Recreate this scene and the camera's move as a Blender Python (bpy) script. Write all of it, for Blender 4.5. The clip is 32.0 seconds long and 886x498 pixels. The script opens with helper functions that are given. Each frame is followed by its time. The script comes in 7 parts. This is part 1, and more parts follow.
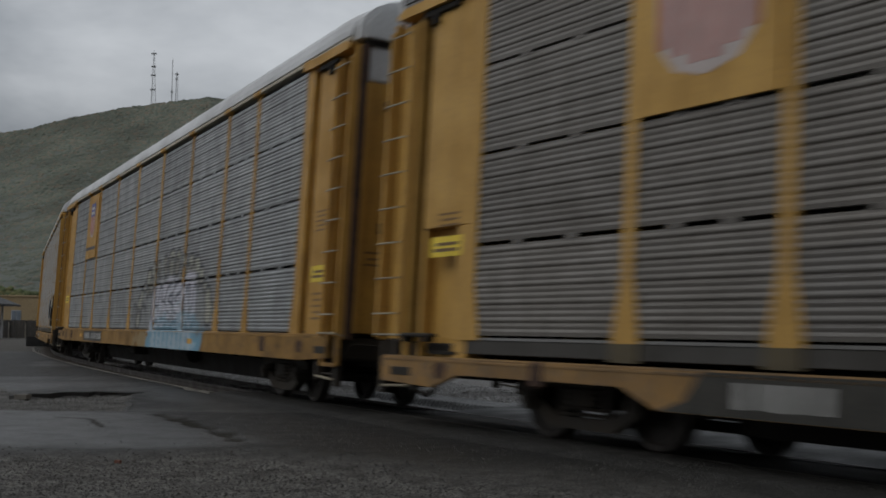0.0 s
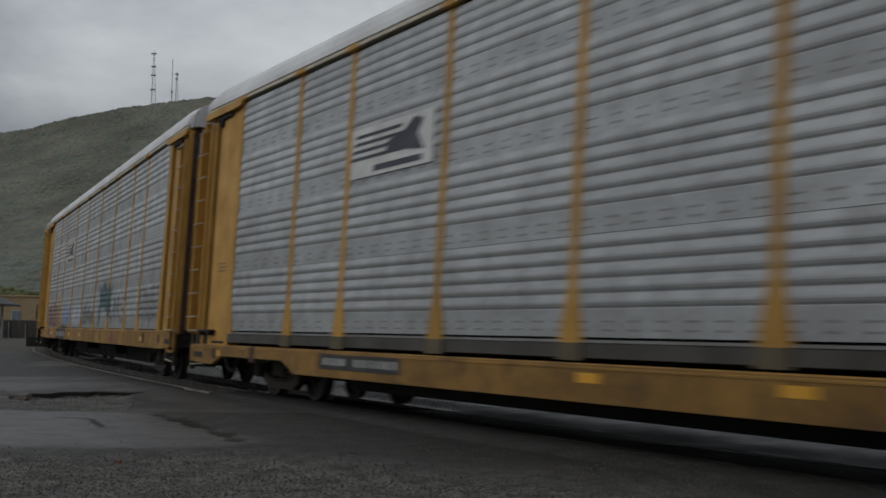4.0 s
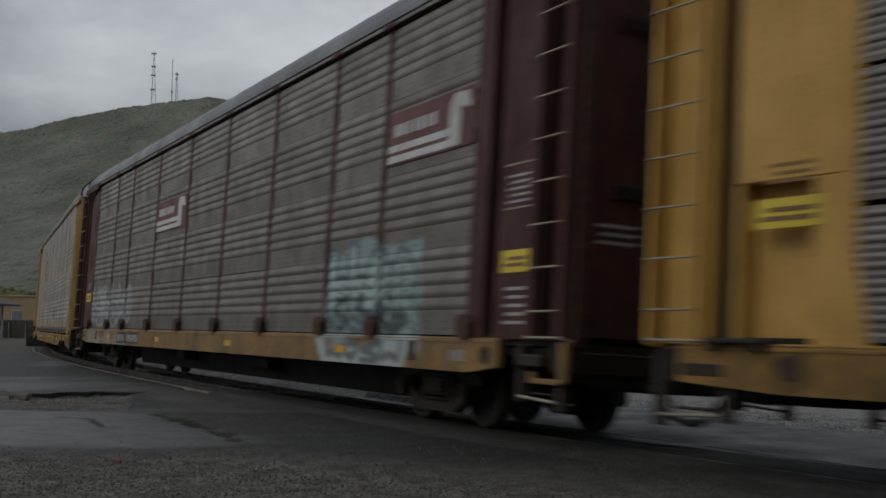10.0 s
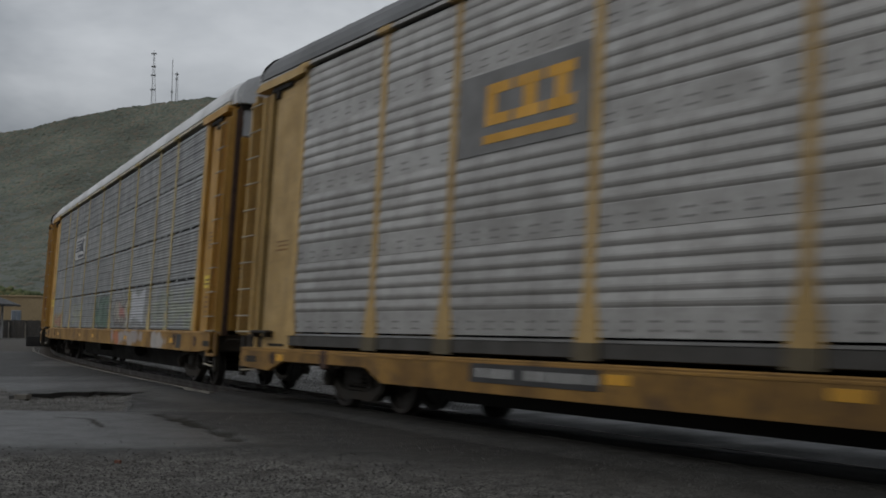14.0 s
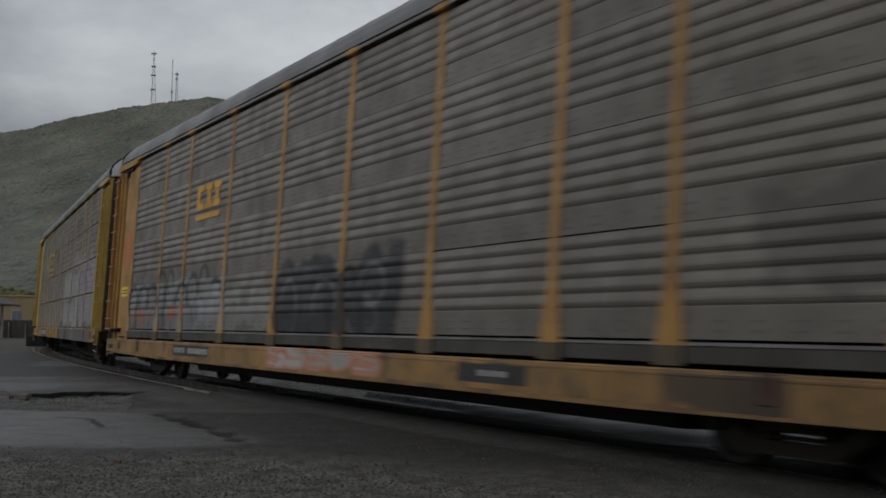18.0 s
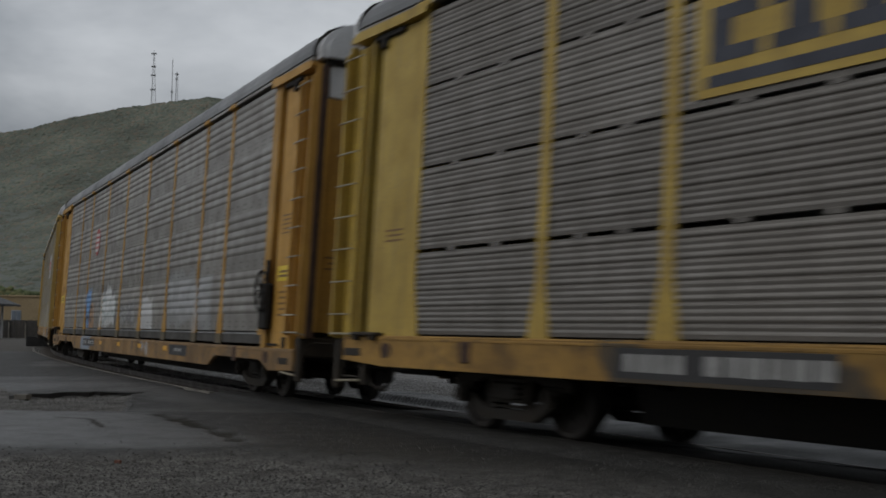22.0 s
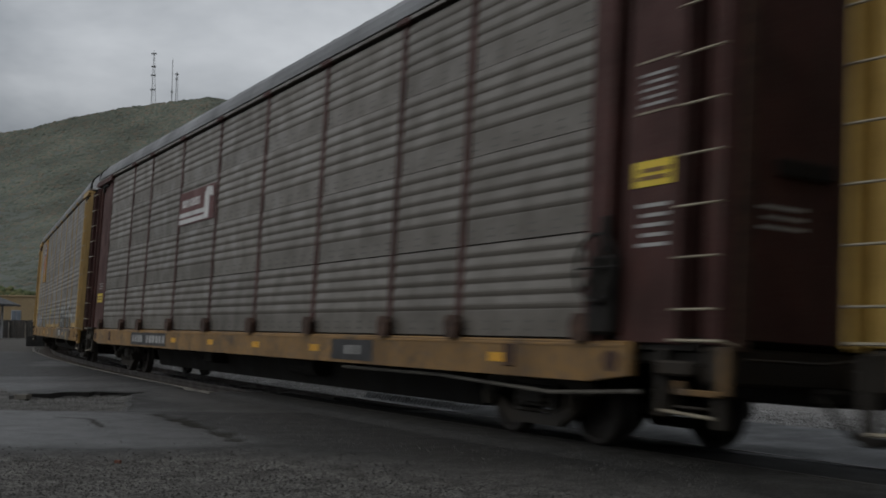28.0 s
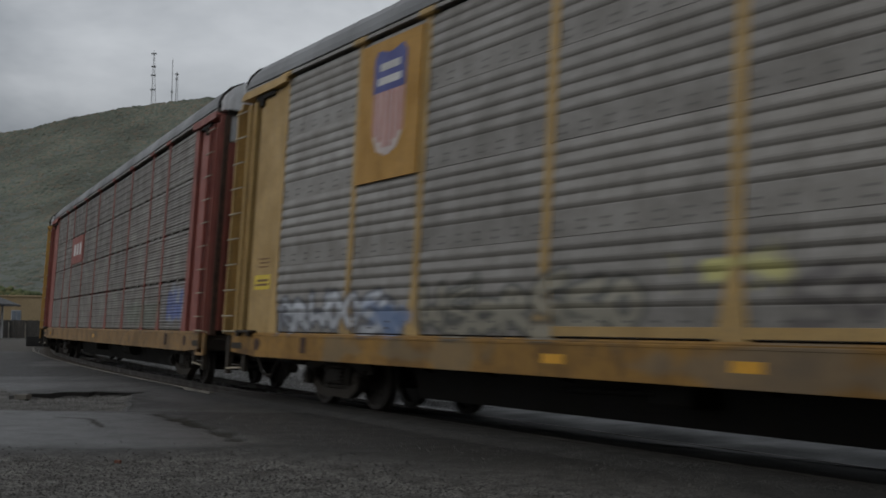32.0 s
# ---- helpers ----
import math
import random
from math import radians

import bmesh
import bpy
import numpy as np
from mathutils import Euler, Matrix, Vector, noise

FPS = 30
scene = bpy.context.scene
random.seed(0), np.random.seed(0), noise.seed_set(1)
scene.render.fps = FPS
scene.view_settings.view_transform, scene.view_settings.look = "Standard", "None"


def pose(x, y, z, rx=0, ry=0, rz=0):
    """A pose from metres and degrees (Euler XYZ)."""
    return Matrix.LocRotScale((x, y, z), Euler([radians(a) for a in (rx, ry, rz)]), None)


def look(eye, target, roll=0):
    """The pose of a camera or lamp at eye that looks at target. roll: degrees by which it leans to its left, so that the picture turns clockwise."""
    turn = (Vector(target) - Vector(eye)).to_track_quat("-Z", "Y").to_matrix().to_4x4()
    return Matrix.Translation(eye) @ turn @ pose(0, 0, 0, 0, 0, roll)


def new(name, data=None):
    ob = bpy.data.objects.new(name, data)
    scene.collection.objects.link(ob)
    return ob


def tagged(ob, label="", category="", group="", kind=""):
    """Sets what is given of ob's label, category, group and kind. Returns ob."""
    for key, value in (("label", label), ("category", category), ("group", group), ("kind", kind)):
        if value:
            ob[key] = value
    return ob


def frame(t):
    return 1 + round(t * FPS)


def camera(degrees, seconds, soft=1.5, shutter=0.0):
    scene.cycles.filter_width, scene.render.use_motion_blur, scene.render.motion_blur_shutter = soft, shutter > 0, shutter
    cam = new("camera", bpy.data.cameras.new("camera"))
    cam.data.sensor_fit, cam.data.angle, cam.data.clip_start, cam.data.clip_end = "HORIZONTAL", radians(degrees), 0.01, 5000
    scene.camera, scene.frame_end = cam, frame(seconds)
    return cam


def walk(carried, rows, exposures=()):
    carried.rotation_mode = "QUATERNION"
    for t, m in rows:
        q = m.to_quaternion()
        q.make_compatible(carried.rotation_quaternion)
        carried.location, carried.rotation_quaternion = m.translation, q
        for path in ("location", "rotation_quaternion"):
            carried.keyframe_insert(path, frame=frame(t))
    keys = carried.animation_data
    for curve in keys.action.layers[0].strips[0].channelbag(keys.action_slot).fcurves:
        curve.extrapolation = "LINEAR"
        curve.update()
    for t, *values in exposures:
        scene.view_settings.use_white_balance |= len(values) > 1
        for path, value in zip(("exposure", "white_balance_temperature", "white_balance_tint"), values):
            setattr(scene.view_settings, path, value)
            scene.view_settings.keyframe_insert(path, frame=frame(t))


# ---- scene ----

# ================= camera =================
cam = camera(40.79, 32.0, soft=1.7, shutter=0.55)
EYE_HEIGHT = 1.188
CAMERA_POSE = pose(0, 0, EYE_HEIGHT) @ pose(0, 0, 0, 90 + 3.933, 0, 0) @ pose(0, 0, 0, 0, 0, 0.766)
walk(cam, [(0.0, CAMERA_POSE), (32.0, CAMERA_POSE)], exposures=[(0.0, 0.0), (32.0, 0.0)])

# ================= sky and light =================
SUN_ELEVATION, SUN_AZIMUTH = radians(46), radians(240)
world = bpy.data.worlds.new("overcast_sky")
scene.world = world
world.use_nodes = True
wt = world.node_tree
wt.nodes.clear()
w_out = wt.nodes.new("ShaderNodeOutputWorld")
w_bg = wt.nodes.new("ShaderNodeBackground")
w_sky = wt.nodes.new("ShaderNodeTexSky")
w_sky.sky_type = "NISHITA"
w_sky.sun_disc = False
w_sky.sun_elevation, w_sky.sun_rotation = SUN_ELEVATION, SUN_AZIMUTH
w_sky.air_density, w_sky.dust_density = 1.0, 4.0
w_co = wt.nodes.new("ShaderNodeTexCoord")
w_map = wt.nodes.new("ShaderNodeMapping")
w_map.inputs["Scale"].default_value = (1.0, 1.0, 1.9)
w_map.inputs["Location"].default_value = (1.11, 0.4, 0.10)
w_noise = wt.nodes.new("ShaderNodeTexNoise")
w_noise.inputs["Scale"].default_value = 3.1
w_noise.inputs["Detail"].default_value = 6.0
w_noise.inputs["Roughness"].default_value = 0.52
w_noise.inputs["Distortion"].default_value = 0.15
w_ramp = wt.nodes.new("ShaderNodeValToRGB")
w_ramp.color_ramp.elements[0].position, w_ramp.color_ramp.elements[0].color = 0.38, (2.85, 3.08, 3.36, 1)
w_ramp.color_ramp.elements[1].position, w_ramp.color_ramp.elements[1].color = 0.62, (6.05, 6.3, 6.6, 1)
w_sep = wt.nodes.new("ShaderNodeSeparateXYZ")
w_up = wt.nodes.new("ShaderNodeMapRange")
w_up.inputs["From Min"].default_value, w_up.inputs["From Max"].default_value = 0.25, 0.9
w_up.inputs["To Min"].default_value, w_up.inputs["To Max"].default_value = 1.0, 0.95
w_mul = wt.nodes.new("ShaderNodeVectorMath")
w_mul.operation = "SCALE"
w_low = wt.nodes.new("ShaderNodeMapRange")
w_low.inputs["From Min"].default_value, w_low.inputs["From Max"].default_value = 0.13, 0.23
w_low.inputs["To Min"].default_value, w_low.inputs["To Max"].default_value = 0.74, 1.0
w_both = wt.nodes.new("ShaderNodeMath")
w_both.operation = "MULTIPLY"
wt.links.new(w_sep.outputs["Z"], w_low.inputs["Value"])
w_mix = wt.nodes.new("ShaderNodeMix")
w_mix.data_type = "RGBA"
w_mix.inputs["Factor"].default_value = 0.93
wt.links.new(w_co.outputs["Generated"], w_map.inputs["Vector"])
wt.links.new(w_map.outputs["Vector"], w_noise.inputs["Vector"])
wt.links.new(w_noise.outputs["Fac"], w_ramp.inputs["Fac"])
wt.links.new(w_co.outputs["Generated"], w_sep.inputs["Vector"])
wt.links.new(w_sep.outputs["Z"], w_up.inputs["Value"])
wt.links.new(w_ramp.outputs["Color"], w_mul.inputs[0])
wt.links.new(w_up.outputs["Result"], w_both.inputs[0])
wt.links.new(w_low.outputs["Result"], w_both.inputs[1])
wt.links.new(w_both.outputs["Value"], w_mul.inputs["Scale"])
wt.links.new(w_sky.outputs["Color"], w_mix.inputs["A"])
wt.links.new(w_mul.outputs["Vector"], w_mix.inputs["B"])
wt.links.new(w_mix.outputs["Result"], w_bg.inputs["Color"])
w_bg.inputs["Strength"].default_value = 0.10
wt.links.new(w_bg.outputs["Background"], w_out.inputs["Surface"])

sun_data = bpy.data.lights.new("sun", "SUN")
sun_data.energy, sun_data.angle, sun_data.color = 0.5, radians(35), (1.0, 0.985, 0.96)
sun = new("sun", sun_data)
sun.matrix_basis = look((0, 0, 60), (-math.sin(SUN_AZIMUTH) * 40, -math.cos(SUN_AZIMUTH) * 40, 60 - 40 * math.tan(SUN_ELEVATION)))


# ================= materials =================
def material(name, base, second=None, rough=0.6, metal=0.0, scale=2.0, fine=30.0, bump=0.12, streak=0.0, spread=0.10, dirt=(0.10, 0.085, 0.07), grime=0.25, painted=False, specular=0.5, blotch=None):
    """A weathered surface: two sizes of colour change, grime, upright streaks, fine relief; painted: carries sprayed paint."""
    m = bpy.data.materials.new(name)
    m.use_nodes = True
    t = m.node_tree
    n, l = t.nodes, t.links
    bsdf = n["Principled BSDF"]
    second = second or tuple(c * 0.78 for c in base)
    co, info = n.new("ShaderNodeTexCoord"), n.new("ShaderNodeObjectInfo")
    shift = n.new("ShaderNodeVectorMath")
    shift.operation = "MULTIPLY_ADD"
    spin = n.new("ShaderNodeCombineXYZ")
    l.new(info.outputs["Random"], spin.inputs["X"]), l.new(info.outputs["Random"], spin.inputs["Y"])
    l.new(spin.outputs["Vector"], shift.inputs[0])
    shift.inputs[1].default_value = (37.0, 91.0, 0.0)
    l.new(co.outputs["Object"], shift.inputs[2])
    big, small = n.new("ShaderNodeTexNoise"), n.new("ShaderNodeTexNoise")
    big.inputs["Scale"].default_value, big.inputs["Detail"].default_value = scale, 5.0
    small.inputs["Scale"].default_value, small.inputs["Detail"].default_value = fine, 3.0
    l.new(shift.outputs["Vector"], big.inputs["Vector"]), l.new(shift.outputs["Vector"], small.inputs["Vector"])
    mix = n.new("ShaderNodeMix")
    mix.data_type = "RGBA"
    mix.inputs["A"].default_value, mix.inputs["B"].default_value = (*base, 1), (*second, 1)
    ramp = n.new("ShaderNodeMapRange")
    ramp.inputs["From Min"].default_value, ramp.inputs["From Max"].default_value = 0.35, 0.68
    l.new(big.outputs["Fac"], ramp.inputs["Value"]), l.new(ramp.outputs["Result"], mix.inputs["Factor"])
    colour = mix.outputs["Result"]

    def blend(colour, factor, other):
        b = n.new("ShaderNodeMix")
        b.data_type = "RGBA"
        l.new(colour, b.inputs["A"])
        if isinstance(other, tuple):
            b.inputs["B"].default_value = (*other, 1)
        else:
            l.new(other, b.inputs["B"])
        l.new(factor, b.inputs["Factor"])
        return b.outputs["Result"]

    def ranged(value, a, b, lo, hi):
        r = n.new("ShaderNodeMapRange")
        for key, val in (("From Min", a), ("From Max", b), ("To Min", lo), ("To Max", hi)):
            r.inputs[key].default_value = val
        l.new(value, r.inputs["Value"])
        return r.outputs["Result"]

    colour = blend(colour, ranged(small.outputs["Fac"], 0.45, 0.75, 0.0, grime), dirt)
    if blotch:
        patch = n.new("ShaderNodeTexNoise")
        patch.inputs["Scale"].default_value, patch.inputs["Detail"].default_value, patch.inputs["Roughness"].default_value = blotch[0], 6.0, 0.68
        l.new(shift.outputs["Vector"], patch.inputs["Vector"])
        colour = blend(colour, ranged(patch.outputs["Fac"], 0.53, 0.66, 0.0, blotch[1]), blotch[2])
    if streak:
        stretch = n.new("ShaderNodeMapping")
        stretch.inputs["Scale"].default_value = (5.0, 5.0, 0.35)
        l.new(shift.outputs["Vector"], stretch.inputs["Vector"])
        runs = n.new("ShaderNodeTexNoise")
        runs.inputs["Scale"].default_value, runs.inputs["Detail"].default_value = 3.0, 4.0
        l.new(stretch.outputs["Vector"], runs.inputs["Vector"])
        colour = blend(colour, ranged(runs.outputs["Fac"], 0.52, 0.78, 0.0, streak), dirt)
    hue = n.new("ShaderNodeHueSaturation")
    l.new(ranged(info.outputs["Random"], 0.0, 1.0, 1.0 - spread, 1.0 + spread), hue.inputs["Value"])
    l.new(colour, hue.inputs["Color"])
    colour = hue.outputs["Color"]
    if painted:
        spray, cover = n.new("ShaderNodeAttribute"), n.new("ShaderNodeAttribute")
        spray.attribute_name, cover.attribute_name = "spray", "cover"
        worn = n.new("ShaderNodeMath")
        worn.operation = "MULTIPLY"
        l.new(cover.outputs["Fac"], worn.inputs[0])
        l.new(ranged(small.outputs["Fac"], 0.3, 0.7, 1.0, 0.93), worn.inputs[1])
        colour = blend(colour, worn.outputs["Value"], spray.outputs["Color"])
    l.new(colour, bsdf.inputs["Base Color"])
    l.new(ranged(big.outputs["Fac"], 0.3, 0.7, max(rough - 0.12, 0.05), min(rough + 0.12, 1.0)), bsdf.inputs["Roughness"])
    bsdf.inputs["Metallic"].default_value = metal
    bsdf.inputs["Specular IOR Level"].default_value = specular
    if bump:
        b = n.new("ShaderNodeBump")
        b.inputs["Strength"].default_value, b.inputs["Distance"].default_value = bump, 0.01
        l.new(small.outputs["Fac"], b.inputs["Height"]), l.new(b.outputs["Normal"], bsdf.inputs["Normal"])
    return m


YELLOW = material("trailer_yellow_paint", (0.49, 0.272, 0.056), (0.375, 0.205, 0.045), rough=0.55, specular=0.3, dirt=(0.14, 0.078, 0.032), streak=0.45, grime=0.3, painted=True)
ORANGE = material("faded_orange_paint", (0.38, 0.20, 0.07), (0.24, 0.13, 0.055), rough=0.65, streak=0.6, grime=0.45, painted=True)
LEMON = material("lemon_yellow_paint", (0.55, 0.325, 0.080), (0.44, 0.255, 0.065), rough=0.55, specular=0.35, dirt=(0.15, 0.09, 0.04), streak=0.35, grime=0.25, painted=True)
BROWN = material("brown_oxide_paint", (0.080, 0.032, 0.028), (0.046, 0.020, 0.018), rough=0.62, specular=0.2, streak=0.4, grime=0.3, painted=True)
RED = material("faded_red_paint", (0.27, 0.075, 0.055), (0.20, 0.055, 0.045), rough=0.6, streak=0.4, grime=0.3, painted=True)
SILL_YELLOW = material("road_grimed_yellow_sill", (0.335, 0.182, 0.038), (0.185, 0.102, 0.028), specular=0.3, dirt=(0.11, 0.06, 0.025), blotch=(1.7, 0.7, (0.075, 0.045, 0.024)), rough=0.6, scale=1.1, fine=9, streak=0.55, grime=0.5, painted=True)
SILL_LEMON = material("road_grimed_lemon_sill", (0.40, 0.232, 0.055), (0.22, 0.128, 0.039), specular=0.3, dirt=(0.11, 0.065, 0.03), blotch=(1.7, 0.7, (0.075, 0.048, 0.027)), rough=0.65, scale=1.1, fine=9, streak=0.6, grime=0.55, painted=True)
SILL_ORANGE = material("road_grimed_orange_sill", (0.315, 0.172, 0.046), (0.165, 0.094, 0.033), rough=0.65, scale=1.1, fine=9, streak=0.6, grime=0.55, painted=True, blotch=(1.7, 0.8, (0.055, 0.042, 0.03)))
RUNG = material("pale_worn_rung", (0.36, 0.32, 0.23), (0.24, 0.20, 0.14), rough=0.5, bump=0.0)
# dark rust, and the painted shade of the gap beside the end doors
RUST_AND_SHADE = material("dark_rust_and_gap_shade", (0.07, 0.032, 0.018), (0.03, 0.018, 0.013), rough=0.85, scale=9)
OLIVE_PLATE = material("dirty_dark_olive_plate", (0.035, 0.034, 0.028), (0.022, 0.022, 0.019), rough=0.7, streak=0.3)
OCHRE = material("rust_blotched_ochre_paint", (0.47, 0.255, 0.06), (0.36, 0.19, 0.05), rough=0.6, streak=0.5, grime=0.35, painted=True, blotch=(1.3, 0.6, (0.24, 0.10, 0.035)))
SULFUR = material("sulfur_yellow_paint", (0.50, 0.345, 0.058), (0.38, 0.255, 0.05), rough=0.55, streak=0.4, grime=0.3, painted=True)
STRAW = material("pale_straw_paint", (0.50, 0.405, 0.205), (0.40, 0.31, 0.14), rough=0.6, specular=0.3, streak=0.35, grime=0.3, dirt=(0.17, 0.11, 0.05), painted=True)
OLIVE_GOLD = material("dull_olive_gold_paint", (0.49, 0.325, 0.088), (0.39, 0.25, 0.07), rough=0.58, specular=0.3, streak=0.45, grime=0.3, dirt=(0.14, 0.09, 0.035), painted=True)
KHAKI = material("faded_khaki_yellow_paint", (0.47, 0.31, 0.11), (0.36, 0.235, 0.085), rough=0.6, streak=0.45, grime=0.35, painted=True)
STEEL_PALE = material("pale_warm_grey_sheet", (0.40, 0.39, 0.372), (0.32, 0.312, 0.298), rough=0.45, metal=0.5, scale=2.0, streak=0.5, fine=14, grime=0.35, bump=0.06, painted=True, spread=0.10)
MID_PEBBLE = material("grey_wet_gravel", (0.13, 0.127, 0.12), (0.06, 0.058, 0.055), rough=0.7, fine=80, specular=0.25, bump=0.3)
BRICK_RED = material("broken_brick_red", (0.22, 0.09, 0.06), (0.14, 0.06, 0.045), rough=0.8, fine=80)
INK = material("faded_brown_stencil", (0.16, 0.09, 0.03), (0.24, 0.13, 0.04), rough=0.6)
GREY_INK = material("greyed_white_stencil", (0.42, 0.42, 0.41), (0.28, 0.28, 0.27), rough=0.65, grime=0.4)
STEEL_LIGHT = material("light_galvanised_sheet", (0.44, 0.455, 0.46), (0.352, 0.364, 0.368), rough=0.42, metal=0.5, scale=2.2, streak=0.4, fine=14, grime=0.35, bump=0.06, painted=True, spread=0.10)
STEEL_MID = material("grey_galvanised_sheet", (0.335, 0.345, 0.35), (0.268, 0.276, 0.28), rough=0.42, metal=0.5, scale=2.0, streak=0.5, fine=14, grime=0.3, bump=0.06, painted=True, spread=0.10)
STEEL_DARK = material("grimy_galvanised_sheet", (0.232, 0.215, 0.194), (0.186, 0.172, 0.155), rough=0.45, metal=0.5, scale=2.0, streak=0.5, fine=14, grime=0.35, bump=0.06, painted=True, spread=0.10)
STEEL_WORN = material("worn_warm_grey_sheet", (0.285, 0.270, 0.248), (0.228, 0.216, 0.198), rough=0.45, metal=0.5, scale=2.0, streak=0.5, fine=14, grime=0.35, bump=0.06, painted=True, spread=0.10)
STEEL_SOOT = material("soot_stained_sheet", (0.196, 0.178, 0.153), (0.157, 0.142, 0.122), rough=0.45, metal=0.5, scale=2.0, streak=0.5, fine=14, grime=0.35, bump=0.06, painted=True, spread=0.10)
VENT = material("dull_vent_slots", (0.105, 0.103, 0.099), rough=0.8, bump=0.0)
RAIL_CREAM = material("grimed_cream_eaves_rail", (0.52, 0.47, 0.36), (0.40, 0.36, 0.27), rough=0.6, scale=1.5, streak=0.3)
ROOF_WHITE = material("pale_roof_sheet", (0.62, 0.63, 0.64), (0.46, 0.465, 0.47), rough=0.5, scale=0.6, streak=0.2)
ROOF_GREY = material("grey_roof_sheet", (0.165, 0.17, 0.175), (0.115, 0.12, 0.125), rough=0.5, metal=0.2, scale=0.6, streak=0.2)
BLACK = material("black_underframe", (0.012, 0.011, 0.010), (0.020, 0.018, 0.015), rough=0.8, bump=0.3, grime=0.4, dirt=(0.035, 0.028, 0.022), specular=0.25)
TRUCK_STEEL = material("grimy_truck_casting", (0.024, 0.021, 0.017), (0.040, 0.032, 0.024), rough=0.75, bump=0.3, dirt=(0.06, 0.045, 0.032), specular=0.3)
WHEEL_STEEL = material("rusty_wheel_steel", (0.030, 0.024, 0.020), (0.02, 0.017, 0.015), rough=0.7, metal=0.1, bump=0.2)
GREYED = material("dull_grey_patch_paint", (0.19, 0.19, 0.187), (0.14, 0.14, 0.138), rough=0.55, streak=0.4)
LIP_PALE = material("dull_galvanised_lip", (0.13, 0.128, 0.122), (0.08, 0.079, 0.075), rough=0.5, metal=0.2, scale=1.5, streak=0.3)
FOOT_OLIVE = material("dirty_olive_post_foot", (0.105, 0.082, 0.042), (0.065, 0.052, 0.03), rough=0.7, streak=0.4)
BAND = material("dark_grey_channel", (0.050, 0.047, 0.042), (0.034, 0.032, 0.028), rough=0.65, streak=0.3)
WHITE = material("white_marking_paint", (0.62, 0.62, 0.61), (0.48, 0.48, 0.47), rough=0.6, streak=0.2, grime=0.2)
FADED_WHITE = material("pinkish_faded_white", (0.55, 0.48, 0.46), (0.46, 0.40, 0.38), rough=0.6, streak=0.2, grime=0.2)
STENCIL = material("black_stencil_plate", (0.028, 0.028, 0.03), rough=0.6)
REFLECTOR = material("amber_reflective_tape", (0.72, 0.36, 0.02), rough=0.35, bump=0.0, grime=0.15)
SIGN_YELLOW = material("bright_yellow_decal", (0.78, 0.58, 0.04), rough=0.45, grime=0.15)
LOGO_RED = material("logo_red_paint", (0.50, 0.10, 0.09), rough=0.55, grime=0.2)
LOGO_PINK = material("faded_pink_stripes", (0.46, 0.19, 0.165), rough=0.55, grime=0.2)
LOGO_BLUE = material("logo_blue_paint", (0.07, 0.085, 0.30), rough=0.5, grime=0.15)
LOGO_GOLD = material("logo_gold_paint", (0.66, 0.34, 0.03), rough=0.55, grime=0.2)
LOGO_DARK = material("logo_dark_paint", (0.035, 0.04, 0.06), rough=0.55, grime=0.2)
RAIL_STEEL = material("rail_steel", (0.06, 0.05, 0.044), (0.035, 0.03, 0.026), rough=0.5, metal=0.3, bump=0.1)
TIMBER = material("weathered_tie_timber", (0.075, 0.062, 0.052), (0.05, 0.042, 0.036), rough=0.8, bump=0.4)
STONE = material("grey_ballast_stone", (0.36, 0.355, 0.345), (0.20, 0.195, 0.19), rough=0.8, fine=60, bump=0.3)
PALE_PEBBLE = material("pale_wet_stones", (0.15, 0.146, 0.138), (0.07, 0.068, 0.063), rough=0.6, fine=60, bump=0.3)
PEBBLE = material("dark_wet_gravel", (0.095, 0.091, 0.085), (0.045, 0.043, 0.041), rough=0.7, fine=80, specular=0.25, bump=0.3)
EDGING = material("pale_concrete_edging", (0.20, 0.185, 0.155), (0.11, 0.10, 0.088), rough=0.7, fine=50)


# ================= mesh helpers =================
def mesh(name, verts, faces, mat, smooth=False):
    me = bpy.data.meshes.new(name)
    me.from_pydata(verts, [], faces)
    for mm in (mat if isinstance(mat, (list, tuple)) else [mat]):
        me.materials.append(mm)
    if smooth:
        me.polygons.foreach_set("use_smooth", [True] * len(me.polygons))
    me.update()
    return me


def hang(name, data, parent, at=(0, 0, 0), label=""):
    """Link mesh data as a part under a thing or a part."""
    ob = new(name, data)
    ob.parent = parent
    ob.location = at
    return tagged(ob, label)


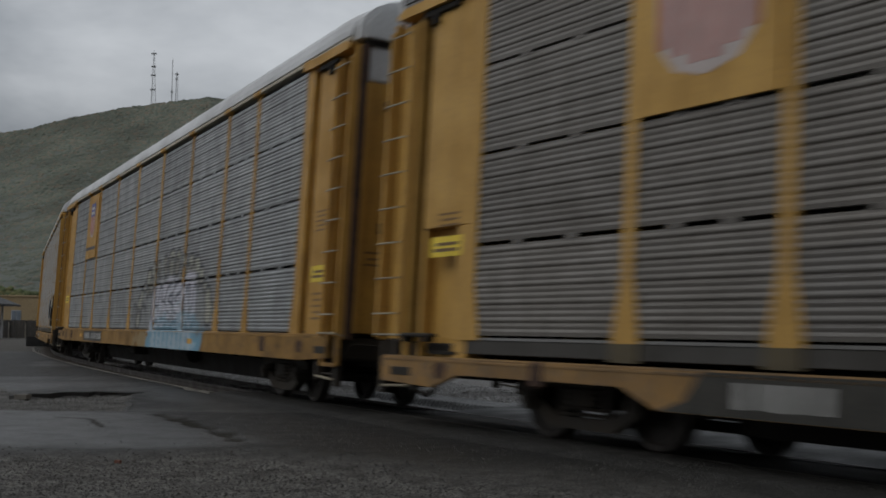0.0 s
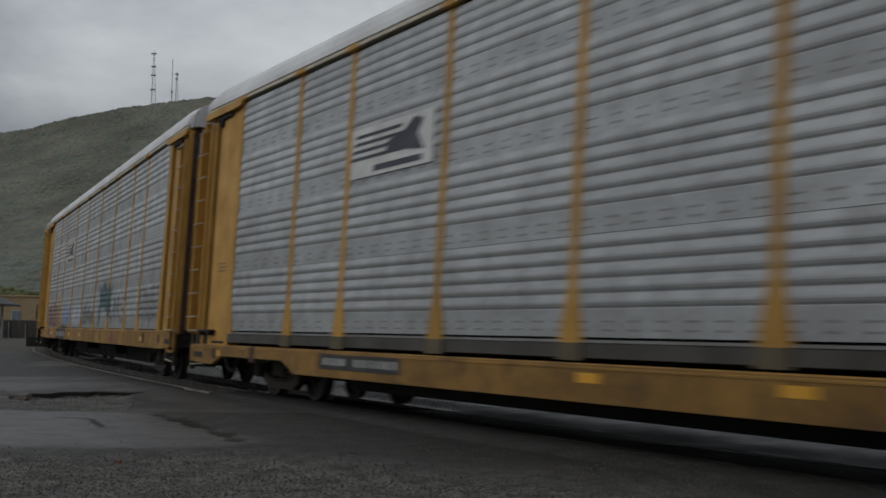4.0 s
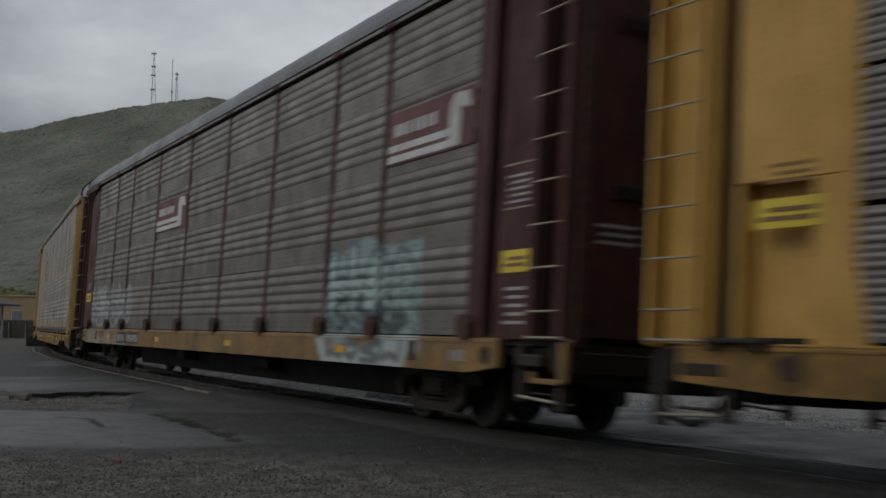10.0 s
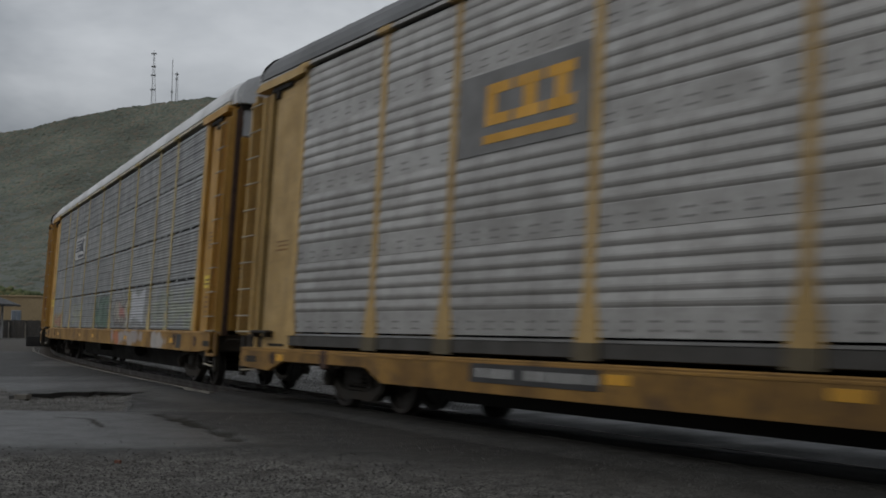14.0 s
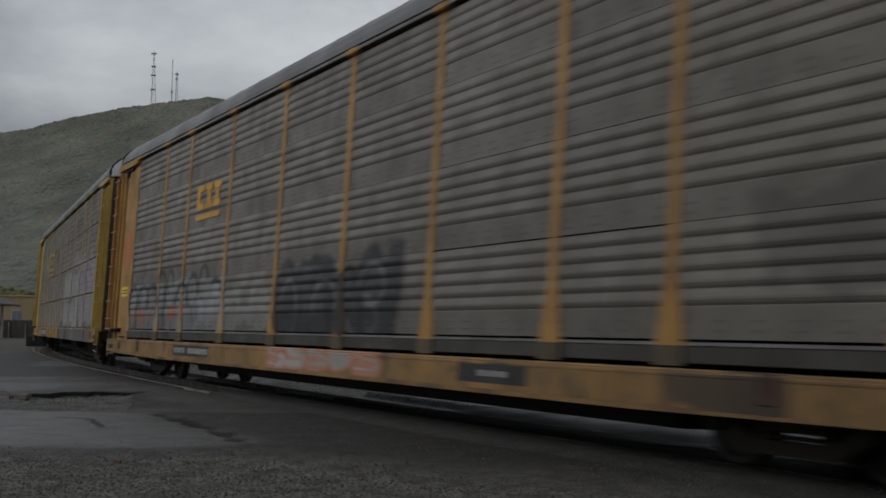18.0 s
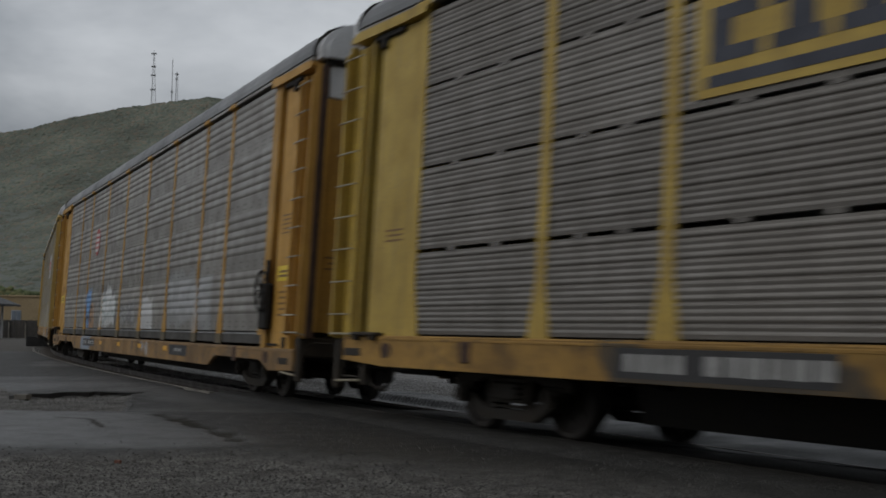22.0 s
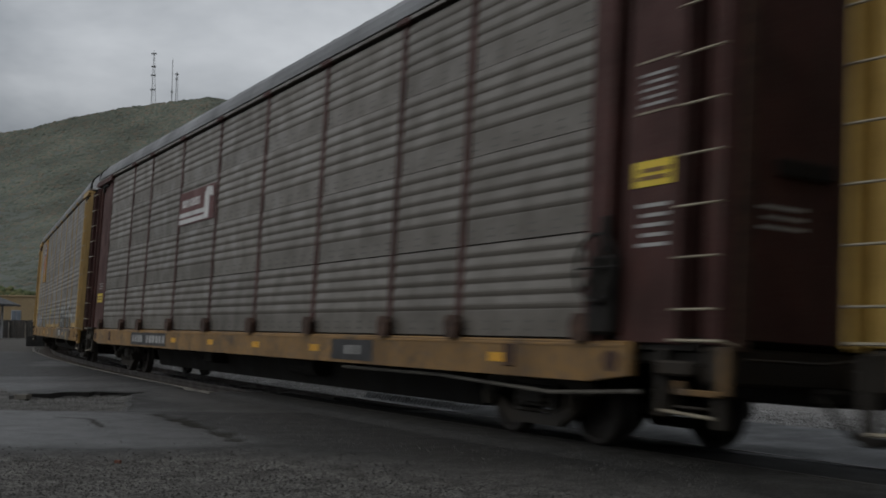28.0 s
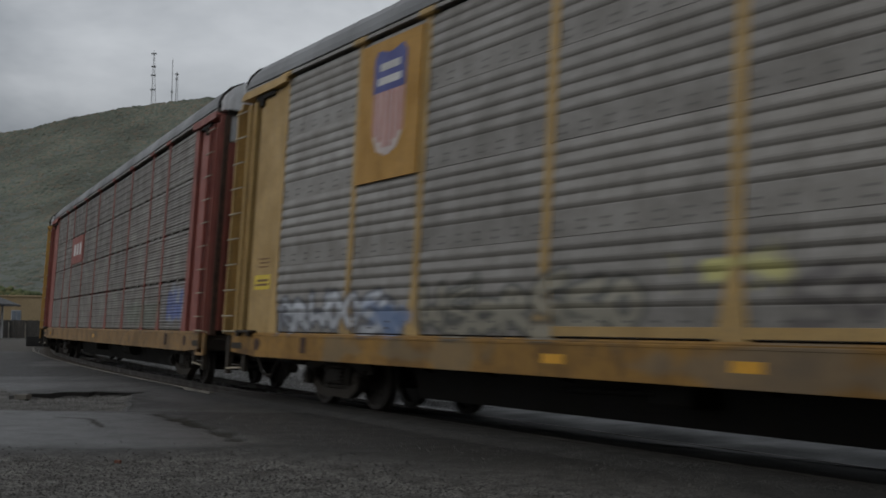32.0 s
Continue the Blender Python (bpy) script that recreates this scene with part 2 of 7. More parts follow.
class Shape:
    """Collects boxes, prisms and tubes into one mesh."""

    def __init__(self):
        self.v, self.f = [], []

    def add(self, verts, faces):
        k = len(self.v)
        self.v += [tuple(p) for p in verts]
        self.f += [tuple(i + k for i in q) for q in faces]
        return self

    def box(self, x0, x1, y0, y1, z0, z1, bevel=0.0):
        b = min(bevel, (x1 - x0) / 3, (y1 - y0) / 3, (z1 - z0) / 3)
        if b <= 0:
            v = [(x, y, z) for x in (x0, x1) for y in (y0, y1) for z in (z0, z1)]
            return self.add(v, [(0, 1, 3, 2), (4, 6, 7, 5), (0, 4, 5, 1), (2, 3, 7, 6), (0, 2, 6, 4), (1, 5, 7, 3)])
        ring = [(x0 + b, y0), (x1 - b, y0), (x1, y0 + b), (x1, y1 - b), (x1 - b, y1), (x0 + b, y1), (x0, y1 - b), (x0, y0 + b)]
        cx, cy = (x0 + x1) / 2, (y0 + y1) / 2
        inner = [(x - math.copysign(b, x - cx), y - math.copysign(b, y - cy)) for x, y in ring]
        v = [(*p, z0) for p in inner] + [(*p, z0 + b) for p in ring] + [(*p, z1 - b) for p in ring] + [(*p, z1) for p in inner]
        f = [tuple(range(7, -1, -1)), tuple(range(24, 32))]
        for k in (0, 8, 16):
            f += [(k + i, k + (i + 1) % 8, k + 8 + (i + 1) % 8, k + 8 + i) for i in range(8)]
        return self.add(v, f)

    def prism(self, ring, axis, a, b):
        """A closed outline of (p, q) pairs swept along axis from a to b."""
        def place(p, q, w):
            return (w, p, q) if axis == "x" else (p, w, q) if axis == "y" else (p, q, w)
        n = len(ring)
        v = [place(p, q, a) for p, q in ring] + [place(p, q, b) for p, q in ring]
        f = [(i, (i + 1) % n, n + (i + 1) % n, n + i) for i in range(n)] + [tuple(range(n - 1, -1, -1)), tuple(range(n, 2 * n))]
        return self.add(v, f)

    def tube(self, points, r, sides=8):
        """A round bar through the points."""
        pts = [Vector(p) for p in points]
        k0 = len(self.v)
        for i, p in enumerate(pts):
            d = (pts[min(i + 1, len(pts) - 1)] - pts[max(i - 1, 0)]).normalized()
            a = d.orthogonal().normalized()
            b = d.cross(a)
            self.v += [tuple(p + r * (math.cos(2 * math.pi * j / sides) * a + math.sin(2 * math.pi * j / sides) * b)) for j in range(sides)]
        for i in range(len(pts) - 1):
            for j in range(sides):
                q = k0 + i * sides
                self.f.append((q + j, q + (j + 1) % sides, q + sides + (j + 1) % sides, q + sides + j))
        self.f.append(tuple(k0 + j for j in range(sides - 1, -1, -1)))
        self.f.append(tuple(k0 + (len(pts) - 1) * sides + j for j in range(sides)))
        return self

    def wheel(self, centre, profile, sides=28):
        """A turned disc round the y axis: (radius, y) pairs."""
        k0, n = len(self.v), len(profile)
        for j in range(sides):
            c, s = math.cos(2 * math.pi * j / sides), math.sin(2 * math.pi * j / sides)
            self.v += [(centre[0] + r * c, centre[1] + y, centre[2] + r * s) for r, y in profile]
        for j in range(sides):
            a, b = k0 + j * n, k0 + (j + 1) % sides * n
            self.f += [(a + i, a + i + 1, b + i + 1, b + i) for i in range(n - 1)]
        return self

    def pieces(self):
        """The separate solids held here, each as a Shape of its own."""
        root = list(range(len(self.v)))

        def find(i):
            while root[i] != i:
                root[i] = root[root[i]]
                i = root[i]
            return i
        for q in self.f:
            for i in q[1:]:
                root[find(i)] = find(q[0])
        out = {}
        for q in self.f:
            out.setdefault(find(q[0]), []).append(q)
        for faces in out.values():
            used = sorted({i for q in faces for i in q})
            place = {i: k for k, i in enumerate(used)}
            yield Shape().add([self.v[i] for i in used], [tuple(place[i] for i in q) for q in faces])

    def mesh(self, name, mat, smooth=False):
        return mesh(name, self.v, self.f, mat, smooth)


# ================= the railway line =================
def bend(s):
    """Curvature of the line at s metres, positive where it turns away to the right."""
    return float(np.interp(s, [-60, -10, 25, 40, 48, 130, 160], [0.0, 0.0047, 0.0033, 0.0028, 0.0042, 0.0042, 0.0]))


STEP, S_LOW, S_HIGH = 0.5, -460.0, 620.0
LINE_S = np.arange(S_LOW, S_HIGH, STEP)
_turn = np.cumsum([bend(s) for s in LINE_S]) * STEP
_zero = int(round(-S_LOW / STEP))
_angle = radians(30.715) - (_turn - _turn[_zero])
LINE_X = np.cumsum(-np.sin(_angle) * STEP)
LINE_Y = np.cumsum(np.cos(_angle) * STEP)
LINE_X += 5.0607 - LINE_X[_zero]
LINE_Y += 8.091 - LINE_Y[_zero]
CANT = 2.78


def line_at(s):
    return Vector((float(np.interp(s, LINE_S, LINE_X)), float(np.interp(s, LINE_S, LINE_Y))))


def beside(s, lateral, z=0.0):
    """A point lateral metres to the camera's side of the line, on the canted track plane."""
    d = (line_at(s + 0.5) - line_at(s - 0.5)).normalized()
    e = radians(CANT)
    off = lateral * math.cos(e) - z * math.sin(e)
    p = line_at(s) + Vector((-d.y, d.x)) * off
    return Vector((p.x, p.y, z * math.cos(e) + lateral * math.sin(e)))


TRUCK_CENTRES, PITCH = 20.1, 28.65


def car_pose(s):
    a, b = line_at(s - TRUCK_CENTRES / 2), line_at(s + TRUCK_CENTRES / 2)
    m, d = (a + b) / 2, b - a
    return pose(m.x, m.y, 0, CANT, 0, math.degrees(math.atan2(d.y, d.x)))


def travelled(t):
    """How far along the line the train's first place stands after t seconds; it slows a little on the bend."""
    surge = np.interp(t, [0, 2, 4, 6, 8, 10, 12, 14, 16, 18, 20, 22, 24, 26, 28, 30, 32], [0.0, 0.063, 0.066, 0.034, -0.014, -0.079, -0.095, -0.077, -0.079, -0.062, -0.018, 0.107, 0.202, 0.113, -0.04, -0.061, -0.078])
    return -4.7484 - 12.295904 * t + 0.03286223 * t * t - 0.00018398 * t ** 3 + float(surge)


# slack in the couplers: how far each car stands off its even place in the train
SLACK = [0.134, 0.016, 0.031, -0.112, 0.122, -0.039, -0.009, 0.0, -0.048, 0.176, 0.061, 0.04, -0.14, -0.116, -0.15, -0.15, -0.15]


# ================= ground =================
def dist_seg(px, py, ax, ay, bx, by):
    dx, dy = bx - ax, by - ay
    k = np.clip(((px - ax) * dx + (py - ay) * dy) / (dx * dx + dy * dy + 1e-9), 0, 1)
    return np.hypot(px - ax - k * dx, py - ay - k * dy)


def hash_noise(x, y, seed):
    """Smooth value noise on arrays."""
    def h(i, j):
        a = np.sin(i * 127.1 + j * 311.7 + seed * 74.7) * 43758.5453
        return a - np.floor(a)
    i, j = np.floor(x), np.floor(y)
    u, v = x - i, y - j
    u, v = u * u * (3 - 2 * u), v * v * (3 - 2 * v)
    return (h(i, j) * (1 - u) + h(i + 1, j) * u) * (1 - v) + (h(i, j + 1) * (1 - u) + h(i + 1, j + 1) * u) * v


def rough_noise(x, y, seed):
    return sum(hash_noise(x * 2 ** k, y * 2 ** k, seed + k) / 2 ** k for k in range(4)) / 1.875 - 0.5


def lateral_of(x, y):
    """Signed distance from the line (camera's side positive) and the way along it, on arrays."""
    keep = (LINE_S > -60) & (LINE_S < 200)
    ls, lx, ly = LINE_S[keep], LINE_X[keep], LINE_Y[keep]
    out_l, out_s = np.full(x.shape, 99.0), np.zeros(x.shape)
    best = np.full(x.shape, 1e9)
    for k in range(0, len(ls) - 4, 4):
        d = dist_seg(x, y, lx[k], ly[k], lx[k + 4], ly[k + 4])
        hit = d < best
        side = (lx[k + 4] - lx[k]) * (y - ly[k]) - (ly[k + 4] - ly[k]) * (x - lx[k])
        best = np.where(hit, d, best)
        out_l = np.where(hit, d * np.sign(side), out_l)
        out_s = np.where(hit, ls[k], out_s)
    return out_l, out_s


def inside(x, y, poly):
    """Signed depth inside a convex outline given anticlockwise."""
    d = np.full(x.shape, 1e9)
    for (ax, ay), (bx, by) in zip(poly, poly[1:] + poly[:1]):
        n = math.hypot(bx - ax, by - ay)
        d = np.minimum(d, ((bx - ax) * (y - ay) - (by - ay) * (x - ax)) / n)
    return d


def ground_fields(x, y):
    """Height, asphalt cover, wetness and ballast cover of the ground."""
    lat, s = lateral_of(x, y)
    ragged = rough_noise(x * 1.3, y * 1.3, 5) * 0.9 + rough_noise(x * 6, y * 6, 9) * 0.18
    # the loose-gravel hollow beside the broken edge of the far pavement, and the gravel of the foreground
    hollow = inside(x, y, [(-40, 14.6), (-4.5, 16.9), (-5.55, 21.5), (-40, 90.0)])
    hollow = np.minimum(hollow, np.where(x < -6.9, (20.0 - 1.94 * (x + 6.9)) - y, (19.95 + 1.17 * (x + 6.9)) - y) * 0.6)
    fore = 11.55 + 0.05 * x - 0.7 * np.clip(x + 1.6, 0, 4) - y
    far = y - (56.0 + 0.08 * x)
    loose = np.maximum(np.maximum(hollow + 0.25 * ragged, fore + 0.55 * ragged), far + 2.0 * ragged)
    asphalt = np.clip(0.5 - loose / 0.10, 0, 1)
    asphalt = np.where(fore + 0.55 * ragged > -0.6 - 0.8 * np.clip((x + 1) / 2, 0, 1), np.clip(0.5 - (fore + 0.9 * ragged) / (0.9 + 1.6 * np.clip((x + 1) / 2, 0, 1)), 0, 1) * (hollow < 0.1), asphalt)
    # open ballast past the crossing
    bed = np.clip((np.where(lat > 0, 1.42, 2.6) - np.abs(lat) + 0.1 * ragged) / 0.10, 0, 1) * np.clip((s - 15.5 + 0.4 * ragged) / 0.3, 0, 1)
    behind = np.clip((-lat - np.where(s > 12.0, 2.4, 3.2)) / 0.4, 0, 1) * np.clip((s + 12.0) / 0.5, 0, 1)
    ballast = np.maximum(bed, behind)
    asphalt = asphalt * (1 - ballast)
    shoulder = np.clip((4.2 - np.abs(lat)) / 1.5, 0, 1)
    z = -0.055 + 0.055 * asphalt + 0.018 * rough_noise(x * 5, y * 5, 3) * (1 - asphalt) + 0.02 * rough_noise(x * 0.5, y * 0.5, 7)
    z = z - ballast * (0.10 - 0.05 * rough_noise(x * 4, y * 4, 12))
    # a low bank of stone on the far side of the line
    z = z + np.clip((-lat - 2.2) / 1.5, 0, 1) * np.clip((s - 14.5) / 2.0, 0, 1) * np.clip((9 + lat) / 4, 0, 1) * 0.10
    z = z - np.clip((1.62 - np.abs(lat)) / 0.1, 0, 1) * np.clip((16.6 - s) / 0.3, 0, 1) * np.clip((s + 34) / 1.0, 0, 1) * 0.11
    pool = inside(x, y, [(-9.0, 11.9), (-2.6, 11.9), (-1.9, 12.6), (-4.2, 16.6), (-9.0, 17.2)])
    wet = np.clip(0.5 + (pool + 0.5 * ragged) / 0.5, 0, 1) * asphalt
    wet = np.maximum(wet, np.clip((rough_noise(x * 0.35 + 4, y * 0.22, 31) - 0.02) * 5, 0, 0.75) * asphalt * (y > 17))
    # a dark, dug-out seam across the wet patch
    seam = dist_seg(x, y, -3.82, 16.3, -2.75, 14.2)
    seam = np.minimum(seam, dist_seg(x, y, -2.75, 14.2, -2.15, 12.7))
    trench = np.clip(1.2 - (seam + 0.42 * rough_noise(x * 3, y * 3, 61)) / 0.10, 0, 1) * (asphalt > 0.3) * 0.8
    z = z - 0.025 * trench
    crack = np.minimum(dist_seg(x, y, -4.5, 15.4, -4.0, 14.2), dist_seg(x, y, -5.0, 15.6, -4.5, 15.4))
    trench = np.maximum(trench, np.clip(1.3 - (crack + 0.05 * ragged) / 0.035, 0, 1) * 0.8)
    return z, asphalt, wet, ballast, trench


def build_ground():
    rows = np.concatenate([np.geomspace(5.5, 30, 300), np.geomspace(30.4, 140, 110), [170, 230, 320, 480, 760, 1200, 2000, 4200]])
    cols = np.concatenate([[-6, -2.5, -1.2, -0.7], np.linspace(-0.5, 0.55, 300), [0.8, 1.3, 2.6, 6]])
    yy, kk = np.meshgrid(rows, cols, indexing="ij")
    xx = kk * yy
    z, asphalt, wet, ballast, trench = ground_fields(xx, yy)
    z = np.where(yy > 160, -0.05, z)
    nr, nc = xx.shape
    verts = np.stack([xx, yy, z], -1).reshape(-1, 3)
    i = (np.arange(nr - 1)[:, None] * nc + np.arange(nc - 1)[None, :]).reshape(-1)
    faces = np.stack([i, i + 1, i + nc + 1, i + nc], -1)
    # the rest of the sheet, round and behind the camera
    first = verts[:nc]
    back = [(-4200, 5.5, -0.05), (-4200, -4200, -0.05), (4200, -4200, -0.05), (4200, 5.5, -0.05)]
    k = len(verts)
    verts = np.vstack([verts, back])
    faces = [tuple(f) for f in faces.tolist()]
    faces.append(tuple(list(range(nc - 1, -1, -1)) + [k, k + 1, k + 2, k + 3]))
    me = bpy.data.meshes.new("ground")
    me.from_pydata(verts.tolist(), [], faces)
    for name, field in (("asphalt", asphalt), ("wet", wet), ("ballast", ballast), ("trench", trench)):
        a = me.attributes.new(name, "FLOAT", "POINT")
        a.data.foreach_set("value", np.concatenate([field.reshape(-1), np.zeros(4)]).astype(np.float32))
    me.materials.append(GROUND)
    me.update()
    ob = new("ground", me)
    return tagged(ob, "dark wet asphalt breaking up into loose gravel", "ground", kind="structure")


def ground_material():
    m = bpy.data.materials.new("wet_asphalt_and_gravel")
    m.use_nodes = True
    n, l = m.node_tree.nodes, m.node_tree.links
    bsdf = n["Principled BSDF"]
    co = n.new("ShaderNodeTexCoord")

    def tex(scale, detail=4.0, rough=0.6):
        t = n.new("ShaderNodeTexNoise")
        t.inputs["Scale"].default_value, t.inputs["Detail"].default_value, t.inputs["Roughness"].default_value = scale, detail, rough
        l.new(co.outputs["Object"], t.inputs["Vector"])
        return t.outputs["Fac"]

    def attr(name):
        a = n.new("ShaderNodeAttribute")
        a.attribute_name = name
        return a.outputs["Fac"]

    def ranged(value, a, b, lo, hi):
        r = n.new("ShaderNodeMapRange")
        for key, val in (("From Min", a), ("From Max", b), ("To Min", lo), ("To Max", hi)):
            r.inputs[key].default_value = val
        l.new(value, r.inputs["Value"])
        return r.outputs["Result"]

    def mix(f, a, b, kind="RGBA"):
        x = n.new("ShaderNodeMix")
        x.data_type = kind
        for key, val in (("Factor", f), ("A", a), ("B", b)):
            socket = [s for s in x.inputs if s.name == key and s.enabled][0]
            if isinstance(val, tuple):
                socket.default_value = (*val, 1)
            elif isinstance(val, (int, float)):
                socket.default_value = val
            else:
                l.new(val, socket)
        return [s for s in x.outputs if s.enabled][0]

    broad, mid, grit, speck = tex(0.45), tex(3.5), tex(45.0, 2.0), tex(75.0, 2.0)
    cells = n.new("ShaderNodeTexVoronoi")
    cells.inputs["Scale"].default_value = 58.0
    l.new(co.outputs["Object"], cells.inputs["Vector"])
    tar = mix(ranged(mid, 0.35, 0.7, 0, 1), (0.022, 0.0216, 0.0208), (0.015, 0.015, 0.0147))
    tar = mix(ranged(broad, 0.4, 0.65, 0, 0.7), tar, (0.028, 0.0274, 0.026))
    tar = mix(ranged(speck, 0.52, 0.66, 0, 0.8), tar, (0.105, 0.10, 0.09))
    tar = mix(ranged(tex(38.0, 3.0, 0.7), 0.52, 0.66, 0, 0.6), tar, (0.060, 0.058, 0.053))
    tar = mix(ranged(tex(52.0, 2.0), 0.36, 0.46, 0.8, 0), tar, (0.006, 0.006, 0.006))
    tar = mix(ranged(cells.outputs["Distance"], 0.25, 0.6, 0, 0.4), tar, (0.008, 0.008, 0.008))
    stone = mix(cells.outputs["Color"], (0.022, 0.021, 0.020), (0.25, 0.24, 0.222))
    stone = mix(ranged(mid, 0.4, 0.65, 0, 0.6), stone, (0.028, 0.026, 0.023))
    rock = mix(cells.outputs["Color"], (0.10, 0.097, 0.09), (0.30, 0.29, 0.28))
    colour = mix(attr("asphalt"), stone, tar)
    colour = mix(attr("ballast"), colour, rock)
    colour = mix(attr("trench"), colour, (0.022, 0.020, 0.014))
    l.new(colour, bsdf.inputs["Base Color"])
    film = mix(ranged(tex(2.2, 6.0, 0.7), 0.36, 0.62, 0.25, 1.0), 0.0, attr("wet"), "FLOAT")
    dry = mix(attr("asphalt"), 0.85, ranged(mid, 0.3, 0.7, 0.46, 0.62), "FLOAT")
    rough = mix(film, dry, 0.40, "FLOAT")
    l.new(mix(attr("trench"), rough, 0.95, "FLOAT"), bsdf.inputs["Roughness"])
    bsdf.inputs["Specular IOR Level"].default_value = 0.3
    gloss = mix(attr("wet"), mix(attr("asphalt"), 0.12, 0.22, "FLOAT"), 0.75, "FLOAT")
    l.new(mix(attr("trench"), gloss, 0.05, "FLOAT"), bsdf.inputs["Specular IOR Level"])
    b1 = n.new("ShaderNodeBump")
    b1.inputs["Distance"].default_value = 0.02
    l.new(mix(attr("asphalt"), 0.7, mix(attr("wet"), 0.9, 0.55, "FLOAT"), "FLOAT"), b1.inputs["Strength"])
    height = mix(attr("asphalt"), cells.outputs["Distance"], grit, "FLOAT")
    l.new(height, b1.inputs["Height"])
    l.new(b1.outputs["Normal"], bsdf.inputs["Normal"])
    return m


GROUND = ground_material()
build_ground()


def scatter_stones(name, places, low, high, mat, label, category, seed):
    """Loose stones as one heap of small angular solids."""
    rng = np.random.default_rng(seed)
    base = np.array([(1, 0, 0), (-1, 0, 0), (0, 1, 0), (0, -1, 0), (0, 0, 1), (0, 0, -1)], float)
    tri = np.array([(0, 2, 4), (2, 1, 4), (1, 3, 4), (3, 0, 4), (2, 0, 5), (1, 2, 5), (3, 1, 5), (0, 3, 5)])
    n = len(places)
    v = np.repeat(base[None], n, 0) * rng.uniform(0.55, 1.15, (n, 6, 1)) + rng.normal(0, 0.12, (n, 6, 3))
    a = rng.uniform(0, 6.28, n)
    c, s = np.cos(a)[:, None], np.sin(a)[:, None]
    size = rng.uniform(low, high, (n, 1))
    x, y, z = v[:, :, 0] * size, v[:, :, 1] * size * 0.8, v[:, :, 2] * size * 0.62
    p = np.asarray(places)
    out = np.stack([x * c - y * s + p[:, 0:1], x * s + y * c + p[:, 1:2], z + p[:, 2:3]], -1).reshape(-1, 3)
    f = (tri[None] + 6 * np.arange(n)[:, None, None]).reshape(-1, 3)
    return tagged(new(name, mesh(name, out.tolist(), f.tolist(), mat)), label, category, kind="stuff")


def loose_gravel():
    rng = np.random.default_rng(4)
    x, y = rng.uniform(-7, 6, 42000), 6.5 + 15 * rng.random(42000) ** 1.3
    keep = (np.abs(x / y) < 0.46)
    x, y = x[keep], y[keep]
    z, asphalt, wet, ballast, trench = ground_fields(x, y)
    lat, s = lateral_of(x, y)
    keep = (rng.random(len(x)) > asphalt * 0.985) & (lat > 1.5)
    scatter_stones("gravel", np.stack([x, y, z + 0.002], -1)[keep], 0.006, 0.020, PEBBLE, "loose dark wet gravel stones", "gravel", 8)
    x, y = rng.uniform(-6, 5.5, 9000), 6.5 + 6 * rng.random(9000)
    z, asphalt, wet, ballast, trench = ground_fields(x, y)
    lat, s = lateral_of(x, y)
    keep = (rng.random(len(x)) > asphalt * 0.97) & (lat > 1.6)
    scatter_stones("gravel", np.stack([x, y, z + 0.004], -1)[keep], 0.006, 0.015, MID_PEBBLE, "paler stones among the dark wet gravel", "gravel", 10)
    x, y = rng.uniform(-9.5, -4.4, 14000), rng.uniform(16.4, 22.5, 14000)
    z, asphalt, wet, ballast, trench = ground_fields(x, y)
    keep = asphalt < 0.4
    scatter_stones("gravel", np.stack([x, y, z + 0.004], -1)[keep], 0.012, 0.034, PALE_PEBBLE, "pale crushed stones in the hollow beside the pavement", "gravel", 9)


def ballast_stones():
    rng = np.random.default_rng(14)
    pts = []
    ways = np.concatenate([15.0 + 45 * rng.random(15000) ** 1.5, rng.uniform(-8.0, 15.0, 9000)])
    for s, lat in zip(ways, np.concatenate([rng.uniform(-5.5, 1.38, 15000), rng.uniform(-7.5, -3.1, 9000)])):
        if abs(abs(lat) - 0.72) < 0.10:
            continue
        p = beside(s, 0.0)
        d = (line_at(s + 0.5) - line_at(s - 0.5)).normalized()
        pts.append((p.x - d.y * lat, p.y + d.x * lat, 0))
    pts = np.array(pts)
    z, _, _, ballast, _ = ground_fields(pts[:, 0], pts[:, 1])
    pts[:, 2] = z + 0.008
    scatter_stones("ballast", pts[ballast > 0.4], 0.022, 0.05, STONE, "grey crushed-stone ballast between and beyond the rails", "ballast", 15)


def chippings():
    """Stone chips standing proud of the worn asphalt beside the crossing."""
    rng = np.random.default_rng(77)
    n = 42000
    y = 7.5 + 13.5 * rng.random(n) ** 1.2
    x = y * rng.uniform(-0.2, 0.44, n)
    z, asphalt, wet, ballast, trench = ground_fields(x, y)
    lat, s = lateral_of(x, y)
    apron = lat * math.sin(radians(CANT)) + np.interp(lat, [0.8, 1.1, 1.45, 1.75], [-0.004, -0.012, -0.03, -0.1])
    z = np.where((lat < 1.72) & (s < 16), np.maximum(z, apron), z)
    keep = (lat > 0.84) & (asphalt > 0.3)
    pts = np.stack([x, y, z - 0.001], -1)[keep]
    half = len(pts) // 2
    scatter_stones("chippings", pts[:half], 0.004, 0.011, MID_PEBBLE, "pale stone chips in the worn wet asphalt", "chippings", 78)
    scatter_stones("chippings", pts[half:], 0.004, 0.012, PEBBLE, "dark stone chips in the worn wet asphalt", "chippings", 79)


loose_gravel()
ballast_stones()
chippings()


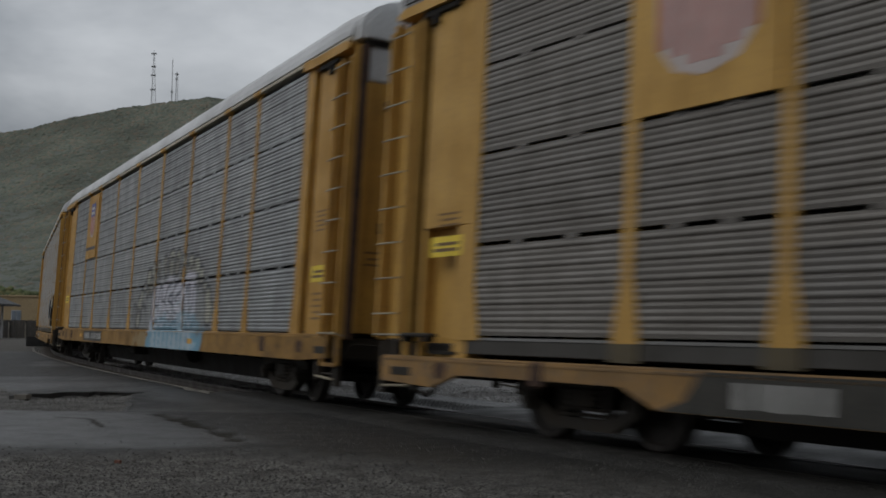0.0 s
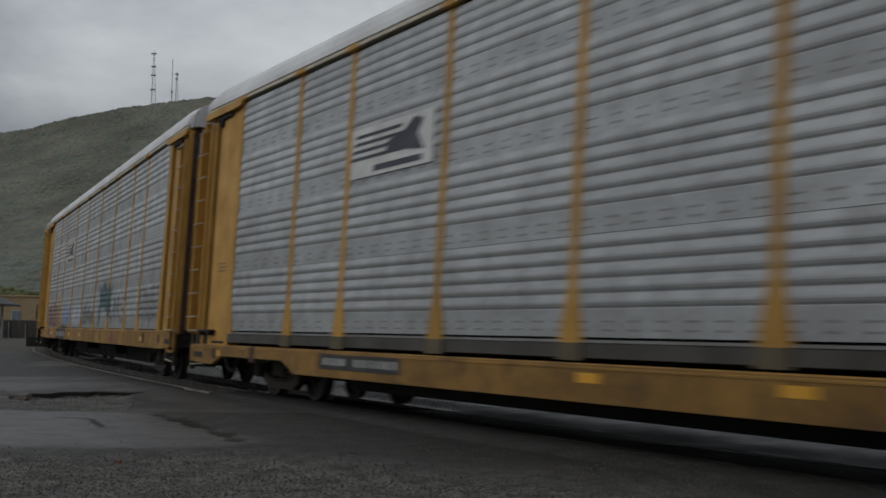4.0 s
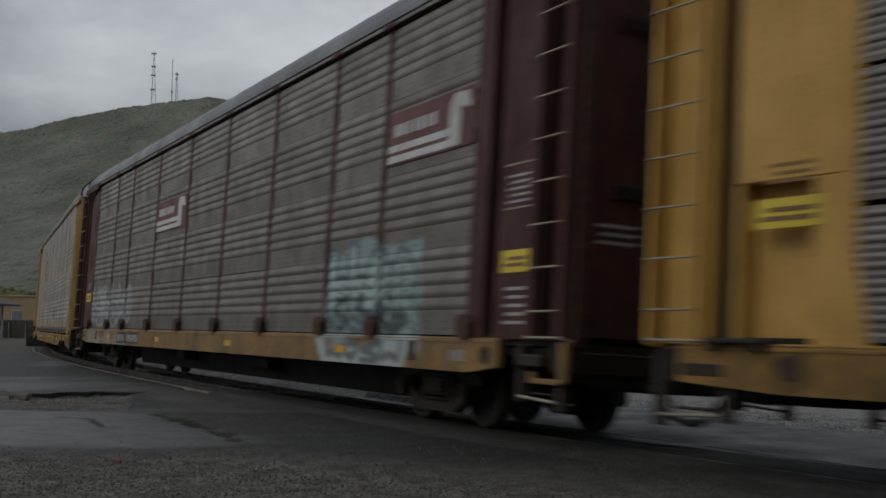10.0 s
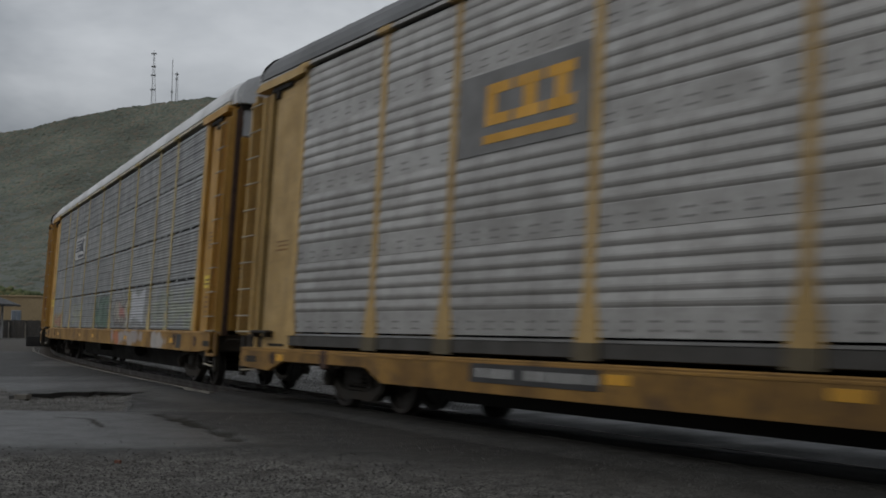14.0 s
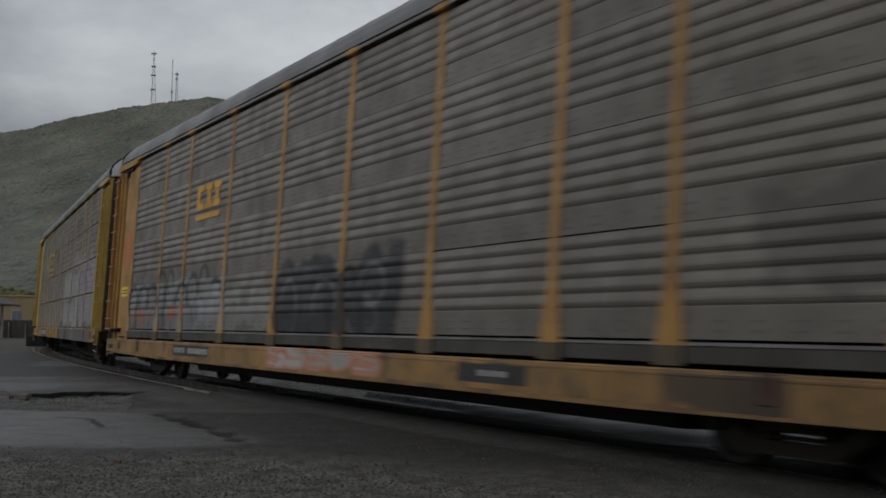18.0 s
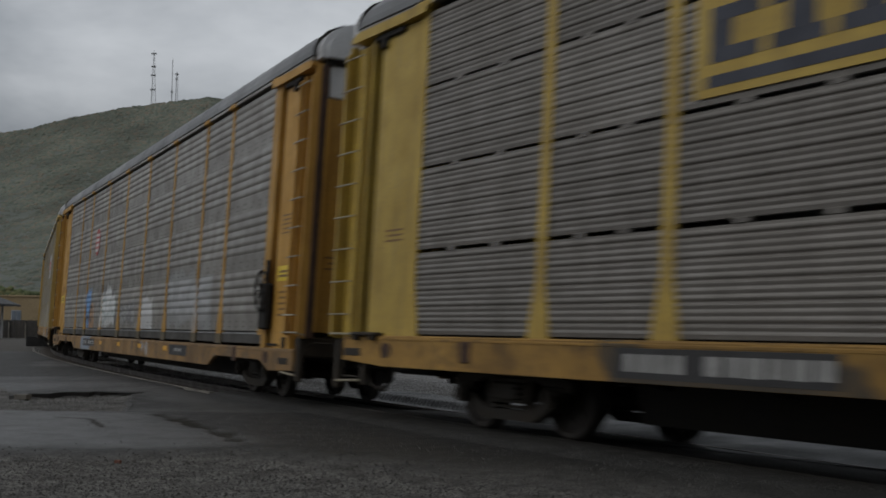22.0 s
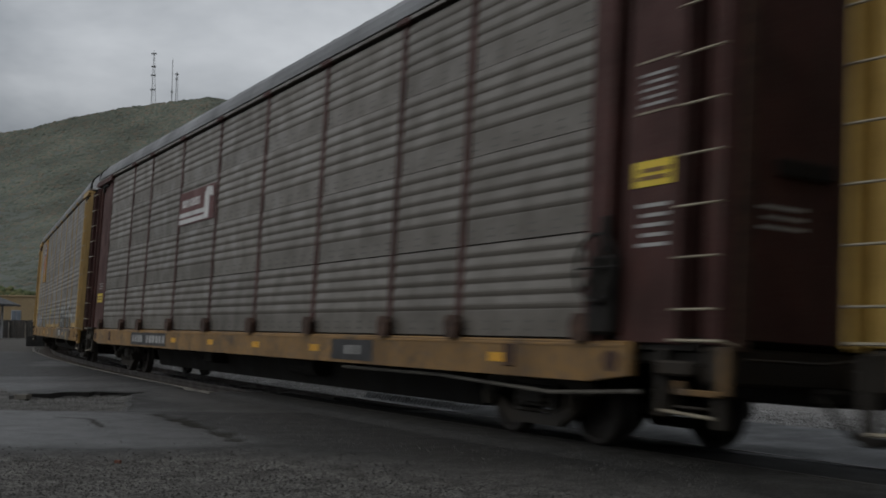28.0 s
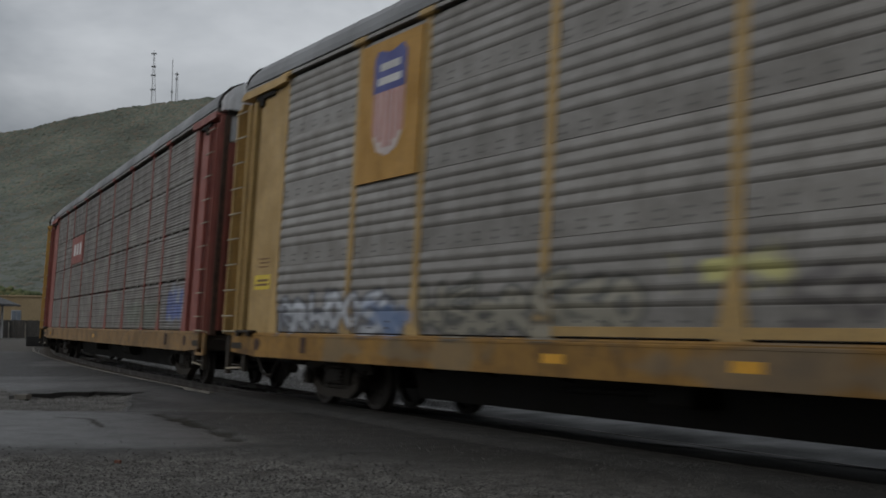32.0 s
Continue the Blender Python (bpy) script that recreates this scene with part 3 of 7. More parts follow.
def build_rails():
    head = [(-0.035, -0.004), (-0.03, 0.0), (0.03, 0.0), (0.035, -0.004), (0.035, -0.04), (0.009, -0.055), (0.009, -0.145), (0.07, -0.165), (0.07, -0.175), (-0.07, -0.175), (-0.07, -0.165), (-0.009, -0.145), (-0.009, -0.055), (-0.035, -0.04)]
    for side in (0.7525, -0.7525):
        ss = np.concatenate([np.arange(-440, -40, 8.0), np.arange(-40, 140, 1.0), np.arange(140, 600, 8.0)])
        v, f, n = [], [], len(head)
        for s in ss:
            v += [tuple(beside(s, side + p, q)) for p, q in head]
        for i in range(len(ss) - 1):
            for j in range(n):
                a = i * n
                f.append((a + j, a + (j + 1) % n, a + n + (j + 1) % n, a + n + j))
        tagged(new("rail", mesh("rail", v, f, RAIL_STEEL)), "worn steel running rail of the curved track", "rail", group="rails of the track", kind="structure")
    # ties of the open track
    tie = Shape().box(-0.11, 0.11, -1.27, 1.27, -0.36, -0.18, 0.015).mesh("tie", TIMBER)
    bed = tagged(new("tie_row"), "weathered timber ties under the open track", "ties", kind="structure")
    for k in range(110):
        s = 16.2 + 0.52 * k
        p = beside(s, 0)
        d = line_at(s + 0.5) - line_at(s - 0.5)
        ob = hang("tie", tie, bed)
        ob.matrix_basis = pose(p.x, p.y, 0.05, CANT, 0, math.degrees(math.atan2(d.y, d.x)))


build_rails()


def build_edging():
    """The pale strip along the pavement's edge beside the ballast, in uneven lengths."""
    thing = tagged(new("pavement_edging"), "pale worn concrete strip along the pavement beside the track", "edging", kind="structure")
    rng = random.Random(3)
    s = 16.7
    while s < 62:
        length = rng.uniform(1.6, 3.2)
        sh = Shape()
        n = 6
        v = []
        for k in range(n + 1):
            q = s + length * k / n
            off = float(np.interp(q, [17, 35, 55, 70], [1.42, 1.47, 1.58, 1.68]))
            w = 0.030 + 0.012 * math.sin(q * 3.1)
            for lat, z in ((off - w, -0.06), (off - w, 0.004), (off + w, 0.010), (off + w, -0.06)):
                p = beside(q, lat)
                v.append((p.x, p.y, z + 0.006))
        f = [(4 * k + j, 4 * k + (j + 1) % 4, 4 * k + 4 + (j + 1) % 4, 4 * k + 4 + j) for k in range(n) for j in range(4)]
        sh.add(v, f + [(3, 2, 1, 0), tuple(4 * n + j for j in range(4))])
        hang("edging_strip", sh.mesh("edging_strip", EDGING), thing)
        s += length + 0.02


build_edging()


def build_crossing_details():
    """Dark flangeway fillers along the rails through the paved crossing."""
    for side, inner in ((0.7525, -1), (-0.7525, 1)):
        a, b = sorted((side + inner * 0.037, side + inner * 0.115))
        ss = np.arange(-33, 16.2, 0.8)
        v, f = [], []
        for q in ss:
            for lat, z in ((a, -0.09), (a, -0.035), (b, -0.035), (b, -0.09)):
                v.append(tuple(beside(q, lat, z)))
        for k in range(len(ss) - 1):
            f += [(4 * k + j, 4 * k + (j + 1) % 4, 4 * k + 4 + (j + 1) % 4, 4 * k + 4 + j) for j in range(4)]
        f += [(3, 2, 1, 0), tuple(4 * (len(ss) - 1) + j for j in range(4))]
        tagged(new("flangeway_filler", mesh("flangeway_filler", v, f, BLACK_FILLER)), "black rubber flangeway filler beside the rail", "crossing filler", group="fillers of the crossing", kind="structure")


def build_broken_edge():
    """The raised, broken edge of the far pavement above the gravel hollow."""
    path = [(-7.25, 20.1), (-6.98, 19.95), (-6.62, 20.25), (-6.2, 20.75), (-5.72, 21.3), (-5.2, 21.55)]
    rng = random.Random(12)
    pts = []
    for (ax, ay), (bx, by) in zip(path, path[1:]):
        n = max(2, int(math.hypot(bx - ax, by - ay) / 0.12))
        pts += [(ax + (bx - ax) * k / n + rng.uniform(-0.03, 0.03), ay + (by - ay) * k / n + rng.uniform(-0.05, 0.05)) for k in range(n)]
    v, f = [], []
    for k, (x, y) in enumerate(pts):
        fade = min(1.0, (len(pts) - k) / 8, k / 3 + 0.2)
        top = 0.050 * fade + rng.uniform(-0.008, 0.008)
        v += [(x, y, -0.09), (x, y, top), (x + 0.02, y + 0.25, top + 0.006), (x + 0.1, y + 1.5, -0.03)]
    for k in range(len(pts) - 1):
        f += [(4 * k + j, 4 * k + 4 + j, 4 * k + 5 + j, 4 * k + 1 + j) for j in range(3)]
    tagged(new("pavement_edge", mesh("pavement_edge", v, f, TAR)), "broken raised asphalt edge above loose gravel", "pavement", kind="structure")
    chip = tagged(new("concrete_chunk"), "pale broken concrete chunk at the pavement edge", "rubble")
    chip.location = (-6.92, 19.84, 0.03)
    hang("body", Shape().prism([(-0.11, -0.09), (0.08, -0.07), (0.13, 0.05), (0.02, 0.13), (-0.09, 0.08)], "z", -0.06, 0.02).mesh("body", EDGING), chip)


BLACK_FILLER = material("black_filler", (0.012, 0.012, 0.012), rough=0.8, bump=0.2, specular=0.2)
TAR = material("old_asphalt_edge", (0.028, 0.027, 0.026), (0.018, 0.018, 0.017), rough=0.6, scale=4, fine=90, bump=0.5, specular=0.3)
build_crossing_details()
build_broken_edge()
scrap = tagged(new("brick_fragment"), "small broken red brick fragment lying in gravel", "rubble")
scrap.location = (-2.94, 10.98, -0.045)
hang("body", Shape().prism([(-0.028, -0.015), (0.02, -0.018), (0.03, 0.01), (0.0, 0.02), (-0.024, 0.012)], "z", -0.02, 0.018).mesh("body", BRICK_RED), scrap)


def build_crossing_slabs():
    """Panels between and beside the rails of the crossing: black infill of changing width along the near rail, pale wet
    concrete beyond it.
    """
    cant = math.sin(radians(CANT))

    def infill(q):
        return float(np.interp(q, [0.0, 3.0, 4.5, 6.0, 8.0, 12.0, 16.0], [-0.58, -0.56, -0.37, -0.07, 0.18, 0.10, 0.0]))

    panels = (("crossing_infill", 1, lambda q: [(infill(q) + 0.012, -0.012), ((infill(q) + 0.63) / 2, -0.016), (0.635, -0.014)], BLACK_FILLER, "black infill strip of changing width inside the near rail"),
              ("crossing_slab", 2, lambda q: [(-0.635, -0.008), (-0.62, 0.0), (infill(q) - 0.03, 0.0), (infill(q), -0.010)], CONCRETE, "pale wet concrete panel between the rails of the crossing"),
              ("crossing_apron", 3, lambda q: [(0.795, -0.004), (1.1, -0.012), (1.45, -0.03), (1.75, -0.1)], GROUND, "dark wet asphalt apron beside the near rail"),
              ("crossing_apron", 4, lambda q: [(-3.25 + 0.18 * math.sin(q * 1.9) + 0.1 * math.sin(q * 4.3), 0.185), (-2.3, 0.130), (-1.45, 0.072), (-1.1, 0.04), (-0.795, -0.002)], CONCRETE, "pale wet concrete apron beyond the far rail"))
    for name, seed, section, mat, label in panels:
        ss = np.arange(-33, 16.6 if name == "crossing_infill" or seed == 3 else 11.6, 0.6)
        n = len(section(0.0))
        v, f = [], []
        rng = random.Random(seed)
        for q in ss:
            for lat, z in section(q):
                p = beside(q, lat)
                v.append((p.x, p.y, lat * cant + z + rng.uniform(-0.004, 0.004)))
            for lat in (section(q)[-1][0], section(q)[0][0]):
                p = beside(q, lat)
                v.append((p.x, p.y, -0.2))
        m = n + 2
        for k in range(len(ss) - 1):
            f += [(m * k + j, m * k + (j + 1) % m, m * k + m + (j + 1) % m, m * k + m + j) for j in range(m)]
        f += [tuple(range(m - 1, -1, -1)), tuple(m * (len(ss) - 1) + j for j in range(m))]
        data = mesh(name, v, f, mat)
        if mat == GROUND:
            data.attributes.new("asphalt", "FLOAT", "POINT").data.foreach_set("value", [0.85] * len(v))
        tagged(new(name, data), label, "crossing panel", group="panels of the crossing", kind="structure")


CONCRETE = material("wet_pale_concrete", (0.037, 0.038, 0.040), (0.025, 0.026, 0.027), rough=0.6, specular=0.25, scale=1.4, fine=25, bump=0.15, grime=0.45, dirt=(0.09, 0.088, 0.084))
build_crossing_slabs()


# ================= distance: hill, woods, masts, building =================
def foliage_material(name, a, b, c):
    m = bpy.data.materials.new(name)
    m.use_nodes = True
    n, l = m.node_tree.nodes, m.node_tree.links
    bsdf = n["Principled BSDF"]
    geo, co = n.new("ShaderNodeNewGeometry"), n.new("ShaderNodeTexCoord")
    ramp = n.new("ShaderNodeValToRGB")
    e = ramp.color_ramp.elements
    e[0].position, e[0].color = 0.0, (*a, 1)
    e[1].position, e[1].color = 1.0, (*c, 1)
    k = e.new(0.62)
    k.color = (*b, 1)
    l.new(geo.outputs["Random Per Island"], ramp.inputs["Fac"])
    noise_node = n.new("ShaderNodeTexNoise")
    noise_node.inputs["Scale"].default_value, noise_node.inputs["Detail"].default_value = 0.014, 8.0
    l.new(co.outputs["Object"], noise_node.inputs["Vector"])
    tone = n.new("ShaderNodeMapRange")
    tone.inputs["From Min"].default_value, tone.inputs["From Max"].default_value, tone.inputs["To Min"].default_value = 0.38, 0.64, 0.25
    l.new(noise_node.outputs["Fac"], tone.inputs["Value"])
    mix = n.new("ShaderNodeMix")
    mix.data_type, mix.blend_type = "RGBA", "MULTIPLY"
    mix.inputs["Factor"].default_value = 0.45
    l.new(ramp.outputs["Color"], mix.inputs["A"]), l.new(tone.outputs["Result"], mix.inputs["B"])
    l.new(mix.outputs["Result"], bsdf.inputs["Base Color"])
    bsdf.inputs["Roughness"].default_value = 0.9
    bsdf.inputs["Specular IOR Level"].default_value = 0.15
    return m


# the hill's woods and undergrowth colours are greyed and lifted for distance haze
WOODS = foliage_material("hazy_autumn_woods", (0.138, 0.158, 0.130), (0.165, 0.176, 0.140), (0.205, 0.175, 0.135))
BUSH = foliage_material("green_yellow_leaves", (0.10, 0.125, 0.065), (0.13, 0.15, 0.07), (0.20, 0.18, 0.08))
HILLSIDE = material("hazy_hillside_undergrowth", (0.108, 0.120, 0.102), (0.092, 0.104, 0.088), rough=0.95, scale=0.02, fine=0.4, bump=0.0, spread=0.0)
MAST = material("grey_mast_steel", (0.34, 0.35, 0.36), rough=0.6, bump=0.0)
TAN_WALL = material("tan_block_wall", (0.36, 0.27, 0.15), (0.30, 0.22, 0.12), rough=0.8, scale=0.5, fine=8, streak=0.25)
DARK_ROOF = material("dark_grey_roofing", (0.075, 0.078, 0.08), (0.055, 0.057, 0.06), rough=0.8)
GLASS_DARK = material("grey_blue_window_glass", (0.16, 0.19, 0.23), rough=0.15, bump=0.0)
FENCE = material("dark_fence_boards", (0.055, 0.053, 0.05), (0.04, 0.038, 0.036), rough=0.85, streak=0.4)
BLOCK = material("tarred_black_block", (0.018, 0.018, 0.018), rough=0.8, bump=0.3)

RIDGE_X = [-4000, -1600, -900, -491, -465, -427, -363, -323, -265, -248, -190, -100, 60, 260, 700, 1800, 4000]
RIDGE_H = [60, 130, 197, 218, 222, 233, 247, 253, 261, 259, 247, 228, 195, 154, 112, 80, 60]
RIDGE_Y = 1320.0


def hill_height(x, y):
    """The wooded ridge beyond the line, rising from the flat to its crest."""
    crest = np.interp(x * RIDGE_Y / np.maximum(y, 700.0), RIDGE_X, RIDGE_H)
    rise = np.clip((y - 430.0) / (RIDGE_Y - 430.0), 0, 1)
    shape = rise ** 1.25 * (1 - 0.18 * np.sin(rise * 3.1))
    fall = np.clip((y - RIDGE_Y) / 1500.0, 0, 1)
    rough_ = (rough_noise(x * 0.006, y * 0.006, 41) * 26 + rough_noise(x * 0.02, y * 0.02, 43) * 7) * np.sin(np.pi * np.clip(rise, 0, 1)) ** 0.7
    return crest * shape * (1 - 0.5 * fall * fall) + rough_ - 1.0


def build_hill():
    xs, ys = np.linspace(-1500, 900, 120), np.concatenate([np.linspace(420, 1330, 60), np.linspace(1380, 2600, 14)])
    X, Y = np.meshgrid(xs, ys)
    Z = hill_height(X, Y)
    n = len(xs)
    i = (np.arange(len(ys) - 1)[:, None] * n + np.arange(n - 1)[None, :]).reshape(-1)
    faces = np.stack([i, i + 1, i + n + 1, i + n], -1).tolist()
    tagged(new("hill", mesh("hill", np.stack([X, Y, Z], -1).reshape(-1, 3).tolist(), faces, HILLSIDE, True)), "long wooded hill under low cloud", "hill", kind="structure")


def crowns(name, places, sizes, mat, label, category, seed, squash=1.0, detail=2):
    """Tree crowns, each a lumpy, ragged cluster of small facets."""
    rng = np.random.default_rng(seed)
    bm = bmesh.new()
    bmesh.ops.create_icosphere(bm, subdivisions=detail, radius=1.0)
    base = np.array([v.co[:] for v in bm.verts])
    tri = np.array([[v.index for v in f.verts] for f in bm.faces])
    bm.free()
    n, k = len(places), len(base)
    r = rng.uniform(0.8, 1.15, (n, k, 1))
    v = base[None] * r
    v[:, :, 2] *= squash
    v = v * np.asarray(sizes)[:, None, None] + np.asarray(places)[:, None, :]
    f = (tri[None] + k * np.arange(n)[:, None, None]).reshape(-1, 3)
    return tagged(new(name, mesh(name, v.reshape(-1, 3).tolist(), f.tolist(), mat, True)), label, category, kind="stuff")


def build_woods():
    rng = np.random.default_rng(21)
    n = 30000
    y = 470 + 880 * rng.random(n) ** 0.6
    x = y * rng.uniform(-0.46, -0.13, n)
    size = rng.uniform(2.2, 4.2, n) * (0.7 + 0.4 * y / 1300)
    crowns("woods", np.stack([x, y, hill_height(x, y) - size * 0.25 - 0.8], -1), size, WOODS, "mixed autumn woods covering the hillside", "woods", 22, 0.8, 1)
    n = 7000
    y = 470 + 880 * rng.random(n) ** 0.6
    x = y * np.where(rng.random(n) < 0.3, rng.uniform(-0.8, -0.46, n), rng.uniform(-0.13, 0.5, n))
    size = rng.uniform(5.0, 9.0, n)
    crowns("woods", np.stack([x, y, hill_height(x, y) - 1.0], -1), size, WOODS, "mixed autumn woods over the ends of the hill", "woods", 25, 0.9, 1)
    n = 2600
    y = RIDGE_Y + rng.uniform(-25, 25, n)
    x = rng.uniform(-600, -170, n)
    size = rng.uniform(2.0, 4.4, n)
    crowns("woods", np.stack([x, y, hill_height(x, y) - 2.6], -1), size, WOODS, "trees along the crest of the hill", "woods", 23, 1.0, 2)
    # the tree belt behind the building
    n = 5200
    x, y = rng.uniform(-92, -28, n), rng.uniform(140, 175, n)
    size = rng.uniform(0.25, 0.65, n)
    top = 4.6 + 3.4 * rough_noise(x * 0.11, y * 0.0, 3) + np.clip((-50 - x) / 12, -1, 1.2)
    z = 0.3 + (1 - rng.random(n) ** 2.2) * np.maximum(top, 1.0)
    crowns("bushes", np.stack([x, y, z], -1), size, BUSH, "green and yellowing bushes behind the low building", "bushes", 24, 0.8, 1)


def build_light_block():
    """Added, unseen trees behind the camera, closing the place and blocking low light."""
    rng = np.random.default_rng(61)
    n = 9000
    way, off = rng.uniform(-48, 22, n), rng.uniform(11.5, 15.5, n)
    x = np.interp(way, LINE_S, LINE_X) - np.gradient(LINE_Y, LINE_S)[np.searchsorted(LINE_S, way)] * off
    y = np.interp(way, LINE_S, LINE_Y) + np.gradient(LINE_X, LINE_S)[np.searchsorted(LINE_S, way)] * off
    z = 10.5 * rng.random(n) * (0.85 + 0.5 * rough_noise(way * 0.25, off * 0.1, 2))
    keep = (y < 2.0) & (np.hypot(x, y) > 3.2)
    crowns("tree_belt", np.stack([x, y, z], -1)[keep], rng.uniform(0.4, 0.95, n)[keep], BUSH, "added unseen mass of dark green trees blocking low sky light", "trees", 62, 0.9, 1)


build_hill()
build_woods()
build_light_block()


def lattice_mast(x, y, height, foot, top, sections, dishes, label):
    base = float(hill_height(np.array([x]), np.array([y]))[0])
    thing = tagged(new("radio_mast"), label, "radio mast", group="masts on the hill")
    thing.location = (x, y, base - 2.0)
    corners = [(math.cos(a), math.sin(a)) for a in (0.3, 2.4, 4.5)]
    legs = []
    for cx, cy in corners:
        hang("leg", Shape().tube([(cx * foot, cy * foot, 0), (cx * top, cy * top, height)], 0.24, 6).mesh("leg", MAST), thing)
    braces = Shape()
    for k in range(sections):
        z0, z1 = height * k / sections, height * (k + 1) / sections
        r0, r1 = foot + (top - foot) * k / sections, foot + (top - foot) * (k + 1) / sections
        for j in range(3):
            a, b = corners[j], corners[(j + 1) % 3]
            braces.tube([(a[0] * r0, a[1] * r0, z0), (b[0] * r1, b[1] * r1, z1)], 0.10, 4)
            braces.tube([(a[0] * r1, a[1] * r1, z1), (b[0] * r1, b[1] * r1, z1)], 0.10, 4)
    hang("bracing", braces.mesh("bracing", MAST), thing)
    for z, w in dishes:
        ring = Shape()
        ring.box(-w, w, -0.5, 0.5, z - 0.5, z + 0.5, 0.1)
        for k in (-1, -0.4, 0.4, 1):
            ring.box(k * w - 0.45, k * w + 0.45, -0.9, 0.3, z - 1.1, z + 1.1, 0.2)
        hang("antenna_platform", ring.mesh("antenna_platform", MAST), thing)
    hang("tip", Shape().tube([(0, 0, height - 2), (0, 0, height + 3)], 0.2, 6).mesh("tip", MAST), thing)


MAST_Y = 1335.0
lattice_mast(-331.0, MAST_Y, 64.5, 3.8, 0.5, 12, [(63.5, 2.4), (48.5, 2.0), (38.5, 2.4), (22.0, 2.4)], "tall grey lattice radio mast on the hill crest")
lattice_mast(-309.6, MAST_Y, 53.0, 0.3, 0.15, 16, [(17.0, 0.9)], "slim guyed radio mast on the hill crest")
lattice_mast(-304.4, MAST_Y, 37.5, 1.7, 0.9, 9, [(36.5, 1.4), (31.0, 1.0)], "short lattice radio mast on the hill crest")


def build_depot():
    """The low tan building past the end of the yard, with a hipped canopy and a board fence before it."""
    hall = tagged(new("low_building"), "long low tan-walled building with a flat parapet roof", "building")
    hall.matrix_basis = pose(-36.0, 120.0, -0.05, 0, 0, 3)
    walls = Shape()
    walls.box(-34, 30, 0.0, 0.3, 0, 4.1)
    walls.box(-34, -33.7, 0.3, 14, 0, 4.1)
    walls.box(29.7, 30, 0.3, 14, 0, 4.1)
    walls.box(-33.7, 29.7, 13.7, 14, 0, 4.1)
    hang("wall", walls.mesh("wall", TAN_WALL), hall)
    hang("roof", Shape().box(-33.7, 29.7, 0.3, 13.7, 3.6, 3.8).mesh("roof", DARK_ROOF), hall)
    hang("parapet_cap", Shape().box(-34.1, 30.1, -0.12, 0.42, 4.1, 4.24, 0.03).mesh("parapet_cap", TAN_WALL), hall)
    for u in (-6.7, 2.4, 9.6):
        win = hang("window", Shape().box(u - 0.5, u + 0.5, -0.06, -0.004, 1.55, 2.75, 0.01).mesh("window", MAST), hall)
        hang("pane", Shape().box(u - 0.42, u - 0.03, -0.09, -0.064, 1.63, 2.67).mesh("pane", GLASS_DARK), win)
        hang("pane", Shape().box(u + 0.03, u + 0.42, -0.09, -0.064, 1.63, 2.67).mesh("pane", GLASS_DARK), win)
    shelter = tagged(new("canopy_shelter"), "open shelter with a dark hipped roof on posts", "shelter")
    shelter.matrix_basis = pose(-43.0, 106.0, 0.5, 0, 0, 4)
    v = [(-6, -3, 2.55), (4.6, -3, 2.55), (4.6, 3, 2.55), (-6, 3, 2.55), (-3, 0, 3.9), (1.6, 0, 3.9), (-6, -3, 2.4), (4.6, -3, 2.4), (4.6, 3, 2.4), (-6, 3, 2.4)]
    f = [(0, 1, 5, 4), (1, 2, 5), (2, 3, 4, 5), (3, 0, 4), (6, 7, 1, 0), (7, 8, 2, 1), (8, 9, 3, 2), (9, 6, 0, 3), (9, 8, 7, 6)]
    hang("roof", mesh("roof", v, f, DARK_ROOF), shelter)
    for px in (-5.2, -0.8, 3.1):
        for py in (-2.5, 2.5):
            hang("post", Shape().box(px - 0.1, px + 0.1, py - 0.1, py + 0.1, -0.5, 2.4, 0.02).mesh("post", WHITE), shelter)
    fence = tagged(new("board_fence"), "dark weathered board fence with pale posts", "fence")
    fence.matrix_basis = pose(-39.0, 113.0, -0.05, 0, 0, 3)
    board = Shape().box(-0.095, 0.095, -0.02, 0.02, 0.03, 1.72, 0.008).mesh("board", FENCE)
    for k in range(120):
        hang("board", board, fence, (-9 + 0.2 * k, 0, 0.02 * math.sin(k * 1.7)))
    pale = Shape().box(-0.06, 0.06, -0.1, 0.03, 0, 1.5, 0.02).mesh("post", EDGING)
    for u in (-1.9, -0.35, 2.1, 5.5, 9.0):
        hang("post", pale, fence, (u, -0.06, 0))
    block = tagged(new("black_barrier_block"), "low black tarred barrier block beside the bend", "barrier")
    block.matrix_basis = pose(-24.1, 71.2, -0.05, 0, 0, 18)
    hang("body", Shape().box(-0.62, 0.9, -0.35, 0.35, 0, 0.62, 0.04).mesh("body", BLOCK), block)


build_depot()


# ================= the autorack cars =================
BAY_END, BAY_NARROW, BAY_WIDE = 2.67, 1.93, 2.814
POSTS = [2.5 * BAY_WIDE + BAY_NARROW + BAY_END, 2.5 * BAY_WIDE + BAY_NARROW, 2.5 * BAY_WIDE, 1.5 * BAY_WIDE, 0.5 * BAY_WIDE]
POSTS = POSTS + [-p for p in reversed(POSTS)]
RACK_END, ROOF_END, HALF = 13.70, 13.46, 1.50
TIERS = [1.075, 2.112, 3.14, 4.165, 5.155]


def profile_ribbed(h):
    """Section of a broad-ribbed rack sheet: (depth, height) pairs, ribs stepping out like clapboards."""
    out = [(0.0, 0.0), (0.0, 0.27 * h)]
    pitch = 0.73 * h / 5
    for k in range(5):
        z = 0.27 * h + k * pitch
        out += [(-0.002, z + 0.010), (0.007, z + 0.034), (0.012, z + 0.062), (0.011, z + 0.56 * pitch), (0.003, z + 0.86 * pitch), (-0.001, z + pitch - 0.002)]
    out[-1] = (0.0, h)
    return out


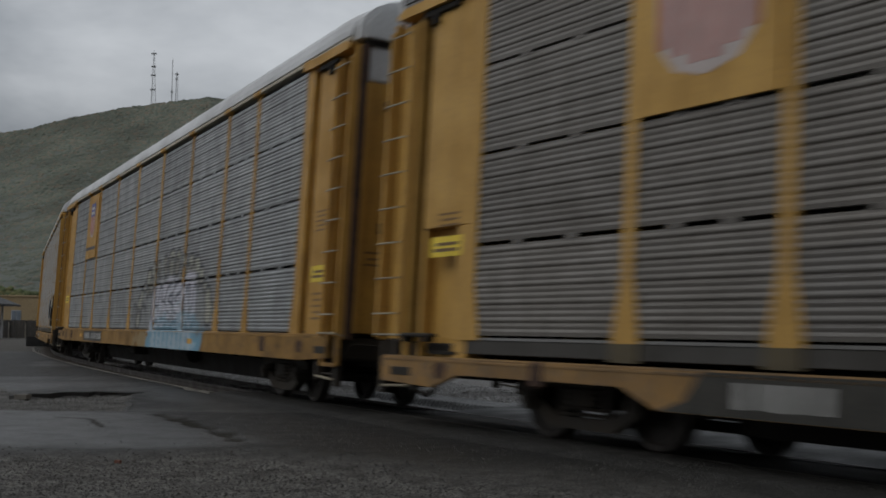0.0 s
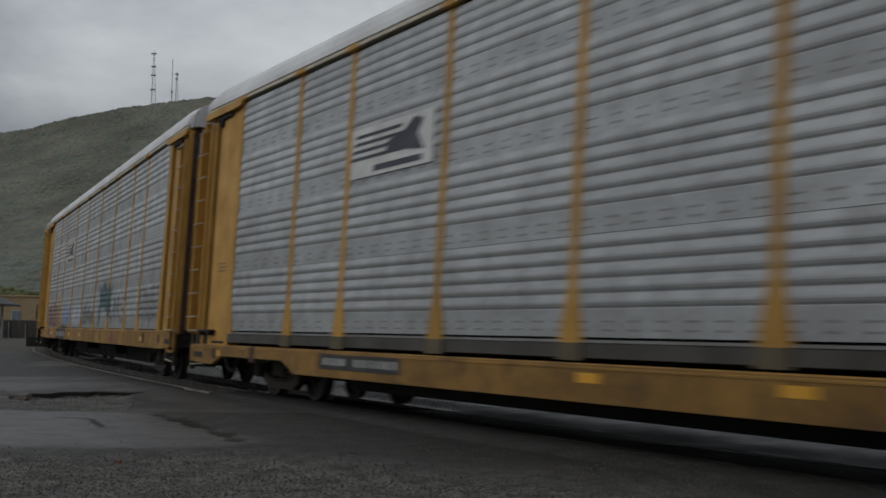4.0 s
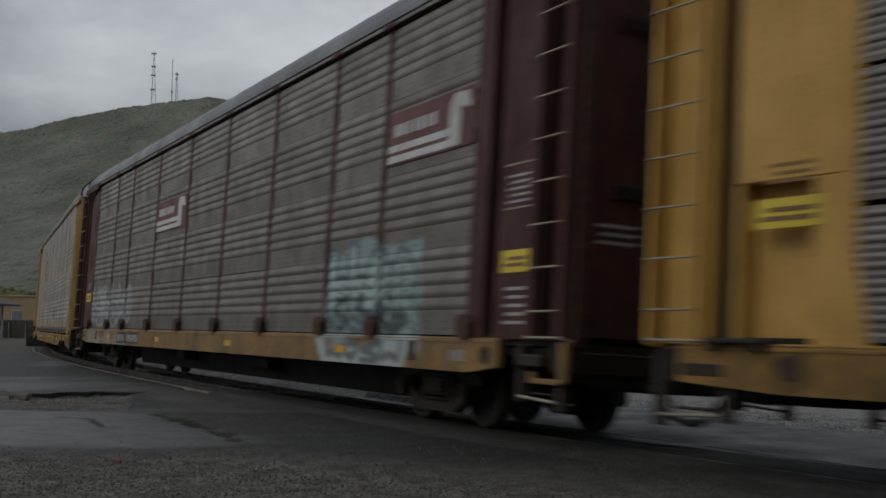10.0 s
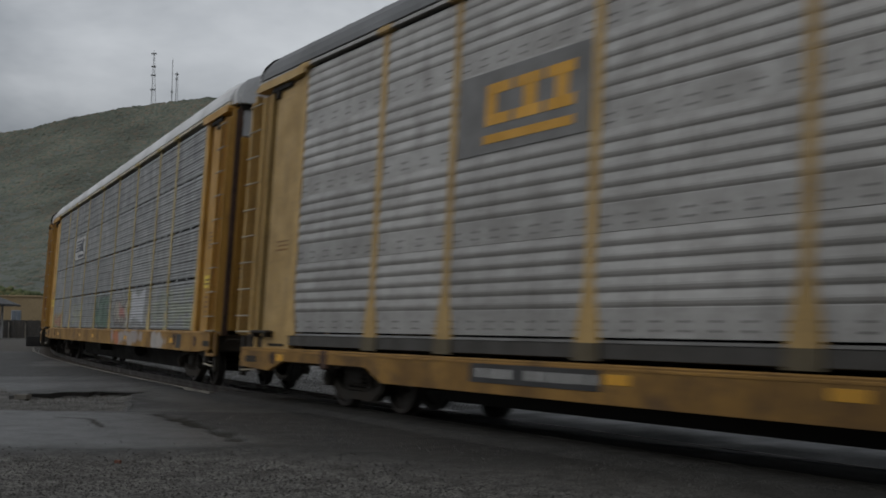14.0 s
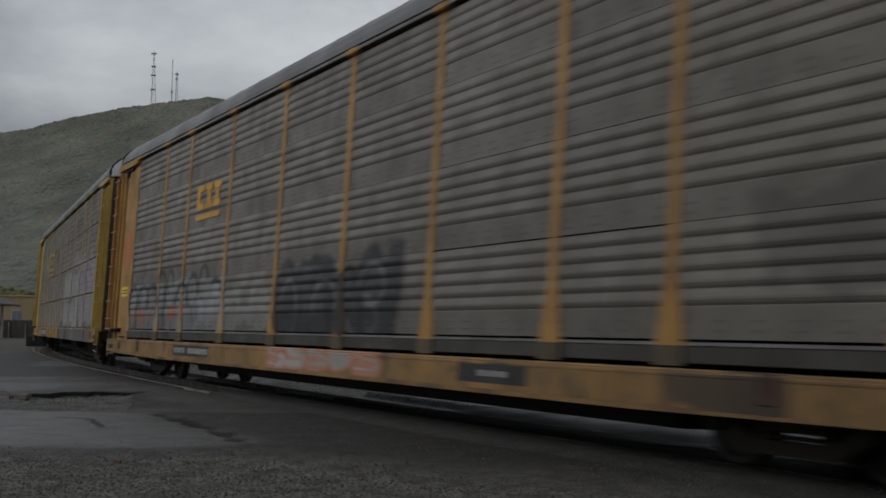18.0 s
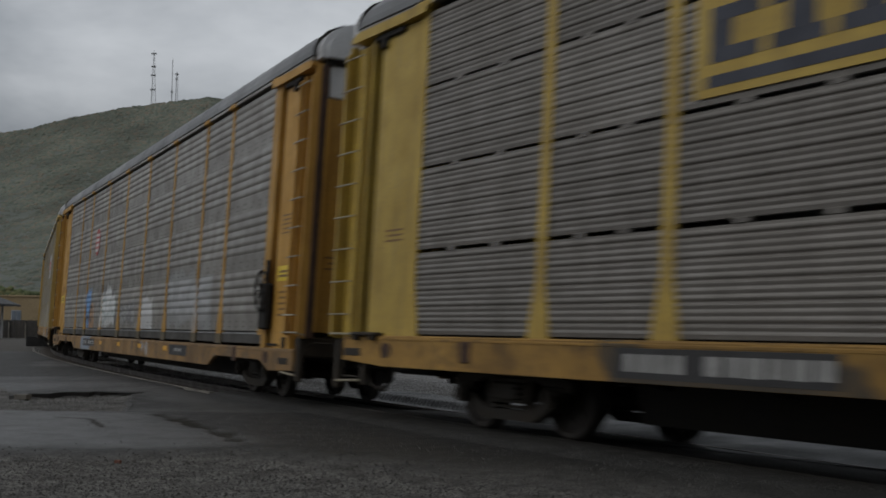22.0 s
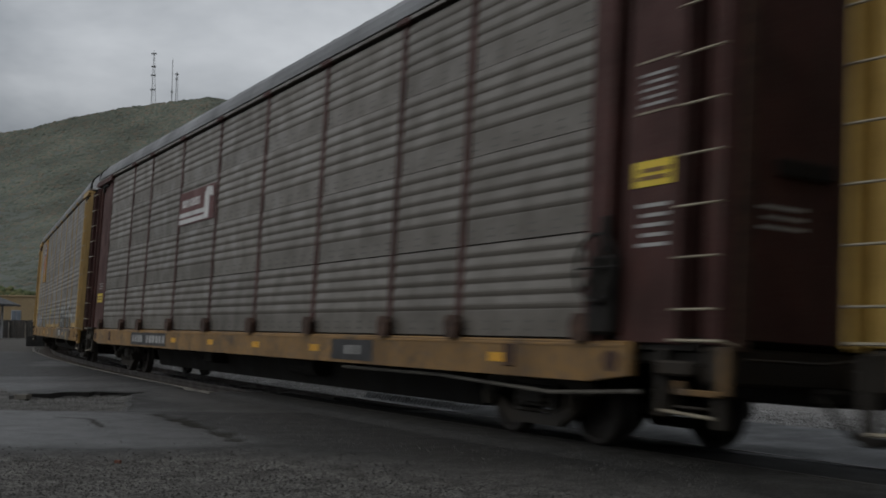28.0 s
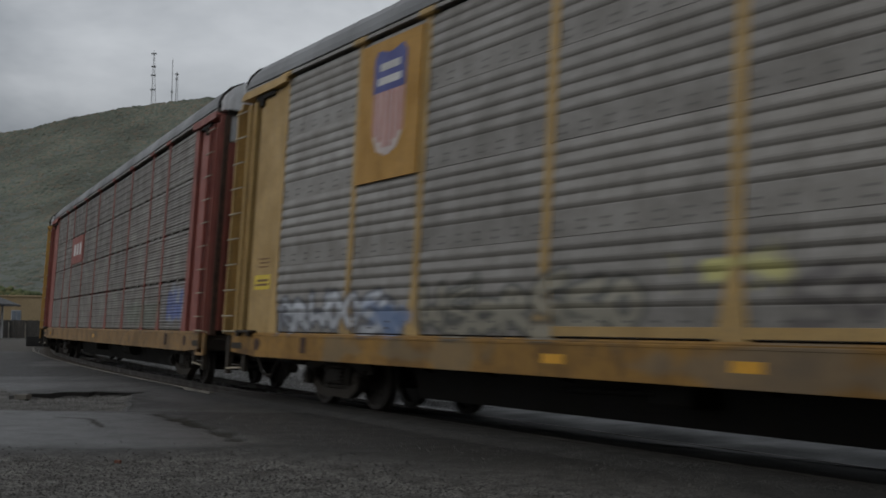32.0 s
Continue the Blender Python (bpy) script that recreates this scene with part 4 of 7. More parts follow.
def profile_fine(h):
    """Section of a close-corrugated rack sheet."""
    out, n = [(0.0, 0.0)], 15
    pitch = (h - 0.03) / n
    for k in range(n):
        z = 0.015 + k * pitch
        deep = -0.011 if k % 3 == 1 else -0.001
        out += [(0.004, z + 0.18 * pitch), (0.007, z + 0.42 * pitch), (0.004, z + 0.66 * pitch), (deep, z + 0.80 * pitch), (deep, z + 0.94 * pitch)]
    out.append((0.0, h))
    return out


def resample(profile, step):
    out = [profile[0]]
    for (d0, z0), (d1, z1) in zip(profile, profile[1:]):
        n = max(1, int(math.ceil((z1 - z0) / step)))
        out += [(d0 + (d1 - d0) * k / n, z0 + (z1 - z0) * k / n) for k in range(1, n + 1)]
    return out


class Spray:
    """Sprayed paint on a car's side: soft-edged strokes over (u, z)."""

    def __init__(self):
        self.layers = []

    def blob(self, u0, u1, z0, z1, colour, seed, strength=1.0, grain=1.6):
        self.layers.append(("blob", (u0, u1, z0, z1), colour, seed, strength, grain))
        return self

    def tag(self, u0, u1, z0, z1, fill, line, seed, glyphs=5, thick=0.17, strength=1.0):
        """A row of fat, rounded, interlocking strokes with an outline."""
        rng = random.Random(seed)
        w = (u1 - u0) / glyphs
        segs = []
        for g in range(glyphs):
            a, b = u1 - (g + 0.12) * w, u1 - (g + 0.95) * w
            top, low = z1 - rng.uniform(0, 0.18) * (z1 - z0), z0 + rng.uniform(0, 0.12) * (z1 - z0)
            kind, mid = rng.randrange(5), (top + low) / 2
            lean = rng.uniform(-0.15, 0.15) * w
            if kind == 0:
                pts = [(a, top), (a + lean, low), (b, low + 0.1), (b, mid), (a, mid)]
            elif kind == 1:
                pts = [(b, top), (a, top - 0.1), (a, mid), (b, mid - 0.05), (b, low), (a, low)]
            elif kind == 2:
                pts = [(a, low), (a + lean, top), (b, mid), (a, mid), (b, low)]
            elif kind == 3:
                pts = [(a, mid), ((a + b) / 2, top), (b, mid), ((a + b) / 2, low), (a, mid)]
            else:
                pts = [(a, top), (a, low), ((a + b) / 2, mid), (b, low), (b + lean, top)]
            for _ in range(2):
                pts = [pts[0]] + [q for (ax, ay), (bx, by) in zip(pts, pts[1:]) for q in ((0.75 * ax + 0.25 * bx, 0.75 * ay + 0.25 * by), (0.25 * ax + 0.75 * bx, 0.25 * ay + 0.75 * by))] + [pts[-1]]
            segs += list(zip(pts, pts[1:]))
        self.layers.append(("tag", (u0 - 0.3, u1 + 0.3, z0 - 0.3, z1 + 0.3), segs, fill, line, thick, strength))
        return self

    def bubbles(self, rounds, fill, line, strength=1.0):
        """Round blots with a dark rim: (u, z, radius) each."""
        box = (min(u - r for u, z, r in rounds) - 0.2, max(u + r for u, z, r in rounds) + 0.2, min(z - r for u, z, r in rounds) - 0.2, max(z + r for u, z, r in rounds) + 0.2)
        self.layers.append(("bubbles", box, rounds, fill, line, strength))
        return self

    def loops(self, u0, u1, z0, z1, line, seed, count, thick=0.06, strength=1.0):
        """Thin script-like loops, no letters: open arches and tails of uneven height."""
        rng = random.Random(seed)
        w, segs = (u1 - u0) / count, []
        for g in range(count):
            a = u1 - g * w
            b, top = a - w * rng.uniform(0.7, 1.25), z1 - rng.uniform(0, 0.35) * (z1 - z0)
            low = z0 + rng.uniform(0, 0.35) * (z1 - z0)
            turn, start = rng.uniform(2.8, 4.4), rng.uniform(-0.6, 0.2)
            pts = [((a + b) / 2 + (a - b) / 2 * math.cos(start + turn * q / 12) + 0.04 * q / 12, (top + low) / 2 + (top - low) / 2 * math.sin(start + turn * q / 12)) for q in range(13)]
            if g % 3 == 0:
                pts.append((pts[-1][0] - 0.1 * w, z0 - 0.1))
            segs += list(zip(pts, pts[1:]))
        self.layers.append(("tag", (u0 - 0.4, u1 + 0.4, z0 - 0.3, z1 + 0.3), segs, None, line, thick, strength))
        return self

    def arcs(self, curves, line, thick=0.06, strength=1.0):
        """Open elliptic strokes: (u, z, half width, half height, from, to in degrees)."""
        segs = []
        for u, z, ru, rz, a0, a1 in curves:
            pts = [(u + ru * math.cos(a), z + rz * math.sin(a)) for a in [math.radians(a0 + (a1 - a0) * q / 14) for q in range(15)]]
            segs += list(zip(pts, pts[1:]))
        us, zs = [q[0] for s_ in segs for q in s_], [q[1] for s_ in segs for q in s_]
        self.layers.append(("tag", (min(us) - 0.3, max(us) + 0.3, min(zs) - 0.2, max(zs) + 0.2), segs, None, line, thick, strength))
        return self

    def span(self):
        return [layer[1] for layer in self.layers]

    def paint(self, u, z):
        col, cov = np.zeros(u.shape + (4,)), np.zeros(u.shape)
        col[..., 3] = 1

        def over(c, a):
            keep = cov * (1 - a)
            total = np.maximum(a + keep, 1e-6)
            for k in range(3):
                col[..., k] = (c[k] * a + col[..., k] * keep) / total
            cov[...] = a + keep
        for layer in self.layers:
            if layer[0] == "blob":
                _, (u0, u1, z0, z1), c, seed, strength, grain = layer
                edge = np.minimum(np.minimum(u - u0, u1 - u), np.minimum(z - z0, z1 - z))
                edge = edge + rough_noise(u * grain, z * grain, seed) * 0.7
                over(c, np.clip(edge / 0.10, 0, 1) * strength * (0.8 + 0.4 * (rough_noise(u * 3, z * 3, seed + 7) + 0.5)).clip(0, 1))
            elif layer[0] == "bubbles":
                _, _, rounds, fill, line, strength = layer
                d = np.full(u.shape, 9.0)
                for cu, cz, r in rounds:
                    d = np.minimum(d, np.hypot(u - cu, z - cz) - r)
                d = d + rough_noise(u * 3.1, z * 3.1, 91) * 0.10
                over(line, np.clip((0.075 - d) / 0.05, 0, 1) * strength)
                over(fill, np.clip((-0.01 - d) / 0.04, 0, 1) * strength)
            else:
                _, _, segs, fill, line, thick, strength = layer
                d = np.full(u.shape, 9.0)
                for (ax, ay), (bx, by) in segs:
                    d = np.minimum(d, dist_seg(u, z, ax, ay, bx, by))
                d = d + rough_noise(u * 2.5, z * 2.5, 77) * 0.05
                if line:
                    over(line, np.clip((thick * 1.55 - d) / 0.05, 0, 1) * strength)
                if fill:
                    over(fill, np.clip((thick - d) / 0.05, 0, 1) * strength)
                    tone = np.clip((rough_noise(u * 2.1, z * 1.3, 5) - 0.05) * 6, 0, 0.55)
                    over([c * 0.55 for c in fill], np.clip((thick - d) / 0.05, 0, 1) * tone * strength)
                if fill and line:
                    over(line, np.clip((0.030 - np.abs(d - thick * 0.45)) / 0.02, 0, 1) * strength * (rough_noise(u * 1.7, z * 1.7, 19) > 0.02))
        return col, cov


def sheet(name, u0, u1, profile, mat, spray=None, centre=0.0, base=0.0, step=0.045, sign=1):
    """A rack sheet spanning u0..u1 about its own corner, section given by profile; spray marks it."""
    rows = resample(profile, 0.04) if spray else profile
    n = max(2, int((u1 - u0) / step) + 1) if spray else 2
    us = np.linspace(0, u1 - u0, n)
    d, z = np.array([p[0] for p in rows]), np.array([p[1] for p in rows])
    U, Z = np.meshgrid(us, z)
    D = np.repeat(d[:, None], n, 1) * sign
    v = np.stack([U, D, Z], -1).reshape(-1, 3)
    i = (np.arange(len(rows) - 1)[:, None] * n + np.arange(n - 1)[None, :]).reshape(-1)
    f = np.stack([i, i + n, i + n + 1, i + 1] if sign > 0 else [i, i + 1, i + n + 1, i + n], -1).tolist()
    # closed back, so that the sheet has thickness
    k = len(v)
    h = rows[-1][1]
    back = [(0, -0.05 * sign, 0), (u1 - u0, -0.05 * sign, 0), (u1 - u0, -0.05 * sign, h), (0, -0.05 * sign, h)]
    lower, upper = list(range(n)), list(range(k - n, k))
    f += [(k, k + 1, k + 2, k + 3), tuple([k + 1, k] + lower), tuple(upper + [k + 2, k + 3][::1])]
    f += [tuple([k + 3, k] + [r * n for r in range(len(rows))]), tuple([k + 1, k + 2] + [r * n + n - 1 for r in range(len(rows) - 1, -1, -1)])]
    me = mesh(name, v.tolist() + back, f, mat)
    if spray:
        col, cov = spray.paint(U + u0, Z + base)
        a = me.attributes.new("spray", "FLOAT_COLOR", "POINT")
        a.data.foreach_set("color", np.vstack([col.reshape(-1, 4), np.zeros((4, 4))]).astype(np.float32).reshape(-1))
        c = me.attributes.new("cover", "FLOAT", "POINT")
        c.data.foreach_set("value", np.concatenate([cov.reshape(-1), np.zeros(4)]).astype(np.float32))
    return me


def touches(spray, u0, u1, z0, z1):
    return bool(spray) and any(a < u1 and b > u0 and c < z1 and d > z0 for a, b, c, d in spray.span())


_shared = {}


def shared(key, build):
    if key not in _shared:
        _shared[key] = build()
    return _shared[key]


def post_shape(flare, low, cap):
    """An upright rack post with a flared foot and a T-shaped head."""
    sh = Shape()
    w, foot = 0.075, 0.19 if flare else 0.085
    ring = [(-foot, low), (foot, low), (foot * 0.92, low + 0.16), (w, low + (0.62 if flare else 0.2)), (w, 5.17), (-w, 5.17), (-w, low + (0.62 if flare else 0.2)), (-foot * 0.92, low + 0.16)]
    sh.prism(ring, "y", -0.06, -0.004)
    if cap:
        sh.box(-0.19, 0.19, -0.06, 0.06, 5.165, 5.262, 0.02)
    return sh


def ladder_parts(thing, u_mid, side, mat, low=1.02, top=4.95):
    """A corner ladder: two stiles and its rungs."""
    y = side * (HALF + 0.02)
    lad = hang("ladder", shared(("ladder", mat.name, side, low), lambda: Shape().box(-0.31, -0.255, -0.03, 0.03, low, top, 0.006).box(0.255, 0.31, -0.03, 0.03, low, top, 0.006).mesh("ladder", mat)), thing, (u_mid, y, 0))
    rung = shared(("rung", mat.name, side), lambda: Shape().tube([(-0.27, 0.0, 0), (-0.27, side * 0.075, 0), (0.27, side * 0.075, 0), (0.27, 0.0, 0)], 0.012, 6).mesh("rung", RUNG))
    z = low + 0.3
    while z < top - 0.1:
        hang("rung", rung, lad, (0, 0, z))
        z += 0.44
    return lad


def truck_parts(car, u):
    """A two-axle truck with cast side frames, springs and keyed wheelsets."""
    truck = hang("truck", shared("bolster", lambda: Shape().box(-0.22, 0.22, -1.12, 1.12, 0.36, 0.58, 0.03).tube([(0, 0, 0.5), (0, 0, 0.74)], 0.26, 14).mesh("truck", TRUCK_STEEL)), car, (u, 0, 0))

    def frame_mesh():
        sh = Shape()
        sh.prism([(-1.16, 0.50), (-1.12, 0.62), (-0.72, 0.68), (-0.42, 0.76), (0.42, 0.76), (0.72, 0.68), (1.12, 0.62), (1.16, 0.50), (0.98, 0.50), (0.66, 0.56), (0.40, 0.63), (-0.40, 0.63), (-0.66, 0.56), (-0.98, 0.50)], "y", -0.06, 0.06)
        sh.prism([(-0.98, 0.46), (-0.80, 0.46), (-0.40, 0.27), (0.40, 0.27), (0.80, 0.46), (0.98, 0.46), (0.96, 0.39), (0.50, 0.15), (-0.50, 0.15), (-0.96, 0.39)], "y", -0.07, 0.07)
        for k in (-0.36, 0.36):
            sh.box(k - 0.055, k + 0.055, -0.055, 0.065, 0.26, 0.64, 0.015)
        for k in (-0.21, 0.0, 0.21):
            for c in range(5):
                sh.tube([(k, 0.03, 0.285 + 0.058 * c), (k, 0.03, 0.318 + 0.058 * c)], 0.088, 10)
        sh.box(-0.30, 0.30, -0.05, 0.10, 0.575, 0.625, 0.012)
        for k in (-0.865, 0.865):
            sh.box(k - 0.14, k + 0.14, -0.05, 0.10, 0.45, 0.56, 0.02)
            sh.tube([(k, -0.02, 0.42), (k, 0.16, 0.42)], 0.115, 12)
            sh.tube([(k, 0.16, 0.42), (k, 0.19, 0.42)], 0.06, 8)
        return sh.mesh("side_frame", TRUCK_STEEL)

    for side in (1, -1):
        fr = hang("side_frame", shared("frame", frame_mesh), truck, (0, side * 1.0, 0))
        fr.rotation_euler = (0, 0, 0 if side > 0 else math.pi)

    def wheel_mesh():
        sh = Shape()
        for side in (1, -1):
            prof = [(0.02, 0.10), (0.13, 0.10), (0.14, 0.035), (0.33, 0.03), (0.36, 0.068), (0.405, 0.068), (0.42, 0.055), (0.424, -0.030), (0.432, -0.042), (0.452, -0.052), (0.448, -0.072), (0.36, -0.074), (0.33, -0.02), (0.14, -0.03), (0.12, -0.09)]
            sh.wheel((0, side * 0.765, 0), [(r, y * side) for r, y in prof])
        sh.tube([(0, -1.05, 0), (0, 1.05, 0)], 0.085, 12)
        for k in range(6):
            a = k * math.pi / 3
            for side in (1, -1):
                sh.box(0.2 * math.cos(a) - 0.02, 0.2 * math.cos(a) + 0.02, side * 0.80 - 0.012, side * 0.80 + 0.012, 0.2 * math.sin(a) - 0.02, 0.2 * math.sin(a) + 0.02)
        return sh.mesh("wheelset", WHEEL_STEEL)

    for k in (-0.865, 0.865):
        ws = hang("wheelset", shared("wheelset", wheel_mesh), truck)
        ws.matrix_parent_inverse = Matrix.Translation((k, 0, 0.424))
        WHEELSETS.append(ws)
    return truck


WHEELSETS = []


def roof_mesh(mat):
    """A curved sheet roof with raised cross seams, closed by rounded ends."""
    arch = [(1.47, 5.262), (1.525, 5.285), (1.512, 5.38), (1.46, 5.52), (1.34, 5.66), (1.12, 5.79), (0.75, 5.90), (0.38, 5.95), (0.0, 5.96)]
    arch = arch + [(-y, z) for y, z in reversed(arch[:-1])]
    sh = Shape()
    n = len(arch)
    end = ROOF_END
    us = [-end, -end + 0.12, -end + 0.5]
    x = -end + 0.9
    ups = {}
    while x < end - 0.6:
        for k, lift in ((-0.035, 0.0), (-0.02, 0.009), (0.02, 0.009), (0.035, 0.0)):
            us.append(x + k)
            ups[round(x + k, 4)] = lift
        x += 1.22
    us += [end - 0.5, end - 0.12, end]
    v, f = [], []
    for u in us:
        up = ups.get(round(u, 4), 0.0)
        edge = end - abs(u)
        drop = 0.12 if edge < 0.02 else 0.04 if edge < 0.2 else 0.0
        for y, z in arch:
            k = (z - 5.26) / 0.70
            v.append((u, y * (1 + up * 0.25) * (1 - 0.05 * drop), z + up * (0.3 + 0.7 * k) - drop * k))
    for i in range(len(us) - 1):
        for j in range(n - 1):
            a = i * n
            f.append((a + j, a + j + 1, a + n + j + 1, a + n + j))
    f += [tuple(range(n - 1, -1, -1)), tuple((len(us) - 1) * n + j for j in range(n))]
    f += [tuple([i * n for i in range(len(us))] + [i * n + n - 1 for i in range(len(us) - 1, -1, -1)])]
    return mesh("roof", v, f, mat)


def sill_outline(kind):
    """Side sill seen from the side, (u, z): straight, or cut away over the trucks."""
    if kind == "short":
        pts = [(12.35, 1.035), (12.35, 0.74), (11.7, 0.66), (-11.7, 0.66), (-12.4, 0.74), (-12.4, 1.035)]
    elif kind == "flush":
        pts = [(13.3, 1.035), (13.3, 0.72), (12.2, 0.66), (-12.2, 0.66), (-13.3, 0.72), (-13.3, 1.035)]
    elif kind == "deep":
        half = [(13.5, 0.80), (13.5, 0.50), (12.3, 0.47), (8.45, 0.43)]
        pts = half + [(-u, z) for u, z in reversed(half)]
    else:
        half = [(13.5, 0.80), (13.5, 0.50), (12.3, 0.46), (11.75, 0.62), (8.95, 0.62), (8.45, 0.43)]
        pts = half + [(-u, z) for u, z in reversed(half)]
    return pts


def sill_face(u0, u1, z0, z1, mat, spray, drop=0.0):
    """The sprayed face of a side sill, up over the lip of its flange."""
    us, zs = np.linspace(u0, u1, int((u1 - u0) / 0.05) + 2), np.append(np.linspace(z0, 0.986 - drop, int((z1 - z0) / 0.05) + 3), [0.990 - drop, 1.014 - drop, 1.055 - drop])
    U, Z = np.meshgrid(us, zs)
    return sprayed_grid(U, np.interp(Z, [0.986 - drop, 0.990 - drop, 1.014 - drop, 1.055 - drop], [0.0, 0.004, 0.004, -0.040]), Z, mat, spray)


def post_face(u, low, top, flare, mat, spray):
    """The sprayed face of a rack post, as wide as its flared foot."""
    foot = 0.19 if flare else 0.085
    F, Z = np.meshgrid(np.linspace(-1, 1, 7), np.linspace(low + 0.004, top, int((top - low) / 0.05) + 3))
    wide = np.interp(Z, [low, low + 0.16, low + (0.62 if flare else 0.2)], [foot, foot * 0.92, 0.076]) + 0.001
    return sprayed_grid(u + F * wide, np.zeros_like(F), Z, mat, spray)


def sprayed_grid(U, Y, Z, mat, spray):
    n = U.shape[1]
    i = (np.arange(U.shape[0] - 1)[:, None] * n + np.arange(n - 1)[None, :]).reshape(-1)
    me = mesh("sprayed_face", np.stack([U, Y, Z], -1).reshape(-1, 3).tolist(), np.stack([i, i + n, i + n + 1, i + 1], -1).tolist(), mat)
    col, cov = spray.paint(U, Z)
    me.attributes.new("spray", "FLOAT_COLOR", "POINT").data.foreach_set("color", col.astype(np.float32).reshape(-1))
    me.attributes.new("cover", "FLOAT", "POINT").data.foreach_set("value", cov.astype(np.float32).reshape(-1))
    return me


def plate(u0, u1, z0, z1, y=0.0, thick=0.012):
    return Shape().box(u0, u1, y, y + thick, z0, z1, 0.003)


def flat_shape(points, y0, y1):
    return Shape().prism(points, "y", y0, y1)


def lean_bar(u0, u1, z0, z1, lean=0.0):
    return [(u0 + lean, z0), (u1 + lean, z0), (u1, z1), (u0, z1)]


def shield_logo(thing, u, z, w, h, y):
    """A heraldic shield: blue chief with pale bars over faded red and white stripes."""
    shield = hang("shield", flat_shape([(u - w, z + 0.30 * h), (u - w * 0.96, z - 0.28 * h), (u - w * 0.6, z - 0.44 * h), (u, z - 0.5 * h), (u + w * 0.6, z - 0.44 * h), (u + w * 0.96, z - 0.28 * h), (u + w, z + 0.30 * h)], y, y + 0.004).mesh("shield", FADED_WHITE), thing)
    hang("chief", flat_shape([(u - w, z + 0.10 * h), (u + w, z + 0.10 * h), (u + w, z + 0.42 * h), (u + w * 0.75, z + 0.50 * h), (u, z + 0.45 * h), (u - w * 0.75, z + 0.50 * h), (u - w, z + 0.42 * h)], y + 0.004, y + 0.008).mesh("chief", LOGO_BLUE), shield)
    bars = Shape()
    for k, f in ((0.33, 0.62), (0.20, 0.72)):
        bars.box(u - w * f, u + w * f, y + 0.008, y + 0.011, z + (k - 0.035) * h, z + (k + 0.035) * h)
    for piece in bars.pieces():
        hang("bar", piece.mesh("bar", WHITE), shield)
    stripes = Shape()
    for k in range(6):
        c = u + (k - 2.5) * 0.335 * w
        stripes.box(c - 0.095 * w, c + 0.095 * w, y + 0.004, y + 0.008, z - (0.45 - 0.06 * abs(k - 2.5)) * h, z + 0.10 * h)
    for piece in stripes.pieces():
        hang("stripe", piece.mesh("stripe", LOGO_PINK), shield)
    return shield


def bar_block(thing, name, u0, u1, z0, z1, count, mat, y, lean=0.0, gap=0.45):
    """Lettering too blurred to read, as level bars."""
    sh, h = Shape(), (z1 - z0) / count
    for k in range(count):
        sh.prism(lean_bar(u0, u1 - (0.12 * (u1 - u0) if k % 2 else 0), z0 + k * h, z0 + (k + 1 - gap) * h, lean), "y", y, y + 0.004)
    return tagged(hang(name, sh.mesh(name, mat), thing), kind="stuff")


def letter_blocks(thing, name, u0, u1, z0, z1, count, mat, y, seed=1):
    """Stencilled marks as a row of plain blocks."""
    rng = random.Random(seed)
    sh, w = Shape(), (u1 - u0) / count
    for k in range(count):
        sh.box(u0 + k * w, u0 + k * w + w * rng.uniform(0.5, 0.7), y, y + 0.003, z0 + rng.uniform(0, 0.06) * (z1 - z0), z1)
    return tagged(hang(name, sh.mesh(name, mat), thing), kind="stuff")


def across(side, a, b):
    return min(side * a, side * b), max(side * a, side * b)


